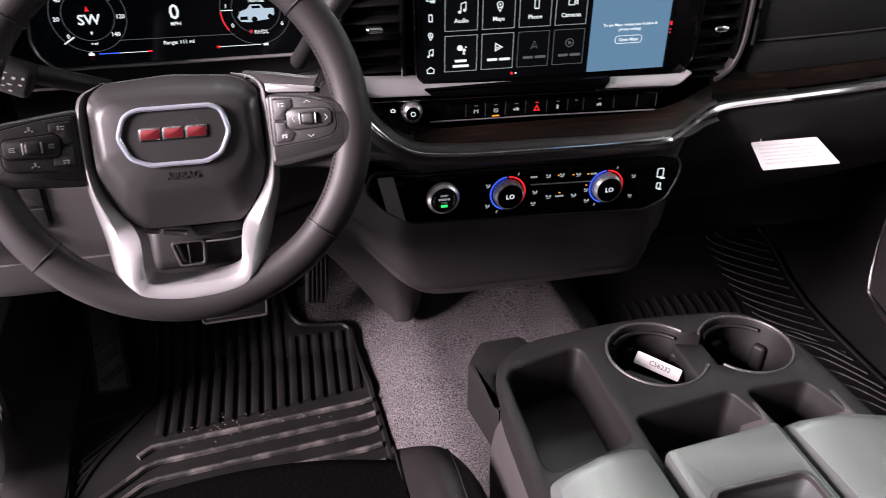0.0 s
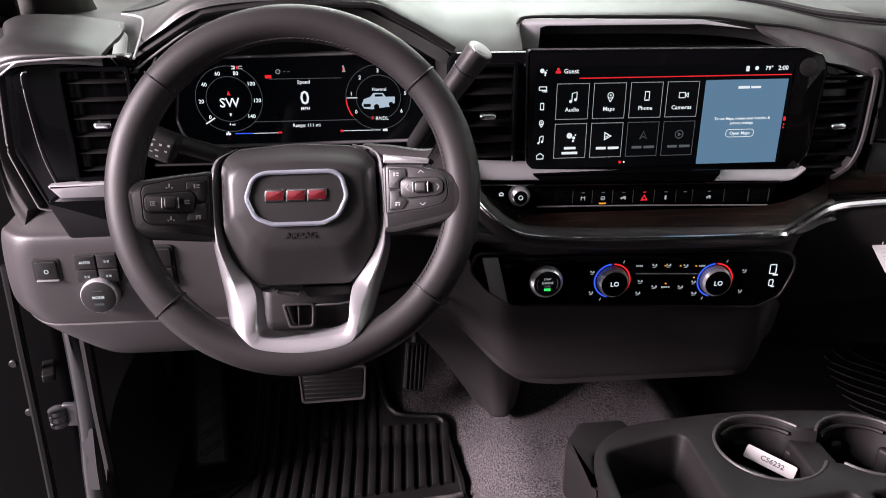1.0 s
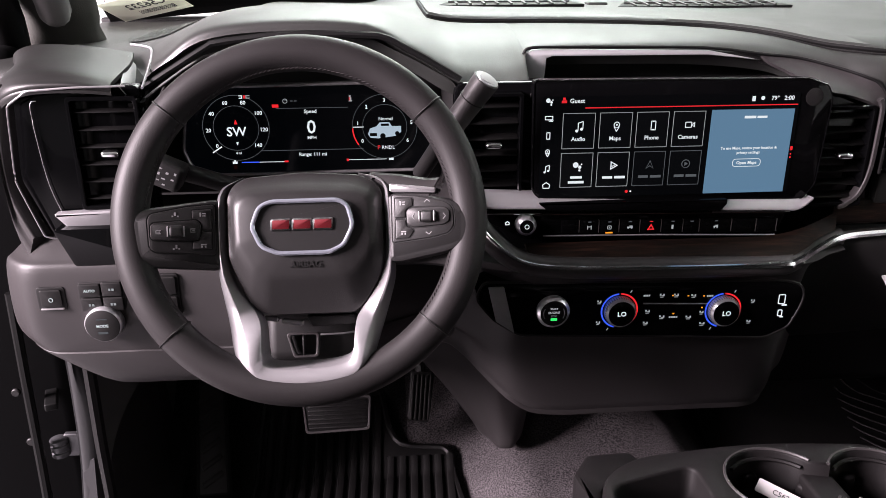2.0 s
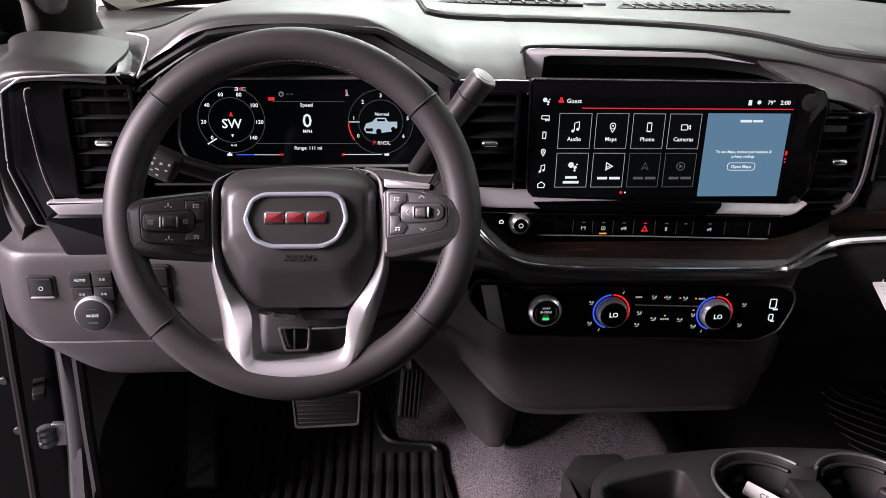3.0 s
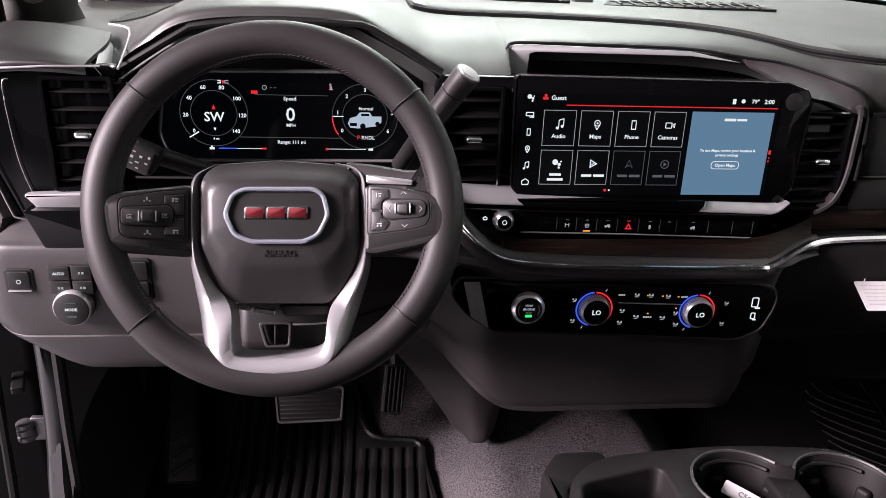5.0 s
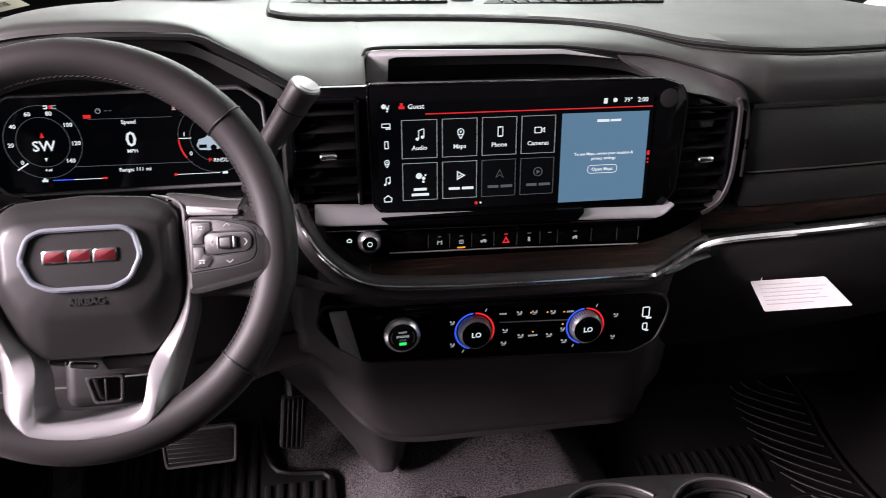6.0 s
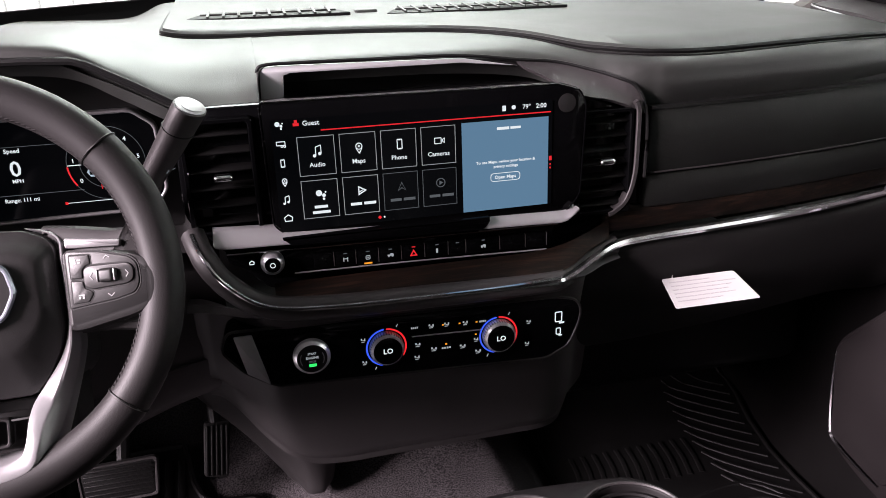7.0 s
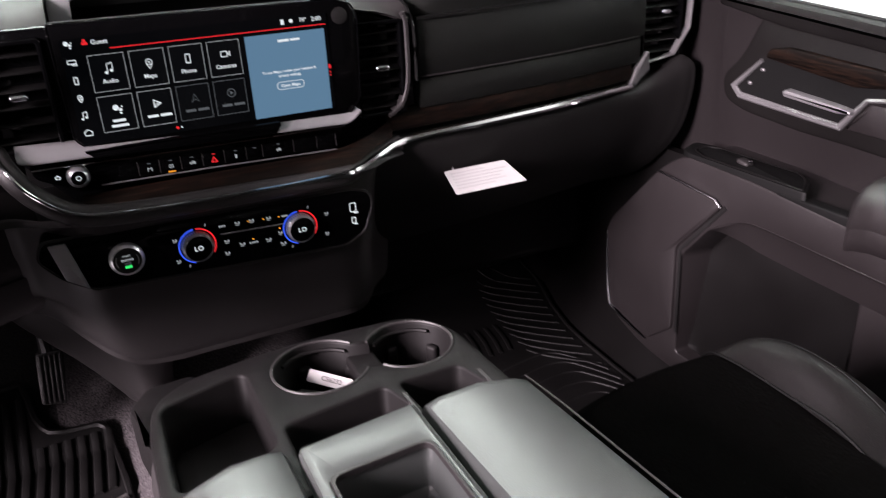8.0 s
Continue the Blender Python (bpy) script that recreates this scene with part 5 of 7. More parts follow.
pick = bmesh.new()
prism([(0.0570, 0.6830), (0.0600, 0.6900), (0.0680, 0.6925), (0.0725, 0.6975), (0.0845, 0.6975), (0.0880, 0.6925), (0.0995, 0.6925), (0.0995, 0.6850), (0.0930, 0.6800), (0.0700, 0.6770), (0.0600, 0.6780)], 0.0006, 0.001, I, bm=pick)
part("truck_picture", pick, glow("pale_glow", (0.45, 0.55, 0.66), 0.9), scr, "pale pick-up drawing")
pick = bmesh.new()
for cx, cz, r in ((0.0760, 0.6800, 0.0036), (0.0945, 0.6830, 0.0030)):
    prism(circle(cx, cz, r, 12), 0.001, 0.0014, I, bm=pick)
bars(ip(0.0640, 0.6820, 0.001), [(0, 0, 0.009, 0.004)], pick)
bars(ip(0.0790, 0.6945, 0.001), [(0, 0, 0.010, 0.003)], pick)
part("truck_detail", pick, SCR_GLOW, scr)
for x0, x1, z in ((-0.1035, -0.0478, 0.6492), (0.0290, 0.0800, 0.6498)):
    part("gauge_line", bars(ip((x0 + x1) / 2, z), [(0, 0, x1 - x0, 0.0007)]), W_GLOW, scr)
part("gauge_fill", bars(ip(-0.094, 0.6494, 0.001), [(0, 0, 0.022, 0.0012)]), B_GLOW, scr)
part("gauge_end", bars(ip(-0.0485, 0.6496, 0.001), [(0, 0, 0.005, 0.0022)]), R_GLOW, scr)
part("gauge_end", bars(ip(0.0300, 0.6498, 0.001), [(0, 0, 0.003, 0.0030)]), R_GLOW, scr)
part("gauge_mark", bars(ip(-0.1135, 0.6492), [(0, 0, 0.006, 0.003), (0, 0.002, 0.002, 0.003)]), W_GLOW, scr)
part("gauge_mark", bars(ip(0.0860, 0.6498), [(0, 0, 0.006, 0.003)]), W_GLOW, scr)
part("warning_mark", bars(ip(-0.0945, 0.7325), [(-0.0050, 0.0015, 0.004, 0.0012), (-0.0050, -0.0015, 0.004, 0.0012), (-0.0035, 0, 0.0014, 0.0040)]), W_GLOW, scr)
part("warning_mark", bars(ip(-0.0945, 0.7325), [(0, 0, 0.0026, 0.0040)]), R_GLOW, scr)
part("warning_mark", bars(ip(-0.0945, 0.7325), [(0.0040, 0.0015, 0.005, 0.0010), (0.0040, -0.0015, 0.005, 0.0010), (0.0022, 0, 0.0010, 0.0040)]), MID_GLOW, scr)
part("warning_mark", bars(ip(-0.0575, 0.7205), [(0, 0, 0.008, 0.004)]), R_GLOW, scr)
part("warning_mark", bars(ip(0.0360, 0.7290), [(0, 0.0025, 0.0022, 0.0022), (0.0006, -0.0010, 0.0024, 0.0040), (0.0006, -0.0036, 0.0044, 0.0012)]), MID_GLOW, scr)
part("warning_mark", bars(ip(0.0353, 0.7282, 0.0008), [(0, 0, 0.0010, 0.0044)]), R_GLOW, scr)
part("cruise_mark", outline(circle(-0.0450, 0.7265, 0.0030, 14), 0.0007, ip(0, 0), 0.0003), MID_GLOW, scr)
part("cruise_mark", bars(ip(-0.0450, 0.7265), [(0.0006, 0.0006, 0.0026, 0.0007), (0.008, 0, 0.003, 0.001), (0.013, 0, 0.003, 0.001)]), G_GLOW, scr)
part("thin_line", bars(ip(-0.012, 0.7175), [(0, 0, 0.09, 0.0005)]), G_GLOW, scr)
part("thin_line", bars(ip(-0.0142, 0.6640), [(0, 0, 0.13, 0.0006)]), G_GLOW, scr)


# ---- steering wheel ----
TILT = radians(20.4)
WM = Matrix(((1, 0, 0, -0.0023), (0, math.sin(TILT), -math.cos(TILT), -0.0126), (0, math.cos(TILT), math.sin(TILT), 0.6588), (0, 0, 0, 1)))
wheel = thing("steering_wheel", WM.translation, "black leather steering wheel with satin silver lower spokes and red-badged hub", "steering wheel")
wp = lambda x, y, z=0.0: WM @ Vector((x, y - 0.0042, z))
WL = WM @ Matrix.Translation((0, -0.0042, 0))
RC = Vector((0, 0.0042))
bm = bmesh.new()
rows = []
for k in range(120):
    a = 2 * math.pi * k / 120
    u = Vector((math.cos(a), math.sin(a), 0))
    rows.append([WL @ (Vector((*RC, 0)) + u * (0.1590 + 0.0172 * math.cos(t)) + Vector((0, 0, 0.0155 * math.sin(t)))) for t in [2 * math.pi * i / 18 for i in range(18)]])
rows.append(rows[0])
bridge(bm, rows)
bmesh.ops.remove_doubles(bm, verts=bm.verts[:], dist=1e-6)
rim = part("rim", bm, RIM_HIDE, wheel, "black stitched leather rim")
for a in (40.5, 139.5, 220.5, 320):
    u = Vector((math.cos(radians(a)), math.sin(radians(a)), 0))
    part("rim_seam", tube([WL @ (Vector((*RC, 0)) + u * (0.1590 + 0.0176 * math.cos(t)) + Vector((0, 0, 0.0159 * math.sin(t)))) for t in [2 * math.pi * i / 20 for i in range(20)]], 0.0009, 5, True, up=(0.3, 0.5, 0.8)), PLASTIC_D, rim)
bm = bmesh.new()
for k in range(150):
    a = radians(-38 + 256 * k / 150)
    u, v = Vector((math.cos(a), math.sin(a), 0)), Vector((-math.sin(a), math.cos(a), 0))
    p = Vector((*RC, 0)) + u * 0.1432 + Vector((0, 0, 0.0068))
    tube([WL @ (p - v * 0.0016 + u * 0.0008), WL @ (p + v * 0.0016 - u * 0.0008)], 0.0005, 4, bm=bm)
part("stitching", bm, THREAD, rim, "grey cross stitching")

MARK = material("printed_mark", (0.17, 0.17, 0.173), 0.5)
SWITCH = material("switch_plate_plastic", (0.0087, 0.0083, 0.0083), 0.42, spec=0.35, grain=0.00008, grain_scale=1500)
PAD_O = rnd([(-0.0728, -0.030), (-0.0738, 0.0287), (-0.0690, 0.0395), (-0.0574, 0.0480), (0.0, 0.0525), (0.0545, 0.0490), (0.0700, 0.0415), (0.0760, 0.0320), (0.0772, -0.0304), (0.0720, -0.0519), (0.0590, -0.0755), (0.0465, -0.0866), (-0.0405, -0.0866), (-0.0555, -0.0740), (-0.0650, -0.0505)], 0.007)


def hub_pad():
    """A flat face that falls away above and below it along soft creases."""
    bm, loops = bmesh.new(), []
    edge = lambda p: -0.012 - 0.16 * max(0.0, p.y - 0.01) - 0.17 * max(0.0, -p.y - 0.03)
    face = lambda p: Vector((p.x * 0.86, p.y * (0.62 if p.y > 0 else 0.57)))
    o1, o2 = inset(PAD_O, 0.0012), inset(PAD_O, 0.0040)
    loops.append([(*p, -0.06) for p in PAD_O])
    loops.append([(*p, edge(p) - 0.004) for p in PAD_O])
    loops.append([(*q, edge(p) - 0.0012) for p, q in zip(PAD_O, o1)])
    loops.append([(*q, edge(p)) for p, q in zip(PAD_O, o2)])
    for k in (0.5, 0.88):
        loops.append([(*q.lerp(face(p), k), edge(p) + (-0.0030 - edge(p)) * k) for p, q in zip(PAD_O, o2)])
    loops.append([(*(face(p) * 0.93), -0.0018) for p in PAD_O])
    loops.append([(*(face(p) * 0.5), -0.0008) for p in PAD_O])
    rows = bridge(bm, [[WL @ Vector(p) for p in lp] for lp in loops])
    bm.faces.new(rows[0][::-1])
    bm.faces.new(rows[-1])
    return bm


part("hub_pad", hub_pad(), WRAP, wheel, "dark grey airbag cover")
part("airbag_word", words("AIRBAG", 0.0085, WL @ Matrix.Translation((0.002, -0.0372, -0.0004)), 0.0004), PLASTIC_D, wheel, "embossed word")
EMB = rnd([(-0.0495, -0.0010), (-0.0420, 0.0190), (-0.030, 0.0248), (0.035, 0.0252), (0.0447, 0.0195), (0.0499, -0.0015), (0.0400, -0.0215), (0.0250, -0.0284), (-0.0235, -0.0284), (-0.0405, -0.0210)], 0.006)
em = part("emblem_frame", ring(EMB, inset(EMB, 0.0042), -0.006, 0.0042, WL, 0.0014), EMBLEM, wheel, "silver emblem ring")
part("emblem_plate", prism(inset(EMB, 0.004), -0.006, 0.0006, WL), PLASTIC_D, em)
for x in (-0.0201, -0.0003, 0.0194):
    ch, rd = bmesh.new(), bmesh.new()
    pts = rnd([(x - 0.0096, -0.0050), (x + 0.0082, -0.0050), (x + 0.0097, -0.0030), (x + 0.0097, 0.0066), (x - 0.0082, 0.0066), (x - 0.0096, 0.0046)], 0.0012, 3)
    prism(pts, 0.0006, 0.0020, WL, 0.0004, bm=ch)
    prism(inset(pts, 0.0016), 0.0016, 0.0023, WL, 0.0002, bm=rd)
    bl = part("emblem_block", ch, CHROME, em, "chrome-edged block")
    part("block_face", rd, RED, bl, "red face")
part("airbag_symbol", bars(WL @ Matrix.Translation((0.0, -0.0130, -0.0008)), [(-0.002, 0, 0.002, 0.005), (0.002, 0.001, 0.003, 0.002)]), PLASTIC, wheel)

EAR_L = rnd([(-0.0785, 0.0277), (-0.1099, 0.0236), (-0.1488, 0.0182), (-0.1574, 0.0125), (-0.1592, 0.0048), (-0.1567, -0.0233), (-0.1520, -0.0315), (-0.1396, -0.0367), (-0.0785, -0.0414)], 0.007)
EAR_R = rnd([(0.0802, 0.0287), (0.1151, 0.0257), (0.1429, 0.0216), (0.1546, 0.0159), (0.1615, 0.0049), (0.1625, -0.0084), (0.1587, -0.0219), (0.1513, -0.0262), (0.1372, -0.0306), (0.0922, -0.0391), (0.0802, -0.0380)], 0.007)
EAR = {s: WL @ Matrix.Translation((s * 0.078, 0, -0.0125)) @ pose(0, 0, 0, 0, -19 * s) @ Matrix.Translation((-s * 0.078, 0, 0)) for s in (-1, 1)}
ARM = WL @ Matrix.Translation((0.078, 0, -0.016)) @ pose(0, 0, 0, 0, -14) @ Matrix.Translation((-0.078, 0, 0))
WING = rnd([(0.058, 0.0528), (0.0907, 0.0489), (0.1188, 0.0434), (0.1310, 0.0435), (0.1378, 0.0475), (0.1400, 0.0530), (0.1385, 0.0680), (0.150, 0.071), (0.164, 0.035), (0.168, -0.010), (0.160, -0.050), (0.148, -0.066), (0.1335, -0.054), (0.1360, -0.044), (0.110, -0.041), (0.078, -0.041)], 0.006)
part("side_spoke", prism(WING, -0.034, -0.006, ARM, 0.008), RIM_HIDE, wheel, "black leather side spoke")
part("side_spoke", prism(rnd([(-0.078, 0.020), (-0.150, 0.012), (-0.168, 0.0), (-0.160, -0.030), (-0.078, -0.034)], 0.006), -0.034, -0.010, EAR[-1], 0.006), PLASTIC_D, wheel, "black side spoke")
part("spoke_strip", prism(rnd([(0.0825, 0.0390), (0.1138, 0.0350), (0.1290, 0.0330), (0.1280, 0.0278), (0.1026, 0.0292), (0.0825, 0.0300)], 0.0015), -0.010, -0.0020, ARM, 0.0015), SATIN_D, wheel, "satin silver strip above the switches")
BL = rnd([(-0.0840, 0.0221), (-0.1099, 0.0197), (-0.1417, 0.0133), (-0.1443, 0.0085), (-0.1429, -0.0181), (-0.1370, -0.0220), (-0.1101, -0.0236), (-0.0840, -0.0262)], 0.004)
BR = rnd([(0.0866, 0.0272), (0.1153, 0.0244), (0.1403, 0.0180), (0.1467, 0.0125), (0.1477, -0.0033), (0.1429, -0.0112), (0.1263, -0.0151), (0.0925, -0.0188), (0.0866, -0.0197)], 0.004)
ROCK = {-1: [(-0.1420, 0.0024), (-0.1393, 0.0052), (-0.1010, 0.0073), (-0.0969, 0.0031), (-0.0985, -0.0101), (-0.1021, -0.0118), (-0.1384, -0.0110), (-0.1420, -0.0083)],
        1: [(0.1015, 0.0111), (0.1068, 0.0139), (0.1403, 0.0133), (0.1444, 0.0093), (0.1438, -0.0003), (0.1386, -0.0035), (0.1084, -0.0053), (0.1019, -0.0024)]}
PUSH_KEYS = {-1: ([(-0.1049, 0.0165), (-0.0875, 0.0177), (-0.0875, -0.0014), (-0.0957, -0.0014), (-0.0970, 0.0058), (-0.1005, 0.0085), (-0.1049, 0.0087)], [(-0.0960, -0.0044), (-0.0875, -0.0037), (-0.0875, -0.0200), (-0.1051, -0.0201), (-0.1044, -0.0131), (-0.0995, -0.0123)]),
        1: ([(0.0902, 0.0235), (0.1075, 0.0228), (0.1080, 0.0154), (0.1042, 0.0143), (0.1006, 0.0112), (0.1003, 0.0044), (0.0902, 0.0044)], [(0.0902, 0.0028), (0.1004, 0.0020), (0.1010, -0.0037), (0.1067, -0.0064), (0.1083, -0.0087), (0.1038, -0.0151), (0.0902, -0.0159)])}
SPOTS = {-1: ((-0.0955, 0.0125), (-0.0951, -0.0165), (-0.1199, 0.0126), (-0.1195, -0.0177), (-0.1350, -0.0032), (-0.1046, -0.0023)),
         1: ((0.0977, 0.0183), (0.0983, -0.0099), (0.1220, 0.0191), (0.1230, -0.0104), (0.1092, 0.0051), (0.1385, 0.0046))}
for s, ear, pts in ((-1, EAR_L, BL), (1, EAR_R, BR)):
    WB = EAR[s] @ L1(0.0020)
    sp = part("switch_pod", prism(ear, -0.020, 0.0020, EAR[s], 0.006), SWITCH, wheel, "moulded switch pod")
    part("plate_gap", ring(inset(pts, -0.0013), pts, -0.002, 0.0004, WB), BLACK, sp)
    pl = part("button_plate", prism(pts, -0.002, 0.0014, WB, 0.0009), SWITCH, wheel, "moulded switch plate")
    rk = rnd(ROCK[s], 0.003)
    part("rocker_gap", ring(inset(rk, -0.0012), rk, 0.0010, 0.0017, WB), BLACK, pl)
    part("rocker", prism(rk, 0.001, 0.0034, WB, 0.0011), SWITCH, pl)
    cx, cz = (-0.1199, -0.0029) if s < 0 else (0.1228, 0.0049)
    part("thumb_wheel", rbox(0.0132, 0.0112, 0.0074, 0.0030, WB @ Matrix.Translation((cx, cz, 0.0046)), 3), SWITCH, pl, "thumb roller")
    for e in (-1, 1):
        part("roller_end", rbox(0.0012, 0.0098, 0.0066, 0.0005, WB @ Matrix.Translation((cx + e * 0.0072, cz, 0.0044)), 1), SATIN_D, pl, "silver roller end")
    for kb in PUSH_KEYS[s]:
        kb = rnd(kb, 0.0014)
        part("button_gap", ring(inset(kb, -0.0010), kb, 0.0010, 0.0017, WB), BLACK, pl)
        part("corner_button", prism(kb, 0.001, 0.0026, WB, 0.0009), SWITCH, pl)
    for (x, z), rows, up in zip(SPOTS[s], ([(-0.0020, 0, 0.0014, 0.0040), (0.0012, 0.0010, 0.0034, 0.0010), (0.0012, -0.0012, 0.0026, 0.0010)], [(0, 0.0008, 0.0052, 0.0010), (-0.0016, -0.0012, 0.0014, 0.0020), (0.0016, -0.0012, 0.0014, 0.0020)]) + ((([(0, 0.0006, 0.0016, 0.0034), (-0.0024, -0.0014, 0.0014, 0.0014), (0.0024, -0.0014, 0.0014, 0.0014)],) * 2 + ([(0, 0.0015, 0.0044, 0.0009), (0, -0.0015, 0.0044, 0.0009), (-0.0020, 0, 0.0009, 0.0030), (0.0004, 0, 0.0022, 0.0009)],) * 2) if s < 0 else (None,) * 4), (0.0027, 0.0027, 0.0016, 0.0016, 0.0036, 0.0036)):
        if rows:
            part("plate_mark", bars(WB @ Matrix.Translation((x, z, up)), rows), MARK, pl)
        else:
            v = (Vector((x, z)) - Vector((cx, cz))).normalized()
            w = Vector((-v.y, v.x))
            c = Vector((x, z))
            part("plate_mark", prism([c + v * 0.0014, c - v * 0.0008 - w * 0.0026, c - v * 0.0002 - w * 0.0030, c + v * 0.0022, c - v * 0.0002 + w * 0.0030, c - v * 0.0008 + w * 0.0026], up, up + 0.0003, WB), MARK, pl)

U = [(-0.0585, 0.0488), (-0.0768, 0.0408), (-0.0824, 0.0315), (-0.0836, 0.0120), (-0.0838, -0.0120), (-0.0834, -0.0372), (-0.0814, -0.0557), (-0.0690, -0.114), (-0.0575, -0.1400), (-0.0420, -0.1500), (0.0012, -0.1565), (0.0435, -0.1500), (0.0585, -0.1377), (0.0705, -0.1083), (0.0859, -0.0574), (0.0872, -0.0331), (0.0868, -0.0120), (0.0858, 0.0150), (0.0832, 0.0385), (0.0738, 0.0472), (0.0540, 0.0510)]
V = [(-0.0572, 0.0478), (-0.0692, 0.0387), (-0.0735, 0.0300), (-0.0750, 0.0120), (-0.0748, -0.0120), (-0.0728, -0.0372), (-0.0645, -0.0600), (-0.0430, -0.0905), (-0.0395, -0.1198), (-0.0335, -0.1315), (0.0, -0.1335), (0.0340, -0.1300), (0.0440, -0.1200), (0.0480, -0.0905), (0.0685, -0.0600), (0.0770, -0.0372), (0.0784, -0.0120), (0.0778, 0.0150), (0.0755, 0.0335), (0.0695, 0.0422), (0.0528, 0.0500)]
us, vs = spline([(*p, 0) for p in U], 130), spline([(*p, 0) for p in V], 130)
bm = bmesh.new()
rows = []
for a, b in zip(us, vs):
    d = 0.024 * smoothstep(-0.085, -0.140, a.y) if a.y < -0.085 else 0.0
    d -= 0.012 * smoothstep(0.020, 0.050, a.y)
    k = smoothstep(-0.110, -0.145, a.y) if a.y < -0.110 else 0.0
    e = 0.0085 - 0.006 * k
    prof = [(a, -0.040), (a, -0.020 + d), (a.lerp(b, 0.05), -0.0175 + d), (a.lerp(b, 0.40), -0.0100 + d), (a.lerp(b, 0.50), -0.0098 + d), (a.lerp(b, 0.90), -0.0098 - e + d), (a.lerp(b, 0.97), -0.0118 - e + d), (b, -0.040)]
    rows.append([WL @ Vector((p.x, p.y, z)) for p, z in prof])
bridge(bm, rows, close=False)
bm.faces.new([bm.verts.new(p) for p in rows[0]]), bm.faces.new([bm.verts.new(p) for p in rows[-1]])
part("lower_spoke", bm, SATIN, wheel, "satin brushed silver lower spoke")
# steering column, its trim and lever, stalks
col = thing("steering_column", wp(0, 0, -0.15), "black plastic steering column shroud with tilt lever", "steering column")
part("shroud", rbox(0.13, 0.12, 0.17, 0.03, WL @ Matrix.Translation((0, -0.035, -0.135)), 3), PLASTIC_D, col)
part("lower_cover", rbox(0.110, 0.07, 0.08, 0.012, WL @ Matrix.Translation((0.002, -0.108, -0.14))), PLASTIC_D, col)
part("tilt_lever", ring(rnd([(-0.0225, -0.1376), (0.0035, -0.1376), (0.0050, -0.1110), (-0.0300, -0.1110)], 0.004), rnd([(-0.0200, -0.1350), (0.0010, -0.1350), (0.0020, -0.1135), (-0.0265, -0.1135)], 0.0035), -0.098, -0.088, WL, 0.0008), PLASTIC, col, "grey tilt lever loop")
part("lever_web", rbox(0.0022, 0.022, 0.006, 0.0008, WL @ Matrix.Translation((-0.0125, -0.1245, -0.094)), 1), PLASTIC_D, col)
part("cover_seam", tube([WL @ Vector((0.0060, -0.1135, -0.089)), WL @ Vector((0.030, -0.1128, -0.086)), WL @ Vector((0.050, -0.1105, -0.084))], 0.0011, 6), SATIN_D, col, "bright cover seam")
for x0, x1, y0 in ((-0.046, -0.0315, -0.0915), (-0.0285, -0.0070, -0.0955)):
    part("silver_clip", rbox(x1 - x0, 0.0050, 0.010, 0.0015, WL @ Matrix.Translation(((x0 + x1) / 2, y0, -0.050)) @ pose(0, 0, 0, 0, 0, -8)), SATIN_D, col, "small silver clip")
part("hub_skirt", prism(rnd([(-0.004, -0.090), (0.046, -0.090), (0.046, -0.099), (0.002, -0.1010)], 0.002), -0.07, -0.048, WL, 0.001), PLASTIC_D, col)

sh = thing("shift_lever", (0.165, 0.12, 0.73), "dark grey column shift lever with silver cap", "lever")
axis_a, axis_b = Vector((0.140, 0.128, 0.700)), Vector((0.1880, 0.108, 0.7710))
dirv = (axis_b - axis_a).normalized()
ML = Matrix.Translation((axis_a + axis_b) / 2) @ dirv.to_track_quat("Z", "Y").to_matrix().to_4x4()
half = (axis_b - axis_a).length / 2
oval = lambda r, z: [ML @ Vector((r * 1.36 * math.cos(2 * math.pi * k / 28), r * 0.92 * math.sin(2 * math.pi * k / 28), z)) for k in range(28)]
bm = bmesh.new()
rows = bridge(bm, [oval(r, z) for r, z in ((0.0118, -half), (0.0135, -half * 0.4), (0.0152, half * 0.5), (0.0160, half - 0.002), (0.0156, half), (0.0140, half + 0.0006))])
bm.faces.new(rows[0][::-1]), bm.faces.new(rows[-1])
part("lever", bm, PLASTIC, sh)
bm = bmesh.new()
rows = bridge(bm, [oval(0.0142, half), oval(0.0142, half + 0.0012), oval(0.0128, half + 0.0018)])
bm.faces.new(rows[0][::-1]), bm.faces.new(rows[-1])
cap = part("cap", bm, SATIN_D, sh, "silver oval end cap")
bm = bmesh.new()
rows = bridge(bm, [oval(0.0105, half + 0.0014), oval(0.0105, half + 0.0023), oval(0.0096, half + 0.0025)])
bm.faces.new(rows[0][::-1]), bm.faces.new(rows[-1])
part("cap_face", bm, SATIN, cap)
part("lever_seam", tube([ML @ Vector((0.0152 * 1.37 * math.cos(2 * math.pi * k / 24), 0.0152 * 0.93 * math.sin(2 * math.pi * k / 24), half * 0.42)) for k in range(24)], 0.0006, 5, True), BLACK, sh)
part("button", bars(ML @ Matrix.Translation((0, -0.0122, -0.022)) @ pose(0, 0, 0, 90), [(-0.006, 0, 0.005, 0.0012), (-0.006, 0, 0.0012, 0.005), (0.006, 0, 0.005, 0.0012)]), G_GLOW, sh)
part("stem", tube([axis_a + dirv * 0.01, axis_a + Vector((-0.02, 0.06, -0.05))], 0.010, 10), PLASTIC_D, sh)

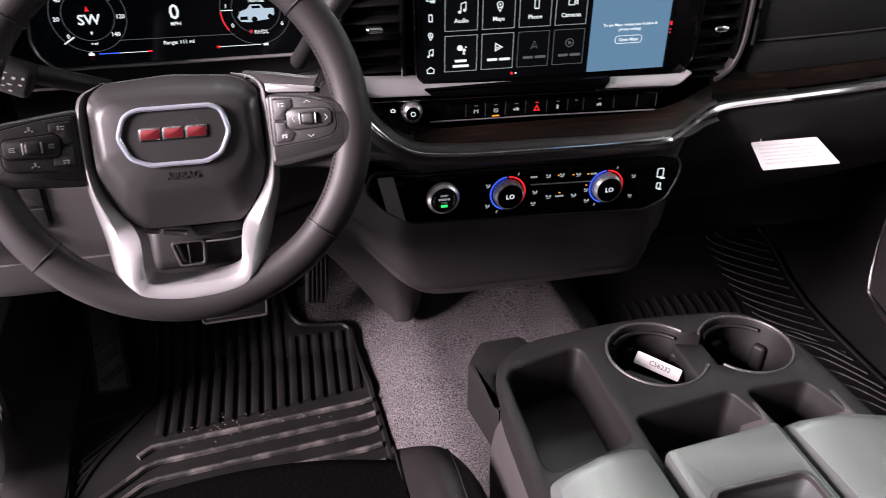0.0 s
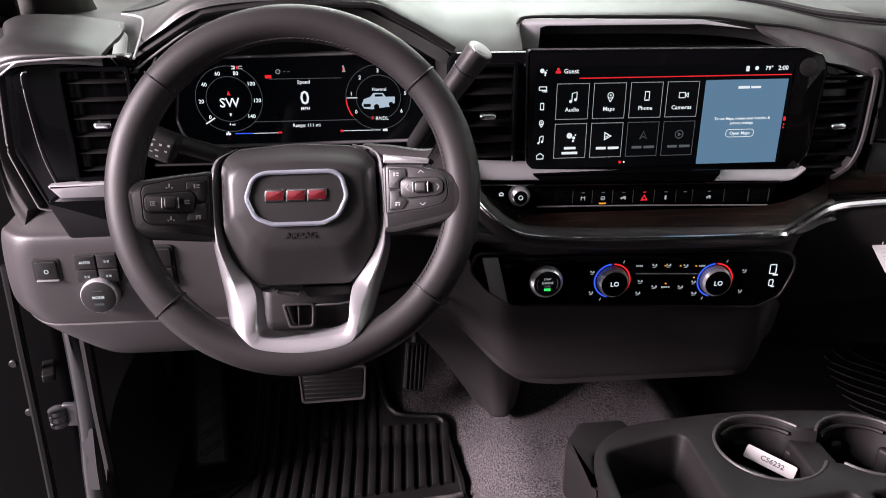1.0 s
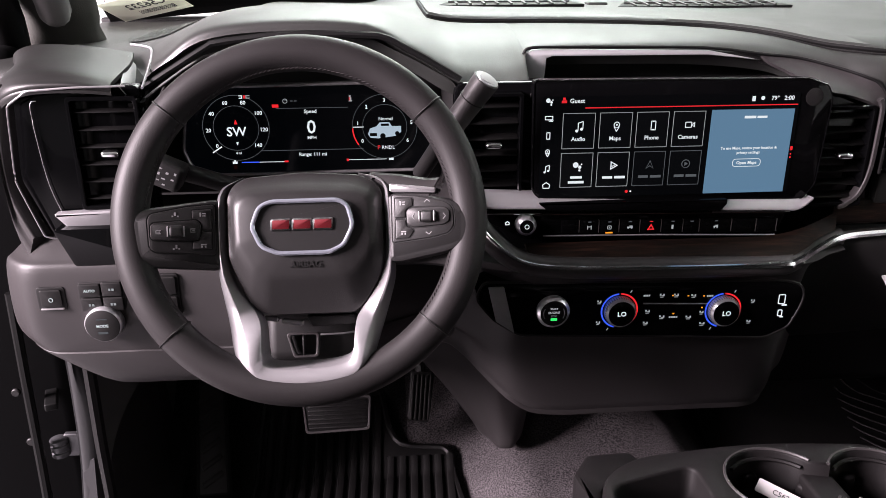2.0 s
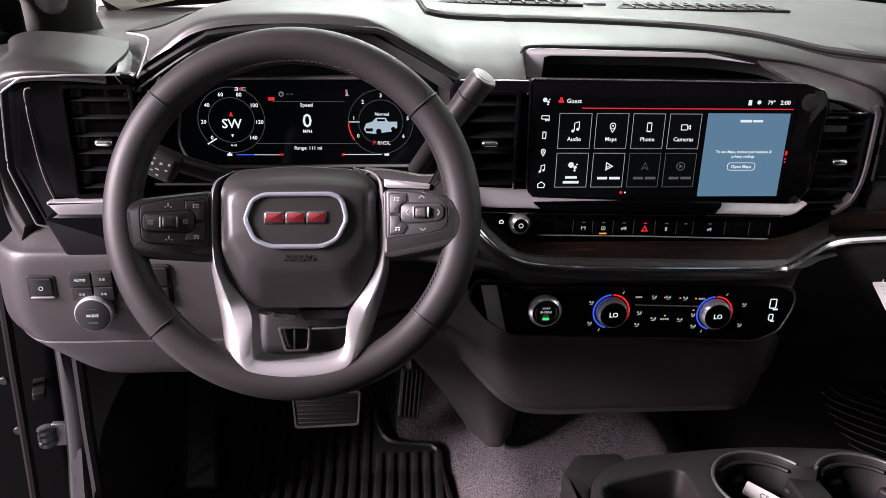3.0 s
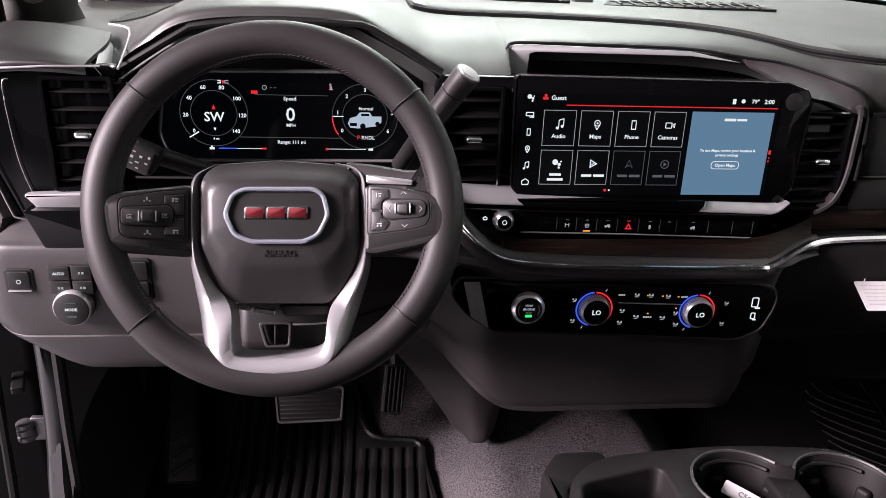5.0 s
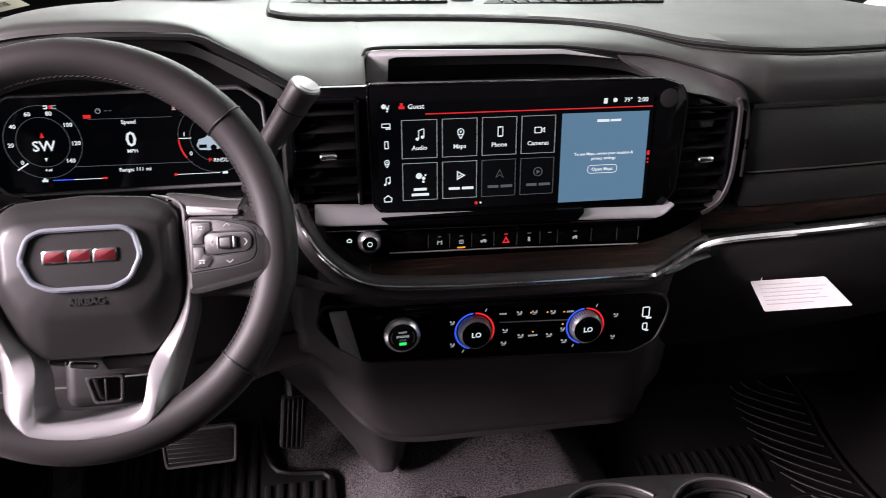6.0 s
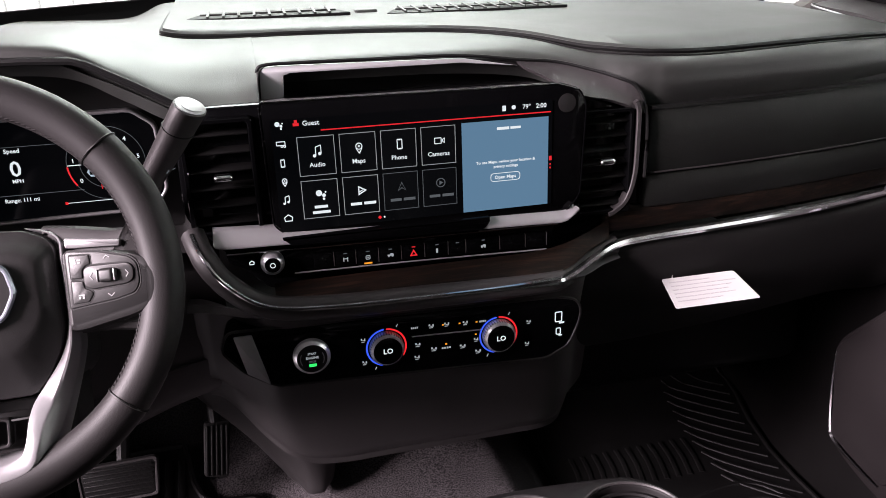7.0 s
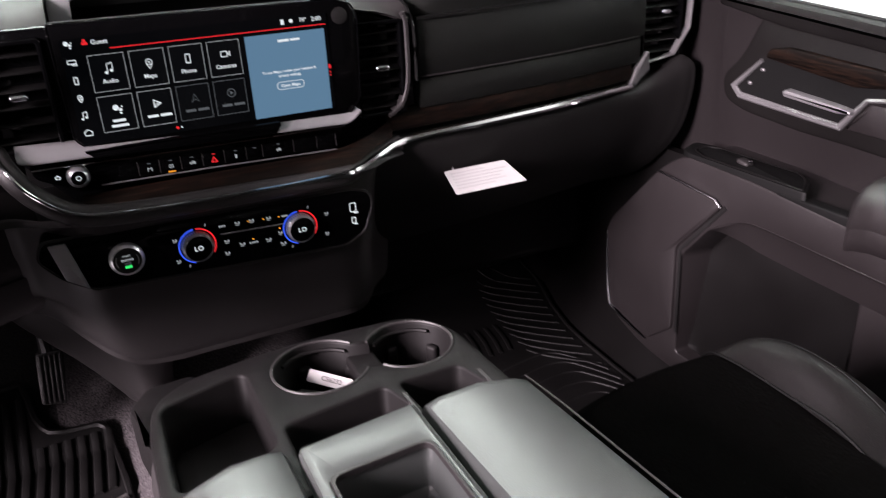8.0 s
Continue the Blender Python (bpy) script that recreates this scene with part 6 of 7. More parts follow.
sk = thing("turn_signal_stalk", (-0.17, 0.11, 0.66), "black multifunction stalk with printed light switch marks", "stalk")
MS = FRONT(0.105) @ Matrix.Translation((-0.163, 0.683, 0)) @ pose(0, 0, 0, 0, 0, -25)
part("head", rbox(0.056, 0.030, 0.03, 0.006, MS), PLASTIC_D, sk)
part("stem", tube([(-0.15, 0.115, 0.680), (-0.08, 0.15, 0.645)], 0.010, 10), PLASTIC_D, sk)
part("marks", bars(MS @ L1(0.0152), [(-0.018, 0.005, 0.004, 0.0014), (-0.012, 0.002, 0.003, 0.003), (-0.005, 0.004, 0.004, 0.0014), (-0.005, -0.004, 0.003, 0.0014), (0.003, 0.001, 0.004, 0.0028), (0.010, -0.003, 0.004, 0.0014), (0.012, 0.004, 0.003, 0.0024), (0.019, -0.001, 0.003, 0.0016), (-0.018, -0.002, 0.003, 0.0014), (-0.012, -0.006, 0.003, 0.0014), (-0.001, 0.009, 0.0034, 0.0014), (-0.001, -0.009, 0.003, 0.0014), (0.004, 0.007, 0.0034, 0.0012), (0.005, -0.006, 0.003, 0.0012), (0.012, -0.009, 0.003, 0.0014), (0.020, 0.006, 0.0024, 0.0024)]), MARK, sk)

# ---- switches on the knee panel ----
pb = thing("parking_brake_switch", (-0.31, 0.13, 0.513), "square black parking brake switch with silver lower edge", "switch")
KP = FRONT(0.1325)
part("surround", prism(rect(-0.3265, 0.5115, -0.2945, 0.5405, 0.004), -0.01, 0.002, KP, 0.001), PLASTIC_D, pb)
part("button", prism(rect(-0.3225, 0.5165, -0.2985, 0.5375, 0.003), 0.001, 0.0040, KP, 0.0010), PLASTIC_D, pb)
part("silver_edge", rbox(0.026, 0.002, 0.004, 0.001, KP @ Matrix.Translation((-0.3105, 0.5140, 0.003))), SATIN_D, pb)
part("mark", outline(circle(-0.3105, 0.5255, 0.0026, 14), 0.0007, KP @ L1(0.0044)), W_GLOW, pb)
dm = thing("drive_mode_control", (-0.254, 0.13, 0.47), "four drive buttons over a chrome-ringed rotary mode knob", "control")
part("surround", prism(rnd([(-0.2790, 0.5445), (-0.2290, 0.5460), (-0.2255, 0.5250), (-0.2300, 0.5080), (-0.2750, 0.5080), (-0.2800, 0.5250)], 0.003), -0.01, 0.002, KP, 0.001), PLASTIC_D, dm)
for x0, x1, z0, z1, tx in ((-0.2780, -0.2540, 0.5275, 0.5435, "AUTO"), (-0.2525, -0.2300, 0.5280, 0.5450, ""), (-0.2775, -0.2540, 0.5100, 0.5260, ""), (-0.2525, -0.2300, 0.5100, 0.5265, "")):
    bt = part("button", prism(rect(x0, z0, x1, z1, 0.002), 0.001, 0.005, KP, 0.001), PLASTIC_D, dm)
    if tx:
        part("mark", words(tx, 0.0046, KP @ Matrix.Translation(((x0 + x1) / 2, (z0 + z1) / 2, 0.0054))), W_GLOW, bt)
    else:
        part("mark", bars(KP @ Matrix.Translation(((x0 + x1) / 2, (z0 + z1) / 2, 0.0054)), [(-0.0018, 0, 0.0022, 0.0028), (0.0018, 0, 0.0026, 0.0028)]), MID_GLOW, bt)
MK = KP @ Matrix.Translation((-0.2545, 0.4945, 0))
kn = part("knob", lathe([(0.0215, 0), (0.0215, 0.0085), (0.0212, 0.0105), (0.0198, 0.0126)], MK, 40), BRIGHT, dm, "knurled chrome ring")
part("knob_face", lathe([(0.0197, 0.010), (0.0197, 0.0128), (0.0182, 0.0136)], MK, 32), PLASTIC_D, kn)
part("mark", words("MODE", 0.0048, MK @ L1(0.0139)), W_GLOW, kn)
part("mark", bars(MK @ L1(0.0139), [(0, -0.0085, 0.011, 0.0028), (0, 0.0085, 0.012, 0.0012)]), G_GLOW, kn)
lm = thing("lamp_switch", (-0.17, 0.13, 0.47), "black lamp switch beside the steering column", "switch")
part("surround", prism(rect(-0.2050, 0.500, -0.1650, 0.553, 0.005), -0.01, 0.003, KP, 0.001), PLASTIC_D, lm)
part("button", prism(rect(-0.2020, 0.528, -0.1680, 0.550, 0.003), 0.002, 0.006, KP, 0.001), PLASTIC_D, lm)
part("button", prism(rect(-0.2020, 0.504, -0.1680, 0.525, 0.003), 0.002, 0.006, KP, 0.001), PLASTIC_D, lm)
part("mark", bars(KP @ Matrix.Translation((-0.185, 0.5145, 0.0064)), [(0, 0, 0.006, 0.004)]), W_GLOW, lm)
part("dimmer", lathe([(0.008, 0), (0.008, 0.006), (0.007, 0.007)], KP @ Matrix.Translation((-0.182, 0.489, 0)), 18), SATIN_D, lm)
part("warning_lamp", rbox(0.0042, 0.003, 0.0052, 0.001, Matrix.Translation((-0.1210, 0.2288, 0.6341))), glow("warning_glow", (1.0, 0.12, 0.03), 0.9), sk, "small lit red warning lamp")


# ---- centre console ----
con = thing("centre_console", (0.41, -0.45, 0.0), "dark grey plastic centre console with cup holders and open bins", "console")
OUT = rnd([(0.262, -0.150), (0.300, -0.122), (0.420, -0.108), (0.540, -0.120), (0.566, -0.165), (0.572, -0.34), (0.252, -0.34), (0.254, -0.20)], [0.02, 0.03, 0.05, 0.03, 0.03, 0, 0, 0.05], 5)


def cup_pair():
    """Two cups joined by a channel, as one outline."""
    (ax, ay, ar), (bx, by, br), h = (0.4195, -0.1690, 0.0455), (0.5115, -0.1740, 0.0425), 0.024
    pts = []
    a0 = math.asin(h / ar)
    for k in range(25):
        a = a0 + (2 * math.pi - 2 * a0) * k / 24
        pts.append(Vector((ax + ar * math.cos(a), ay + ar * math.sin(a))))
    b0 = math.asin(h / br)
    for k in range(25):
        a = math.pi + b0 + (2 * math.pi - 2 * b0) * k / 24
        pts.append(Vector((bx + br * math.cos(a), by + br * math.sin(a))))
    return pts


cups = cup_pair()
BIN = rnd([(0.2690, -0.1640), (0.3500, -0.1410), (0.3500, -0.2700), (0.2660, -0.2900)], 0.014)
SLOT = rnd([(0.3620, -0.2450), (0.4600, -0.2330), (0.4720, -0.2800), (0.4720, -0.3300), (0.3620, -0.3300)], 0.008)
SLOT2 = rnd([(0.4750, -0.2350), (0.5360, -0.2350), (0.5500, -0.2900), (0.5500, -0.3300), (0.4820, -0.3300)], 0.008)
part("top_tray", holed(OUT, [(cups, 0.362), (BIN, 0.262), (SLOT, 0.310), (SLOT2, 0.330)], 0.455, 0.25), TRAY, con, "black plastic tray with wells")
for cx, cy, r in ((0.4195, -0.1690, 0.0475), (0.5115, -0.1740, 0.0445)):
    a0, a1 = (33, 327) if cx < 0.45 else (213, 507)
    arc = [(cx + r * math.cos(radians(a0 + (a1 - a0) * k / 40)), cy + r * math.sin(radians(a0 + (a1 - a0) * k / 40)), 0.4548) for k in range(41)]
    part("cup_rim", tube(arc, 0.0016, 6), PLASTIC, con, "raised rim of a cup holder")
part("cup_saddle", box_at(0.452, 0.482, -0.199, -0.142, 0.36, 0.441, 0.004), TRAY, con, "low saddle between the cups")
# liners paler than the tray: side light on the slot ends as colour
for x0, x1, ya, yb in ((0.4500, 0.4705, -0.252, -0.318), (0.5330, 0.5480, -0.252, -0.310)):
    part("slot_end", sheet([[(x1, ya, 0.4556), (x1 - 0.004, ya, 0.440), (x0, ya - 0.012, 0.36)], [(x1, yb, 0.4556), (x1 - 0.004, yb, 0.440), (x0, yb, 0.36)]], 6, 8, (0.003, 0, 0)), PLASTIC, con, "sloping slot end, lightened as the lit side")
for cx, cy, r in ((0.4195, -0.1690, 0.0425), (0.5115, -0.1740, 0.0395)):
    part("cup_step", tube([(cx + r * math.cos(radians(a)), cy + r * math.sin(radians(a)), 0.4470) for a in range(38, 143, 5)], 0.0020, 6), TRAY, con, "inner step of a cup holder")
    for a in (28, 100):
        part("cup_finger", rbox(0.009, 0.014, 0.030, 0.004, Matrix.Translation((cx + (r - 0.002) * math.cos(radians(a)), cy + (r - 0.002) * math.sin(radians(a)), 0.418)) @ pose(0, 0, 0, 0, 0, a), 3), TRAY, con, "rubber cup grip")
part("body", prism(rnd([(0.268, -0.150), (0.305, -0.135), (0.530, -0.135), (0.560, -0.170), (0.565, -0.95), (0.262, -0.95)], 0.02), 0.06, 0.40, None, 0.01), PLASTIC, con, "grey plastic console body")
part("front_ledge", prism(rnd([(0.242, -0.128), (0.262, -0.098), (0.306, -0.096), (0.318, -0.126), (0.264, -0.150), (0.254, -0.20)], 0.006), 0.385, 0.442, None, 0.005), TRAY, con)
part("hinge_bolt", lathe([(0.006, 0), (0.006, 0.006), (0.004, 0.008)], Matrix.Translation((0.262, -0.165, 0.39)) @ pose(0, 0, 0, 0, -90), 12), SATIN_D, con, "small metal bolt")
part("side_cover", sheet([[(0.258, y, 0.440), (0.247, y, 0.40), (0.250, y, 0.30), (0.262, y, 0.12)] for y in (-0.20, -0.3, -0.5, -0.95)], 12, 10, (0.006, 0, 0)), PLASTIC, con, "grey side cover")

# three padded segments of the folded centre armrest
arm = thing("folded_centre_armrest", (0.41, -0.6, 0.42), "folded centre seat armrest in black grained leather, three padded segments", "armrest")


def pad_seg(x0, x1, y0, y1, z0, rise, r=0.016, crown=0.005, skew=0.0):
    bm = bmesh.new()
    rows = []
    ys = [y0, y0 - 0.004, y0 - 0.012] + [y0 - 0.02 - (y0 - 0.02 - y1) * k / 14 for k in range(15)]
    dz = [-0.05, -0.008, 0.0] + [0.0] * 15
    for y, d in zip(ys, dz):
        row = []
        for s, e in ((0, -0.05), (0, -r), (0.3 * r, -0.3 * r), (r, 0), (None, crown), (-r, 0), (-0.3 * r, -0.3 * r), (-0.0, -r), (-0.0, -0.05)):
            x = (x0 + x1) / 2 if s is None else (x0 + s if (s > 0 or e in (-0.05, -r) and len(row) < 4) else x1 + s)
            z = z0 + rise * (y0 - y) / 0.3
            row.append(Vector((x, y + skew * (x - x0), z + (min(d, e) if e < 0 and d < -0.02 else d * 0.8 + e))))
        rows.append(row)
    bridge(bm, rows, close=False)
    bm.faces.new([bm.verts.new(p) for p in rows[0]])
    return bm


part("armrest_segment", pad_seg(0.2600, 0.3530, -0.300, -0.95, 0.470, 0.018, skew=0.22), LID, arm, "padded leather segment")
part("armrest_segment", pad_seg(0.4700, 0.5720, -0.286, -0.95, 0.474, 0.018, skew=-0.12), LID, arm, "padded leather segment")
MID = rnd([(0.3585, -0.300), (0.4665, -0.289), (0.4665, -0.95), (0.3585, -0.95)], [0.006, 0.006, 0, 0])
part("armrest_segment", holed(MID, [(rnd([(0.3700, -0.3480), (0.4560, -0.3440), (0.4560, -0.62), (0.3700, -0.62)], 0.010), 0.425)], 0.472, 0.42), LID, arm, "leather segment with an open well")
part("well_edge", ring(rnd([(0.3690, -0.3470), (0.4570, -0.3430), (0.4570, -0.621), (0.3690, -0.621)], 0.010), rnd([(0.3720, -0.3500), (0.4540, -0.3460), (0.4540, -0.618), (0.3720, -0.618)], 0.010), 0.468, 0.4735, None, 0.0006), PLASTIC, arm)
part("piping", tube([(0.5735, -0.298, 0.466), (0.5750, -0.35, 0.470), (0.5760, -0.95, 0.505)], 0.0010, 6), PLASTIC, arm, "thin grey piping")

# key tag lying in a cup holder
tag = thing("key_tag", (0.42, -0.17, 0.40), "white plastic key tag with printed number in the cup holder", "key tag")
TM = Matrix.Translation((0.4280, -0.1600, 0.4300)) @ pose(0, 0, 0, 38, 10, -40)
part("card", prism(rect(-0.022, -0.0065, 0.024, 0.0065, 0.002), 0, 0.0012, TM), PAPER, tag)
part("print", words("C56232", 0.0068, TM @ Matrix.Translation((0.003, 0, 0.0014))), INK, tag, "black printed number")
keys = thing("key_fob", (0.405, -0.178, 0.39), "black key fob with metal ring in the cup holder", "key")
part("fob", rbox(0.055, 0.034, 0.016, 0.007, Matrix.Translation((0.412, -0.176, 0.412)) @ pose(0, 0, 0, 20, 10, -30), 3), PLASTIC_D, keys)
part("ring", tube([Matrix.Translation((0.400, -0.190, 0.420)) @ Vector((0.012 * math.cos(a), 0.009 * math.sin(a), 0.004 * math.sin(a))) for a in [2 * math.pi * k / 20 for k in range(20)]], 0.0010, 6, True), CHROME, keys)

# hanging warning card on the glove box
card = thing("warning_card", (0.79, 0.16, 0.47), "white printed airbag warning card hanging from the glove box", "card")
u = Vector((0.107, -0.004, 0.001)).normalized()
vv = Vector((0.0, 0.040, 0.026)).normalized()
nn = u.cross(vv)
CM = Matrix(((u.x, vv.x, nn.x, 0.786), (u.y, vv.y, nn.y, 0.162), (u.z, vv.z, nn.z, 0.4840), (0, 0, 0, 1)))
part("sheet", prism(rnd([(-0.055, -0.0225), (0.063, -0.0225), (0.046, 0.0235), (-0.056, 0.0235)], 0.003), 0, 0.0006, CM), PAPER, card)
bm = bmesh.new()
for i in range(6):
    w = (0.055, 0.082, 0.080, 0.076, 0.084, 0.060)[i]
    x = 0.0
    while x < w:
        d = random.uniform(0.003, 0.010)
        bars(CM @ Matrix.Translation((-0.048 + x + d / 2, 0.0165 - i * 0.0058, 0.0007)), [(0, 0, d, 0.0012)], bm)
        x += d + 0.0012
part("print", bm, material("pale_ink", (0.35, 0.34, 0.35), 0.6), card, "lines of small grey print")
part("string", tube([(0.745, 0.183, 0.497), (0.75, 0.190, 0.53)], 0.0008, 5), PAPER, card)


# ---- floor mats ----
def dusty_rubber():
    """Black rubber with pale dust lying in ragged streaks."""
    m = material("dusty_rubber", (0.008, 0.0075, 0.0075), 0.5, grain=0.0002, grain_scale=700)
    nt = m.node_tree
    mp = next(n for n in nt.nodes if n.type == "MAPPING")
    n = nt.nodes.new("ShaderNodeTexNoise")
    n.inputs["Scale"].default_value = 34
    n.inputs["Detail"].default_value = 8
    nt.links.new(mp.outputs["Vector"], n.inputs["Vector"])
    r = nt.nodes.new("ShaderNodeValToRGB")
    e = r.color_ramp.elements
    e[0].position, e[0].color = 0.46, (0.009, 0.0085, 0.0085, 1)
    e[1].position, e[1].color = 0.72, (0.075, 0.066, 0.061, 1)
    nt.links.new(n.outputs["Fac"], r.inputs["Fac"])
    nt.links.new(r.outputs["Color"], nt.nodes["Principled BSDF"].inputs["Base Color"])
    return m


DUSTY = dusty_rubber()
def on_floor(x, y, up=0.0):
    return Vector((x, y, floor_z(x, y) * 1.0 + 0.022 + up if x < 0.2 or x > 0.66 else floor_z(x, y) + 0.012 + up))


def mat_sheet(rows, lift=0.0):
    bm = bmesh.new()
    grid = []
    fine = []
    for p, q in zip(rows, rows[1:]):
        n = max(1, int((q[0] - p[0]) / 0.015))
        fine += [[a + (b - a) * k / n for a, b in zip(p, q)] for k in range(n)]
    for y, xl, xr in fine + [rows[-1]]:
        grid.append([on_floor(xl + (xr - xl) * k / 24, y, lift) for k in range(25)])
    r1 = bridge(bm, grid, close=False)
    low = bridge(bm, [[p - Vector((0, 0, 0.012)) for p in row] for row in grid], close=False)
    return bm, [row[0] for row in grid] + [p for p in grid[-1]][1:-1] + [row[-1] for row in reversed(grid)]


def flat_rib(path, w, h, bm=None):
    """A long low bar with a rounded back."""
    return tube(path, w / 2, 8, flat=h / (w / 2), bm=bm)


dmat = thing("floor_mat", (0.0, 0.3, 0.0), "black ribbed rubber floor mat, dusty, in the driver's footwell", "floor mat", "floor mats")
DROWS = [(-0.15, -0.262, 0.214), (0.05, -0.268, 0.212), (0.19, -0.272, 0.208), (0.30, -0.288, 0.203), (0.350, -0.292, 0.199), (0.366, -0.286, 0.198), (0.376, -0.255, 0.197), (0.386, -0.200, 0.196), (0.396, -0.180, 0.195), (0.42, -0.172, 0.192),
         (0.50, -0.172, 0.184), (0.512, -0.172, 0.180), (0.520, -0.172, 0.168), (0.524, -0.172, 0.110), (0.530, -0.172, 0.090), (0.54, -0.172, 0.080), (0.56, -0.172, 0.070), (0.60, -0.170, 0.062), (0.625, -0.165, 0.055)]
bm, rimline = mat_sheet(DROWS)
part("mat", bm, RUBBER, dmat)
part("raised_edge", tube(rimline, 0.0055, 6), RUBBER, dmat)
for i in range(16):
    x = -0.150 + i * 0.0222
    y1 = 0.60 if x < 0.055 else 0.505
    y0 = 0.312 + 0.14 * (x + 0.13)
    part("rib", flat_rib([on_floor(x - 0.006 * (1 - k / 16), y0 + (y1 - y0) * k / 16, 0.0015) for k in range(17)], 0.0150, 0.0056), RUBBER, dmat)
for i in range(6):
    y = 0.288 - i * 0.0365
    path = [on_floor(x, y + 0.092 * (x + 0.15) - 0.80 * max(0, -0.165 - x), 0.002) for x in [-0.185 - 0.055 * min(i, 1) + (0.383 + 0.055 * min(i, 1)) * k / 20 for k in range(21)]]
    part("cross_rib", flat_rib(path, 0.0105, 0.0062), DUSTY, dmat, "dust-greyed rib")
for i in range(5):
    path = spline([(-0.160 - 0.003 * i, 0.575 - 0.035 * i, 0), (-0.163 - 0.004 * i, 0.44 - 0.010 * i, 0), (-0.178 - 0.008 * i, 0.385 - 0.012 * i, 0), (-0.225 - 0.006 * i, 0.340 - 0.018 * i, 0), (-0.270, 0.305 - 0.024 * i, 0)], 20)
    part("rib", flat_rib([on_floor(p.x, p.y, 0.0006) for p in path], 0.0065, 0.0036), RUBBER, dmat)
# dried dust on the ribs
dust = material("dust", (0.09, 0.075, 0.062), 0.95, blotch=0.5, blotch_scale=120, spec=0.05)
bm = bmesh.new()
for i in range(170):
    x, y = random.gauss(-0.01, 0.075), random.gauss(0.306, 0.016)
    p = on_floor(x, y, 0.0075)
    r = random.choice((0.0003, 0.0003, 0.0004, 0.0005, 0.0006, 0.0011))
    vs = [bm.verts.new(p + Vector((r * random.uniform(0.6, 1.4) * math.cos(a), r * random.uniform(0.6, 2.0) * math.sin(a), 0))) for a in [2 * math.pi * k / 6 for k in range(6)]]
    bm.faces.new(vs)
part("dust", bm, dust, dmat, "pale dried dust")["kind"] = "stuff"

pmat = thing("floor_mat", (0.93, 0.35, 0.0), "black ribbed rubber floor mat in the passenger's footwell", "floor mat", "floor mats")
PROWS = [(-0.12, 0.69, 1.110), (0.10, 0.69, 1.110), (0.24, 0.69, 1.112), (0.34, 0.69, 1.117), (0.42, 0.695, 1.126), (0.52, 0.70, 1.150), (0.62, 0.71, 1.185), (0.68, 0.73, 1.200), (0.74, 0.78, 1.190)]
bm, rimline = mat_sheet(PROWS)
part("mat", bm, RUBBER, pmat)
part("raised_edge", tube(rimline, 0.0042, 6), RUBBER, pmat)


def mat_edge(y):
    for a, b in zip(PROWS, PROWS[1:]):
        if a[0] <= y <= b[0]:
            return a[2] + (b[2] - a[2]) * (y - a[0]) / (b[0] - a[0])
    return 1.11


def floor_rib(pts, w=0.0095, h=0.0024, n=14):
    return flat_rib([on_floor(p.x, p.y, 0.0004) for p in spline([(x, y, 0) for x, y in pts], n)], w, h)


for i in range(11):
    x = 0.745 + i * 0.0235
    part("rib", floor_rib([(x - 0.014, 0.395), (x, 0.45), (x + 0.006, 0.50)]), RUBBER, pmat)
for i in range(12):
    ye = 0.655 - i * 0.036
    xe = mat_edge(ye) - 0.014
    part("rib", floor_rib([(xe, ye), (xe - 0.045, ye + 0.042), (xe - 0.086, ye + 0.088), (xe - 0.102, ye + 0.120)]), RUBBER, pmat)
for i in range(8):
    y = 0.345 - i * 0.040
    part("cross_rib", floor_rib([(0.735, y - 0.030), (0.90, y - 0.010), (0.985, y + 0.004), (1.035, y - 0.004), (1.065, y - 0.042), (1.098, y - 0.110)], n=22), RUBBER, pmat)

# ---- pedals and footrest ----
bp = thing("brake_pedal", (-0.015, 0.42, 0.15), "wide black ribbed rubber brake pedal", "pedal")
BM_ = FRONT(0.42, -0.0155, 0.172) @ pose(0, 0, 0, -18)
part("pad", prism(rnd([(-0.052, -0.029), (0.052, -0.026), (0.056, 0.030), (-0.057, 0.027)], 0.007), -0.012, 0, BM_, 0.003), RUBBER, bp)
part("pad_frame", ring(rnd([(-0.054, -0.031), (0.054, -0.028), (0.058, 0.032), (-0.059, 0.029)], 0.007), rnd([(-0.050, -0.027), (0.050, -0.024), (0.054, 0.028), (-0.055, 0.025)], 0.007), -0.012, 0.002, BM_, 0.001), PLASTIC, bp)
for i in range(7):
    part("rib", rbox(0.098, 0.0030, 0.004, 0.0012, BM_ @ Matrix.Translation((0, -0.021 + i * 0.0072, 0.001)), 1), RUBBER, bp)
part("arm", tube([(-0.012, 0.44, 0.18), (-0.006, 0.50, 0.26), (0.0, 0.56, 0.40)], 0.010, 8), PLASTIC_D, bp)
ap = thing("accelerator_pedal", (0.128, 0.46, 0.16), "black accelerator pedal with upright ribs", "pedal")
AM = FRONT(0.45, 0.127, 0.181) @ pose(0, 0, 0, -22, 0, -3)
part("pad", prism(rnd([(-0.022, -0.040), (0.015, -0.046), (0.024, 0.045), (-0.018, 0.045)], 0.006), -0.010, 0, AM, 0.003), RUBBER, ap)
for i in range(5):
    part("rib", rbox(0.004, 0.078, 0.004, 0.0015, AM @ Matrix.Translation((-0.0145 + i * 0.0075, 0, 0.001)) @ pose(0, 0, 0, 0, 0, -3), 1), RUBBER, ap)
part("arm", tube([(0.128, 0.47, 0.22), (0.125, 0.52, 0.32), (0.12, 0.56, 0.42)], 0.009, 8), PLASTIC_D, ap)
fr = thing("footrest", (-0.255, 0.5, 0.02), "black rubber footrest with slanted ribs beside the pedals", "footrest")
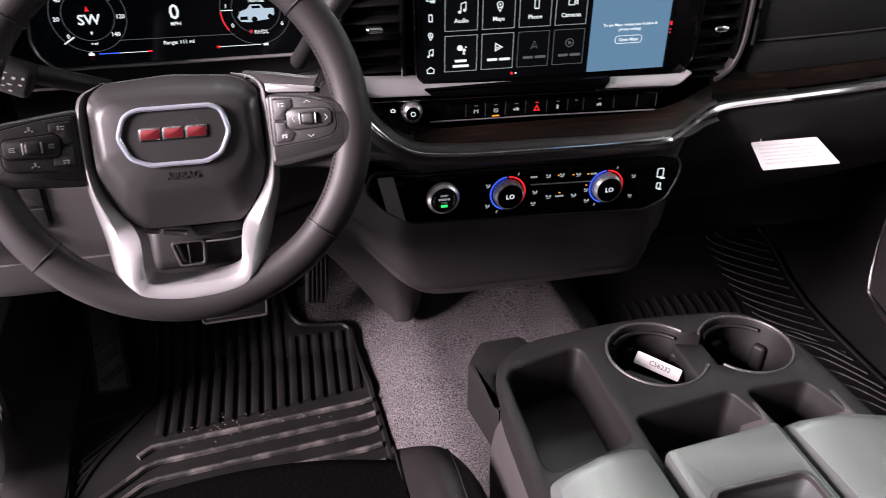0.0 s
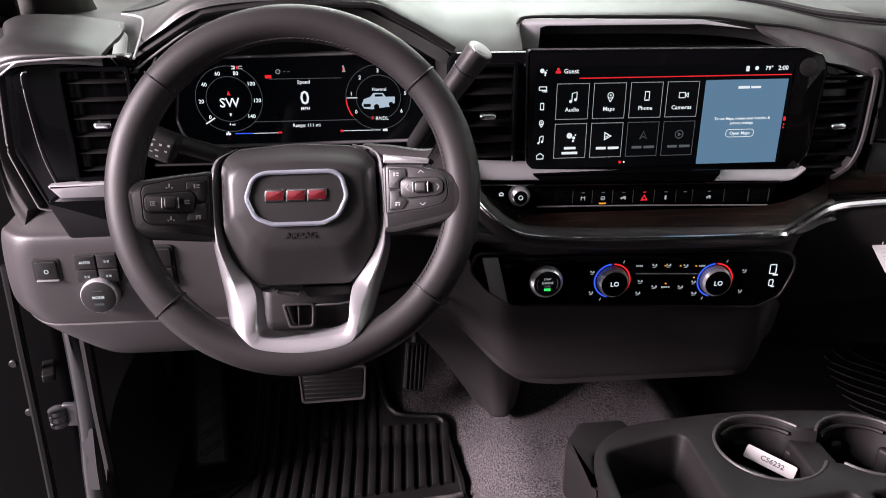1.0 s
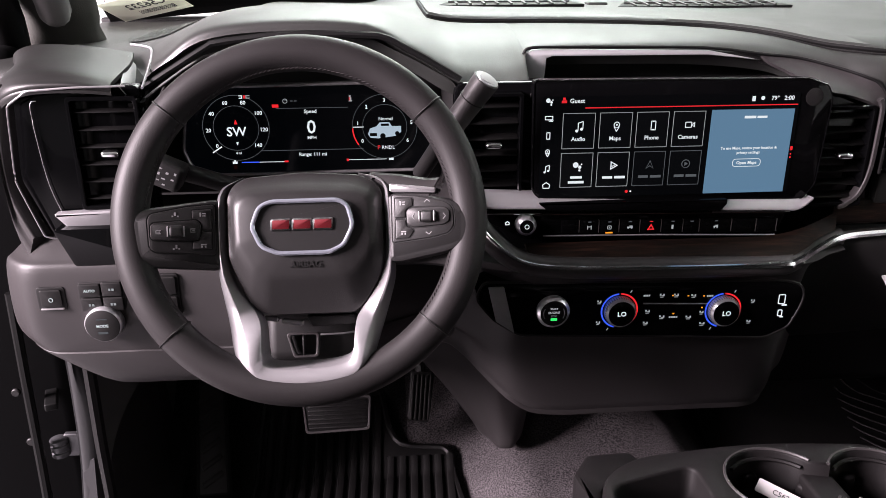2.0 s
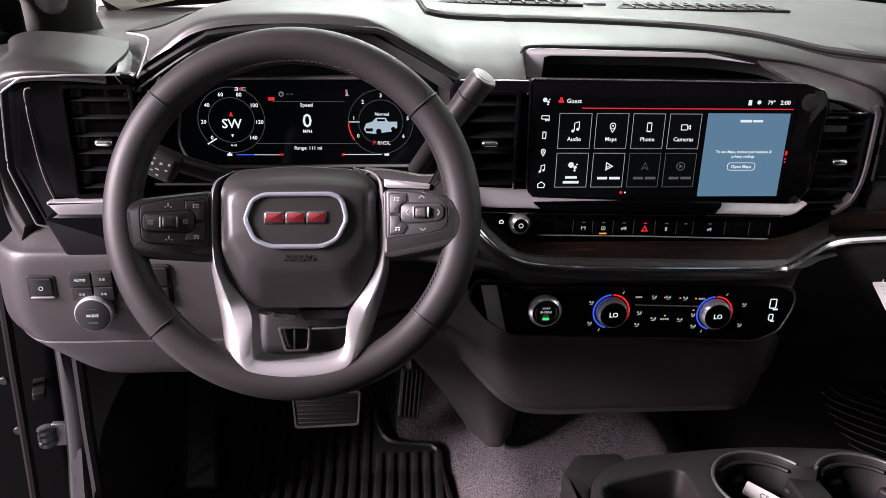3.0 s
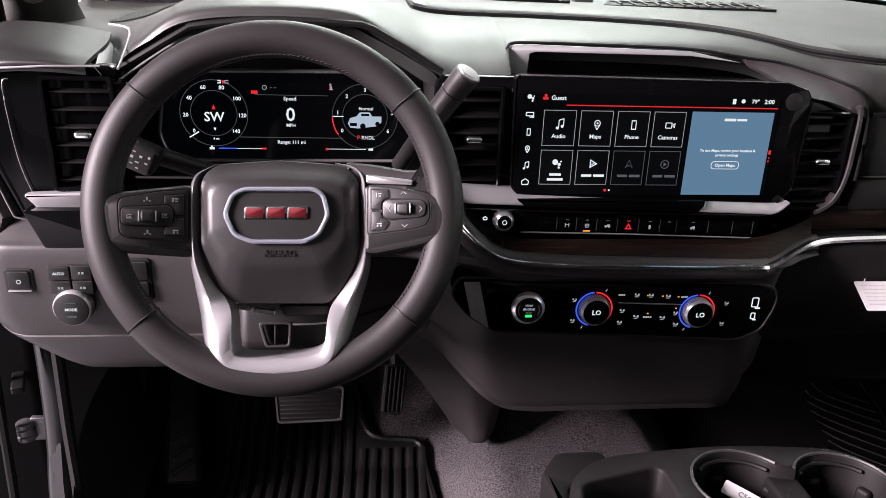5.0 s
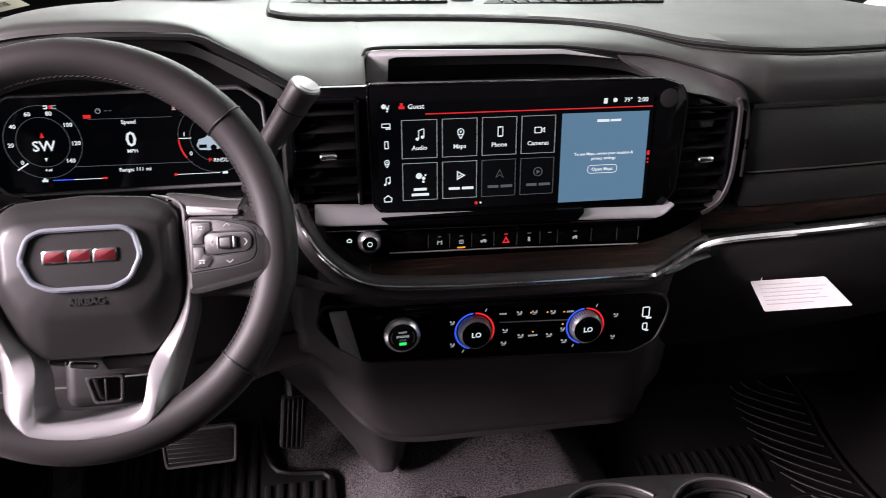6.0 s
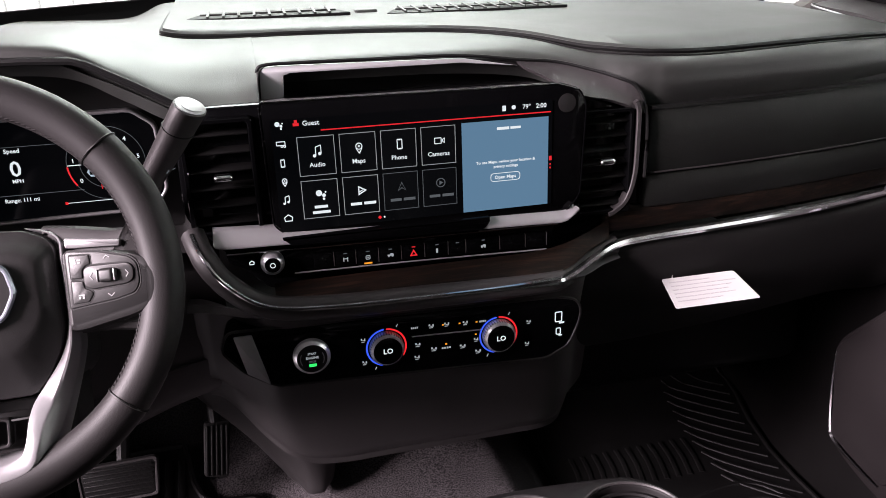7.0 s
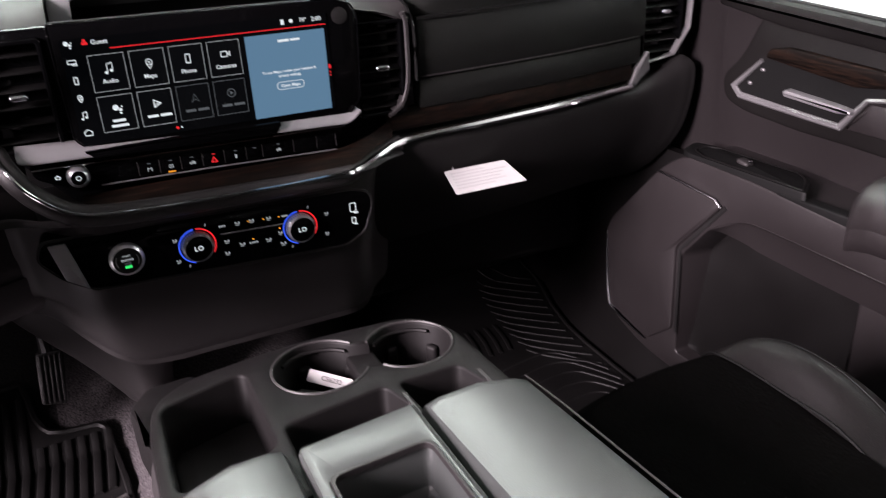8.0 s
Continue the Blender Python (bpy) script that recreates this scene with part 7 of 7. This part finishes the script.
a, b, c, d = Vector((-0.268, 0.425, 0.012)), Vector((-0.211, 0.428, 0.012)), Vector((-0.235, 0.62, 0.165)), Vector((-0.285, 0.62, 0.165))
uu, ww = (b - a).normalized(), (d - a).normalized()
nw = uu.cross(ww).normalized()
ww = nw.cross(uu)
FM = Matrix(((uu.x, ww.x, nw.x, a.x), (uu.y, ww.y, nw.y, a.y), (uu.z, ww.z, nw.z, a.z), (0, 0, 0, 1)))
fo = rnd([(0, 0), (0.058, 0), (0.036, 0.245), (-0.014, 0.245)], 0.008)
part("pad", prism(fo, -0.02, 0.004, FM, 0.002), PLASTIC, fr)
part("edge", ring(fo, inset(fo, 0.005), 0, 0.007, FM, 0.001), RUBBER, fr)
for i in range(7):
    part("rib", rbox(0.040, 0.010, 0.004, 0.0018, FM @ Matrix.Translation((0.027 - 0.0035 * i, 0.030 + i * 0.031, 0.005)) @ pose(0, 0, 0, 0, 0, 35), 1), PLASTIC, fr)


# ---- seats ----
SEAT = material("seat_leather", (0.0068, 0.0059, 0.0059), 0.46, spec=0.13, cells=0.0001, cell_scale=600)

INSERT = material("seat_insert", (0.0016, 0.0014, 0.0014), 0.95, cells=0.0004, cell_scale=230, spec=0.01)


def seat(x0, x1, yf, zt, bow, label, inner=True):
    s = thing("front_seat", ((x0 + x1) / 2, yf - 0.25, 0.05), label, "seat", "front seats")
    bw = 0.075
    xa = x0 + bw if inner else x0

    rows = []
    for dy, dz in ((0.006, -0.20), (0.010, -0.07), (0.004, -0.030), (-0.012, -0.010), (-0.040, 0.0), (-0.12, 0.002), (-0.25, -0.012), (-0.50, -0.05)):
        rows.append([(x, yf + dy - min(0.06, 1.3 * (x - bow) ** 2), zt + dz - 0.006 * math.cos((x - (x0 + x1) / 2) * 9)) for x in [xa + (x1 - bw - xa) * k / 6 for k in range(7)]])
    part("cushion", sheet(rows, 50, 24, (0, -0.01, -0.03)), INSERT, s, "black perforated insert")
    for sx, e in ((1, x1), (-1, x0)) if inner else ((1, x1),):
        rows = []
        for dy, dz in ((-0.03, -0.22), (-0.025, -0.07), (-0.045, -0.012), (-0.085, 0.018), (-0.16, 0.022), (-0.24, -0.006), (-0.36, -0.065), (-0.52, -0.14)):
            rows.append([(e - sx * bw, yf + dy + 0.030, zt + min(dz, 0.0) - 0.004), (e - sx * bw * 0.72, yf + dy + 0.020, zt + dz + 0.004), (e - sx * bw * 0.4, yf + dy + 0.008, zt + dz + 0.006), (e - sx * 0.006, yf + dy - 0.014, zt + dz - 0.018), (e, yf + dy - 0.02, zt + dz - 0.07), (e - sx * 0.01, yf + dy - 0.02, zt - 0.24)])
        bo = part("bolster", sheet(rows, 36, 20, (0, 0, -0.004)), SEAT, s, "black leather bolster")
        part("bolster_seam", tube(spline([Vector(r[2]) + Vector((0, 0, 0.0005)) for r in rows], 30), 0.0009, 5), BLACK, bo)
        part("seam", tube(spline([Vector(r[0]) + Vector((0, 0, 0.003)) for r in rows], 30), 0.0016, 5), BLACK, s)
    # backrest stays out of view; added to block the side lamp behind
    part("backrest", rbox(x1 - x0 - 0.04, 0.13, 0.66, 0.05, Matrix.Translation(((x0 + x1) / 2, yf - 0.69, zt + 0.33)) @ pose(0, 0, 0, 10), 3), SEAT, s, "unseen black leather backrest")
    part("base", box_at(x0 + 0.03, x1 - 0.03, yf - 0.5, yf - 0.03, 0.03, zt - 0.10, 0.02), PLASTIC_D, s)
    return s


seat(-0.29, 0.238, -0.137, 0.382, 0.025, "black leather driver's seat with piped side bolsters")
seat(0.59, 0.94, -0.215, 0.372, 0.80, "black leather passenger's seat with a piped outer bolster", False)

# ---- passenger's door ----
DOOR_CARD = material("door_card_plastic", (0.0145, 0.0122, 0.0127), 0.42, spec=0.45, grain=0.00012, grain_scale=1500)
SILL_TRIM = material("sill_trim_plastic", (0.0042, 0.0038, 0.0038), 0.34, spec=0.35, grain=0.0001, grain_scale=1500)
DOOR_TOP = material("door_upper_vinyl", (0.0058, 0.0051, 0.0050), 0.5, spec=0.2, cells=0.00006, cell_scale=900)
door = tagged(thing("door_1", (1.27, -0.2, 0.05), "closed passenger door with grey card, wood strip and silver handle", "door"), kind="structure")
S = SIDE(1.255)
part("upper_card", prism(rnd([(-0.178, 0.40), (-0.178, 0.700), (-0.09, 0.698), (0.115, 0.680), (0.95, 0.61), (0.95, 0.40)], 0.012), -0.04, 0, S, 0.010), DOOR_CARD, door, "grey grained plastic upper card")
part("card_front", sheet([[(1.258, 0.168, z), (1.262, 0.178, z), (1.272, 0.21, z), (1.280, 0.26, z), (1.286, 0.34, z), (1.287, 0.44, z)] for z in (0.40, 0.50, 0.60, 0.70)], 8, 20, (0.003, 0, 0)), DOOR_CARD, door, "front end of the card, turned outwards")
part("sill_rail", prism(rnd([(-0.185, 0.7075), (-0.09, 0.704), (0.115, 0.686), (0.95, 0.615), (0.95, 0.578), (0.123, 0.647), (-0.05, 0.664), (-0.16, 0.684), (-0.185, 0.688)], 0.006), -0.03, 0.010, S, 0.010), DOOR_TOP, door, "dark grained sill rail below the window")
part("sail_panel", prism(rnd([(-0.58, 0.69), (-0.15, 0.70), (-0.32, 0.84), (-0.58, 0.98)], 0.012), -0.03, 0, SIDE(1.262), 0.004), BLACK, door, "black corner panel ahead of the window")
LOW = rnd([(-0.308, 0.09), (-0.326, 0.275), (-0.198, 0.412), (-0.169, 0.437), (-0.130, 0.461), (0.015, 0.457), (0.185, 0.442), (0.26, 0.435), (0.95, 0.43), (0.95, 0.05), (-0.19, 0.05)], [0.04, 0.03, 0.02, 0.02, 0.02, 0.01, 0.02, 0.02, 0, 0, 0.06])
POCKET = rnd([(-0.112, 0.09), (-0.116, 0.284), (-0.062, 0.348), (0.006, 0.384), (0.035, 0.390), (0.173, 0.386), (0.80, 0.362), (0.80, 0.09)], 0.010)
part("pull_cup", prism(rnd([(0.080, 0.536), (0.116, 0.5800), (0.30, 0.580), (0.30, 0.531)], 0.006), 0, 0.010, S, 0.004), DOOR_CARD, door, "grey padded pull cup")
part("lower_card", holed(LOW, [(POCKET, -0.075)], 0.0, -0.11, SIDE(1.148)), DOOR_CARD, door, "grey plastic lower card with an open map pocket")
part("pocket_lip", sheet([[(1.147, y, z), (1.151, y, z - 0.1 * d), (1.160, y, z - 0.5 * d), (1.170, y, z - d)] for y, z, d in ((0.064, 0.347, 0.004), (0.040, 0.364, 0.020), (0.000, 0.384, 0.042), (-0.030, 0.391, 0.053), (-0.10, 0.390, 0.056), (-0.173, 0.387, 0.056), (-0.45, 0.377, 0.056), (-0.80, 0.363, 0.056))], 40, 8, (0.004, 0, 0.004)), DOOR_CARD, door, "overhanging lip of the map pocket")
part("pocket_wall", sheet([[(1.185, y, 0.372), (1.183, y, 0.32), (1.182, y, 0.20), (1.185, y, 0.09)] for y in (-0.200, -0.206, -0.30, -0.80)], 20, 10, (0.008, 0, 0)), DOOR_CARD, door, "outer wall of the map pocket")
SPK = rnd([(-0.298, 0.108), (-0.318, 0.268), (-0.186, 0.4195), (-0.0433, 0.4065), (-0.036, 0.3966), (-0.1265, 0.2956), (-0.122, 0.135), (-0.185, 0.083)], 0.010)
part("speaker_cover", prism(SPK, 0, 0.006, SIDE(1.148), 0.004, dome=0.004), DOOR_CARD, door, "smooth grey speaker cover")
part("cover_groove", band([(-0.028, 0.4000), (-0.119, 0.2935), (-0.115, 0.130)], 0.007, 0, 0.0025, SIDE(1.148), 0.001), PLASTIC_D, door, "dark joint beside the speaker cover")
part("cover_edge", tube(spline([SIDE(1.145) @ Vector((*p, 0.002)) for p in ((-0.314, 0.262), (-0.312, 0.20), (-0.302, 0.125), (-0.288, 0.102), (-0.235, 0.088), (-0.188, 0.080))], 40), [0.0012 + 0.0022 * math.sin(math.pi * k / 39) for k in range(40)], 6), CHROME, door, "thin chrome edge")
part("cover_edge", tube([SIDE(1.145) @ Vector((*p, 0.004)) for p in ((-0.178, 0.4215), (-0.046, 0.4095), (-0.034, 0.3995))], 0.0018, 6), CHROME, door, "thin chrome edge")
part("switch_panel", prism(rnd([(1.151, 0.128), (1.164, 0.150), (1.205, 0.166), (1.216, 0.130), (1.216, -0.052), (1.198, -0.080), (1.151, -0.112)], 0.010), 0.42, 0.4665, None, 0.004), BLACK, door, "black switch panel on the armrest")
part("panel_rim", ring(rnd([(1.154, 0.094), (1.170, 0.132), (1.200, 0.136), (1.211, 0.112), (1.211, -0.050), (1.194, -0.075), (1.154, -0.104)], 0.010), rnd([(1.157, 0.092), (1.171, 0.128), (1.198, 0.132), (1.208, 0.110), (1.208, -0.048), (1.192, -0.072), (1.157, -0.100)], 0.010), 0.4650, 0.4682, None, 0.001), SILL_TRIM, door, "thin rim round the switches")
part("panel_channel", box_at(1.1495, 1.172, -0.196, -0.060, 0.42, 0.4540, 0.003), BLACK, door, "dark slot along the armrest")
part("window_switch", rbox(0.016, 0.022, 0.008, 0.003, Matrix.Translation((1.180, 0.030, 0.4690)) @ pose(0, 0, 0, 10)), PLASTIC, door, "small window switch")
part("switch_tip", rbox(0.007, 0.004, 0.003, 0.0012, Matrix.Translation((1.178, 0.018, 0.4740))), CHROME, door, "bright switch tip")
part("arm_pad", sheet([[(1.160, y, 0.418 + dz), (1.140 + o, y, 0.440 + dz), (1.142 + o, y, 0.475 + dz), (1.165, y, 0.500 + dz), (1.20, y, 0.508 + dz), (1.25, y, 0.500 + dz)] for y, dz, o in ((-0.176, -0.030, 0.02), (-0.184, -0.008, 0.006), (-0.205, 0.004, 0.0), (-0.26, 0.010, -0.004), (-0.5, 0.006, -0.004), (-0.9, -0.01, 0))], 30, 14, (0, 0, -0.02)), DOOR_CARD, door, "padded armrest")
HB = [(-0.078, 0.6135), (-0.134, 0.5635), (-0.118, 0.5487), (0.073, 0.5365), (0.113, 0.584), (0.30, 0.590), (0.30, 0.612), (0.130, 0.612), (-0.03, 0.625)]
part("handle_surround", prism(rnd([(-0.092, 0.684), (-0.128, 0.614), (-0.168, 0.574), (-0.158, 0.536), (-0.112, 0.521), (0.0, 0.511), (0.085, 0.509), (0.30, 0.498), (0.95, 0.47), (0.95, 0.600), (0.127, 0.664)], 0.02, 6), -0.006, 0.005, S, 0.0100), DOOR_TOP, door, "dark moulded handle surround")
part("handle_recess", prism(rnd(HB, 0.006), 0, 0.0065, S), BLACK, door, "dark handle recess")
part("wood_strip", prism(rnd([(-0.0665, 0.631), (-0.0315, 0.6385), (0.127, 0.627), (0.30, 0.612), (0.30, 0.586), (0.132, 0.603), (0.0866, 0.598), (-0.072, 0.617)], 0.006), 0, 0.013, S, 0.004), WOOD_SIDE, door, "dark grained wood strip")
FRAME = [(-0.080, 0.6120), (-0.1325, 0.5640), (-0.118, 0.5500), (-0.04, 0.5445), (0.073, 0.5375), (0.110, 0.5830), (0.135, 0.5870), (0.30, 0.584)]
part("handle_frame", band(FRAME, [0.006, 0.009, 0.011, 0.0105, 0.010, 0.006, 0.006, 0.006], 0.002, 0.012, S, 0.003), SATIN_D, door, "satin silver frame")
part("door_handle", prism(rnd([(-0.027, 0.574), (-0.024, 0.5655), (0.070, 0.558), (0.094, 0.5605), (0.096, 0.566), (0.074, 0.5695), (0.064, 0.5705), (-0.020, 0.5775)], 0.003), 0.004, 0.020, S, 0.005), SATIN, door, "satin silver pull")
for x, z in ((-0.078, 0.597), (-0.101, 0.5725)):
    part("lock_button", rbox(0.008, 0.006, 0.006, 0.0025, S @ Matrix.Translation((x, z, 0.006))), SATIN_D, door)
part("window_seal", tube([(1.266, 0.40, 0.716), (1.266, 0.09, 0.704), (1.266, -0.115, 0.687), (1.266, -0.95, 0.616)], 0.003, 8), PLASTIC_D, door, "black window seal")
rw = structure("window_3", pane([(-0.435, -0.68, 0.74), (-0.435, -1.26, 0.74), (-0.40, -1.26, 1.28), (-0.40, -0.68, 1.28)], 0.004), GLASS, "clear rear door glass", "window")
rw.visible_shadow = False
pw = structure("window_2", pane([(1.275, 0.40, 0.70), (1.275, -1.0, 0.60), (1.19, -1.0, 1.25), (1.19, 0.02, 1.25)], 0.004), GLASS, "clear passenger door glass", "window")
pw.visible_shadow = False
structure("trim_sill", sheet([[(1.122 + o, y, -0.005 + h), (1.150 + o, y, 0.03 + h), (1.185 + o * 0.7, y, 0.11 + h), (1.215 + o * 0.5, y, 0.28 + h), (1.24, y, 0.42)] for y, o, h in ((-0.3, -0.006, 0), (0.0, -0.004, 0), (0.15, -0.002, 0), (0.30, 0.004, 0), (0.42, 0.012, 0), (0.52, 0.036, 0), (0.62, 0.070, 0), (0.72, 0.082, 0.02), (0.84, 0.085, 0.08))], 20, 10, (0.02, 0, 0)), SILL_TRIM, "black plastic kick panel and sill by the passenger's door", "trim")
structure("wall_outer", box_at(1.29, 1.31, -1.3, 0.86, -0.1, 0.60, 0.004), PAINT, "painted steel outer side of the cab", "wall")

# ---- driver's door opening ----
structure("trim_kick", box_at(-0.365, -0.350, 0.300, 0.84, -0.03, 0.40, 0.006), KICK, "dark kick panel in the driver's footwell, lightened for bounce light", "trim")
jamb = structure("wall_jamb", sheet([[(xl + 0.002, 0.345, z), (xl, 0.300, z), (xl + 0.004, 0.2885, z), (xl + 0.012, 0.285, z), (xr - 0.010, 0.286, z), (xr - 0.002, 0.290, z), (xr, 0.300, z), (xr, 0.36, z)] for z, xl, xr in ((0.44, -0.384, -0.372), (0.36, -0.3845, -0.362), (0.325, -0.385, -0.357), (0.29, -0.386, -0.3535), (0.235, -0.388, -0.355), (0.18, -0.392, -0.359), (0.115, -0.399, -0.3655), (0.0, -0.405, -0.370), (-0.12, -0.408, -0.372))], 50, 28, (0, 0.012, 0)), PAINT, "grey painted door jamb of the open driver's door", "wall")
part("pale_patch", prism(rnd([(-0.3655, 0.202), (-0.372, 0.198), (-0.375, 0.186), (-0.385, 0.178), (-0.386, 0.160), (-0.380, 0.148), (-0.386, 0.128), (-0.391, 0.090), (-0.3735, 0.088), (-0.3715, 0.130)], 0.003), -0.003, 0.0006, FRONT(0.285)), PATCH_GREY, jamb, "paler grey patch low on the jamb")
structure("trim_seal", tube(spline([(-0.346, 0.280, 0.43), (-0.3485, 0.278, 0.25), (-0.352, 0.274, 0.06), (-0.365, 0.20, -0.02), (-0.365, -0.60, -0.02)], 40), 0.009, 8, up=(1, 0.05, 0.02)), RUBBER, "black rubber door seal", "trim")
SILL_ROWS = ((0.60, ((-0.350, 0.22), (-0.347, 0.12), (-0.335, 0.05), (-0.305, 0.018))), (0.40, ((-0.350, 0.22), (-0.346, 0.11), (-0.332, 0.045), (-0.297, 0.016))), (0.30, ((-0.350, 0.18), (-0.344, 0.08), (-0.325, 0.038), (-0.290, 0.014))),
             (0.22, ((-0.354, 0.060), (-0.335, 0.045), (-0.310, 0.030), (-0.281, 0.013))), (0.05, ((-0.355, 0.035), (-0.335, 0.035), (-0.305, 0.028), (-0.276, 0.012))), (-0.40, ((-0.355, 0.035), (-0.335, 0.035), (-0.305, 0.028), (-0.276, 0.012))))
structure("trim_sill", sheet([[(x, y, z) for x, z in row] for y, row in SILL_ROWS], 40, 14, (0, 0, -0.01)), LOWER, "black plastic sill cover along the driver's footwell", "trim")
structure("trim_doorsill", box_at(-0.43, -0.33, -1.0, 0.27, -0.06, -0.022, 0.01), PLASTIC_D, "black driver's door sill plate", "trim")
od = thing("driver_door", (-0.46, 0.36, 0.0), "open driver's door with black inner edge and dark hinge", "door")
DM = Matrix.Translation((-0.405, 0.40, 0)) @ pose(0, 0, 0, 0, 0, -80)
part("door_shell", rbox(0.10, 1.0, 0.85, 0.03, DM @ Matrix.Translation((0.0, -0.50, 0.36)), 2), material("door_black", (0.003, 0.003, 0.0032), 0.7, spec=0.05), od, "black inner door edge")
HINGE = material("hinge_metal", (0.10, 0.10, 0.105), 0.45, metal=0.7)
part("hinge", lathe([(0.010, 0), (0.013, 0.002), (0.013, 0.008), (0.011, 0.010), (0.013, 0.012), (0.013, 0.020), (0.011, 0.022), (0.013, 0.024), (0.013, 0.030), (0.010, 0.032)], Matrix.Translation((-0.4327, 0.33, 0.1787)), 16), HINGE, od, "dark metal hinge knuckle")
part("hinge_plate", rbox(0.034, 0.010, 0.040, 0.003, Matrix.Translation((-0.410, 0.338, 0.194))), HINGE, od, "dark metal hinge plate")
for x, y, z in ((-0.466, 0.318, 0.215), (-0.458, 0.318, 0.120), (-0.472, 0.318, 0.300)):
    part("bolt", lathe([(0.0065, 0), (0.0065, 0.003), (0.0050, 0.0045)], Matrix.Translation((x, y, z)) @ pose(0, 0, 0, 90), 12), PLASTIC_D, od, "small dark bolt")
part("door_seal", tube(spline([(-0.448, 0.312, 0.46), (-0.452, 0.310, 0.30), (-0.455, 0.308, 0.15), (-0.458, 0.306, 0.03)], 20), 0.007, 8), BLACK, od, "black rubber seal")
part("check_strap", rbox(0.018, 0.050, 0.012, 0.003, Matrix.Translation((-0.425, 0.318, 0.285)) @ pose(0, 0, 0, 0, 0, 20)), BLACK, od, "black door check strap")

# sticker behind the windscreen, read from outside
STICKER = material("sticker_paper", (0.85, 0.87, 0.74), 0.7)
STICKER.node_tree.nodes["Principled BSDF"].inputs["Transmission Weight"].default_value = 0.55
STICKER.node_tree.nodes["Principled BSDF"].inputs["IOR"].default_value = 1.02
stick = thing("windscreen_sticker", (-0.32, 0.72, 0.84), "pale paper stock sticker stuck to the windscreen", "sticker")
su, sv = Vector((0.9134, -0.3592, 0.1913)), Vector((-0.4070, -0.8062, 0.4294))
sn = su.cross(sv)
sm = Matrix(((su.x, sv.x, sn.x, -0.3423), (su.y, sv.y, sn.y, 0.7644), (su.z, sv.z, sn.z, 0.8193), (0, 0, 0, 1)))
part("paper", prism(rect(-0.0767, -0.0375, 0.0767, 0.0375), -0.0006, 0, sm), STICKER, stick)
bm = bmesh.new()
for i in range(26):
    bars(sm @ Matrix.Translation((-0.024 + i * 0.0030, -0.018, 0)), [(0, 0, random.choice((0.0008, 0.0014, 0.0020)), 0.013)], bm)
words("C56232", 0.026, sm @ Matrix.Translation((0.006, 0.005, 0.0002)) @ Matrix.Diagonal((-1, 1, 1, 1)), 0.0002, bm=bm)
part("print", bm, INK, stick, "dark print showing through in reverse")
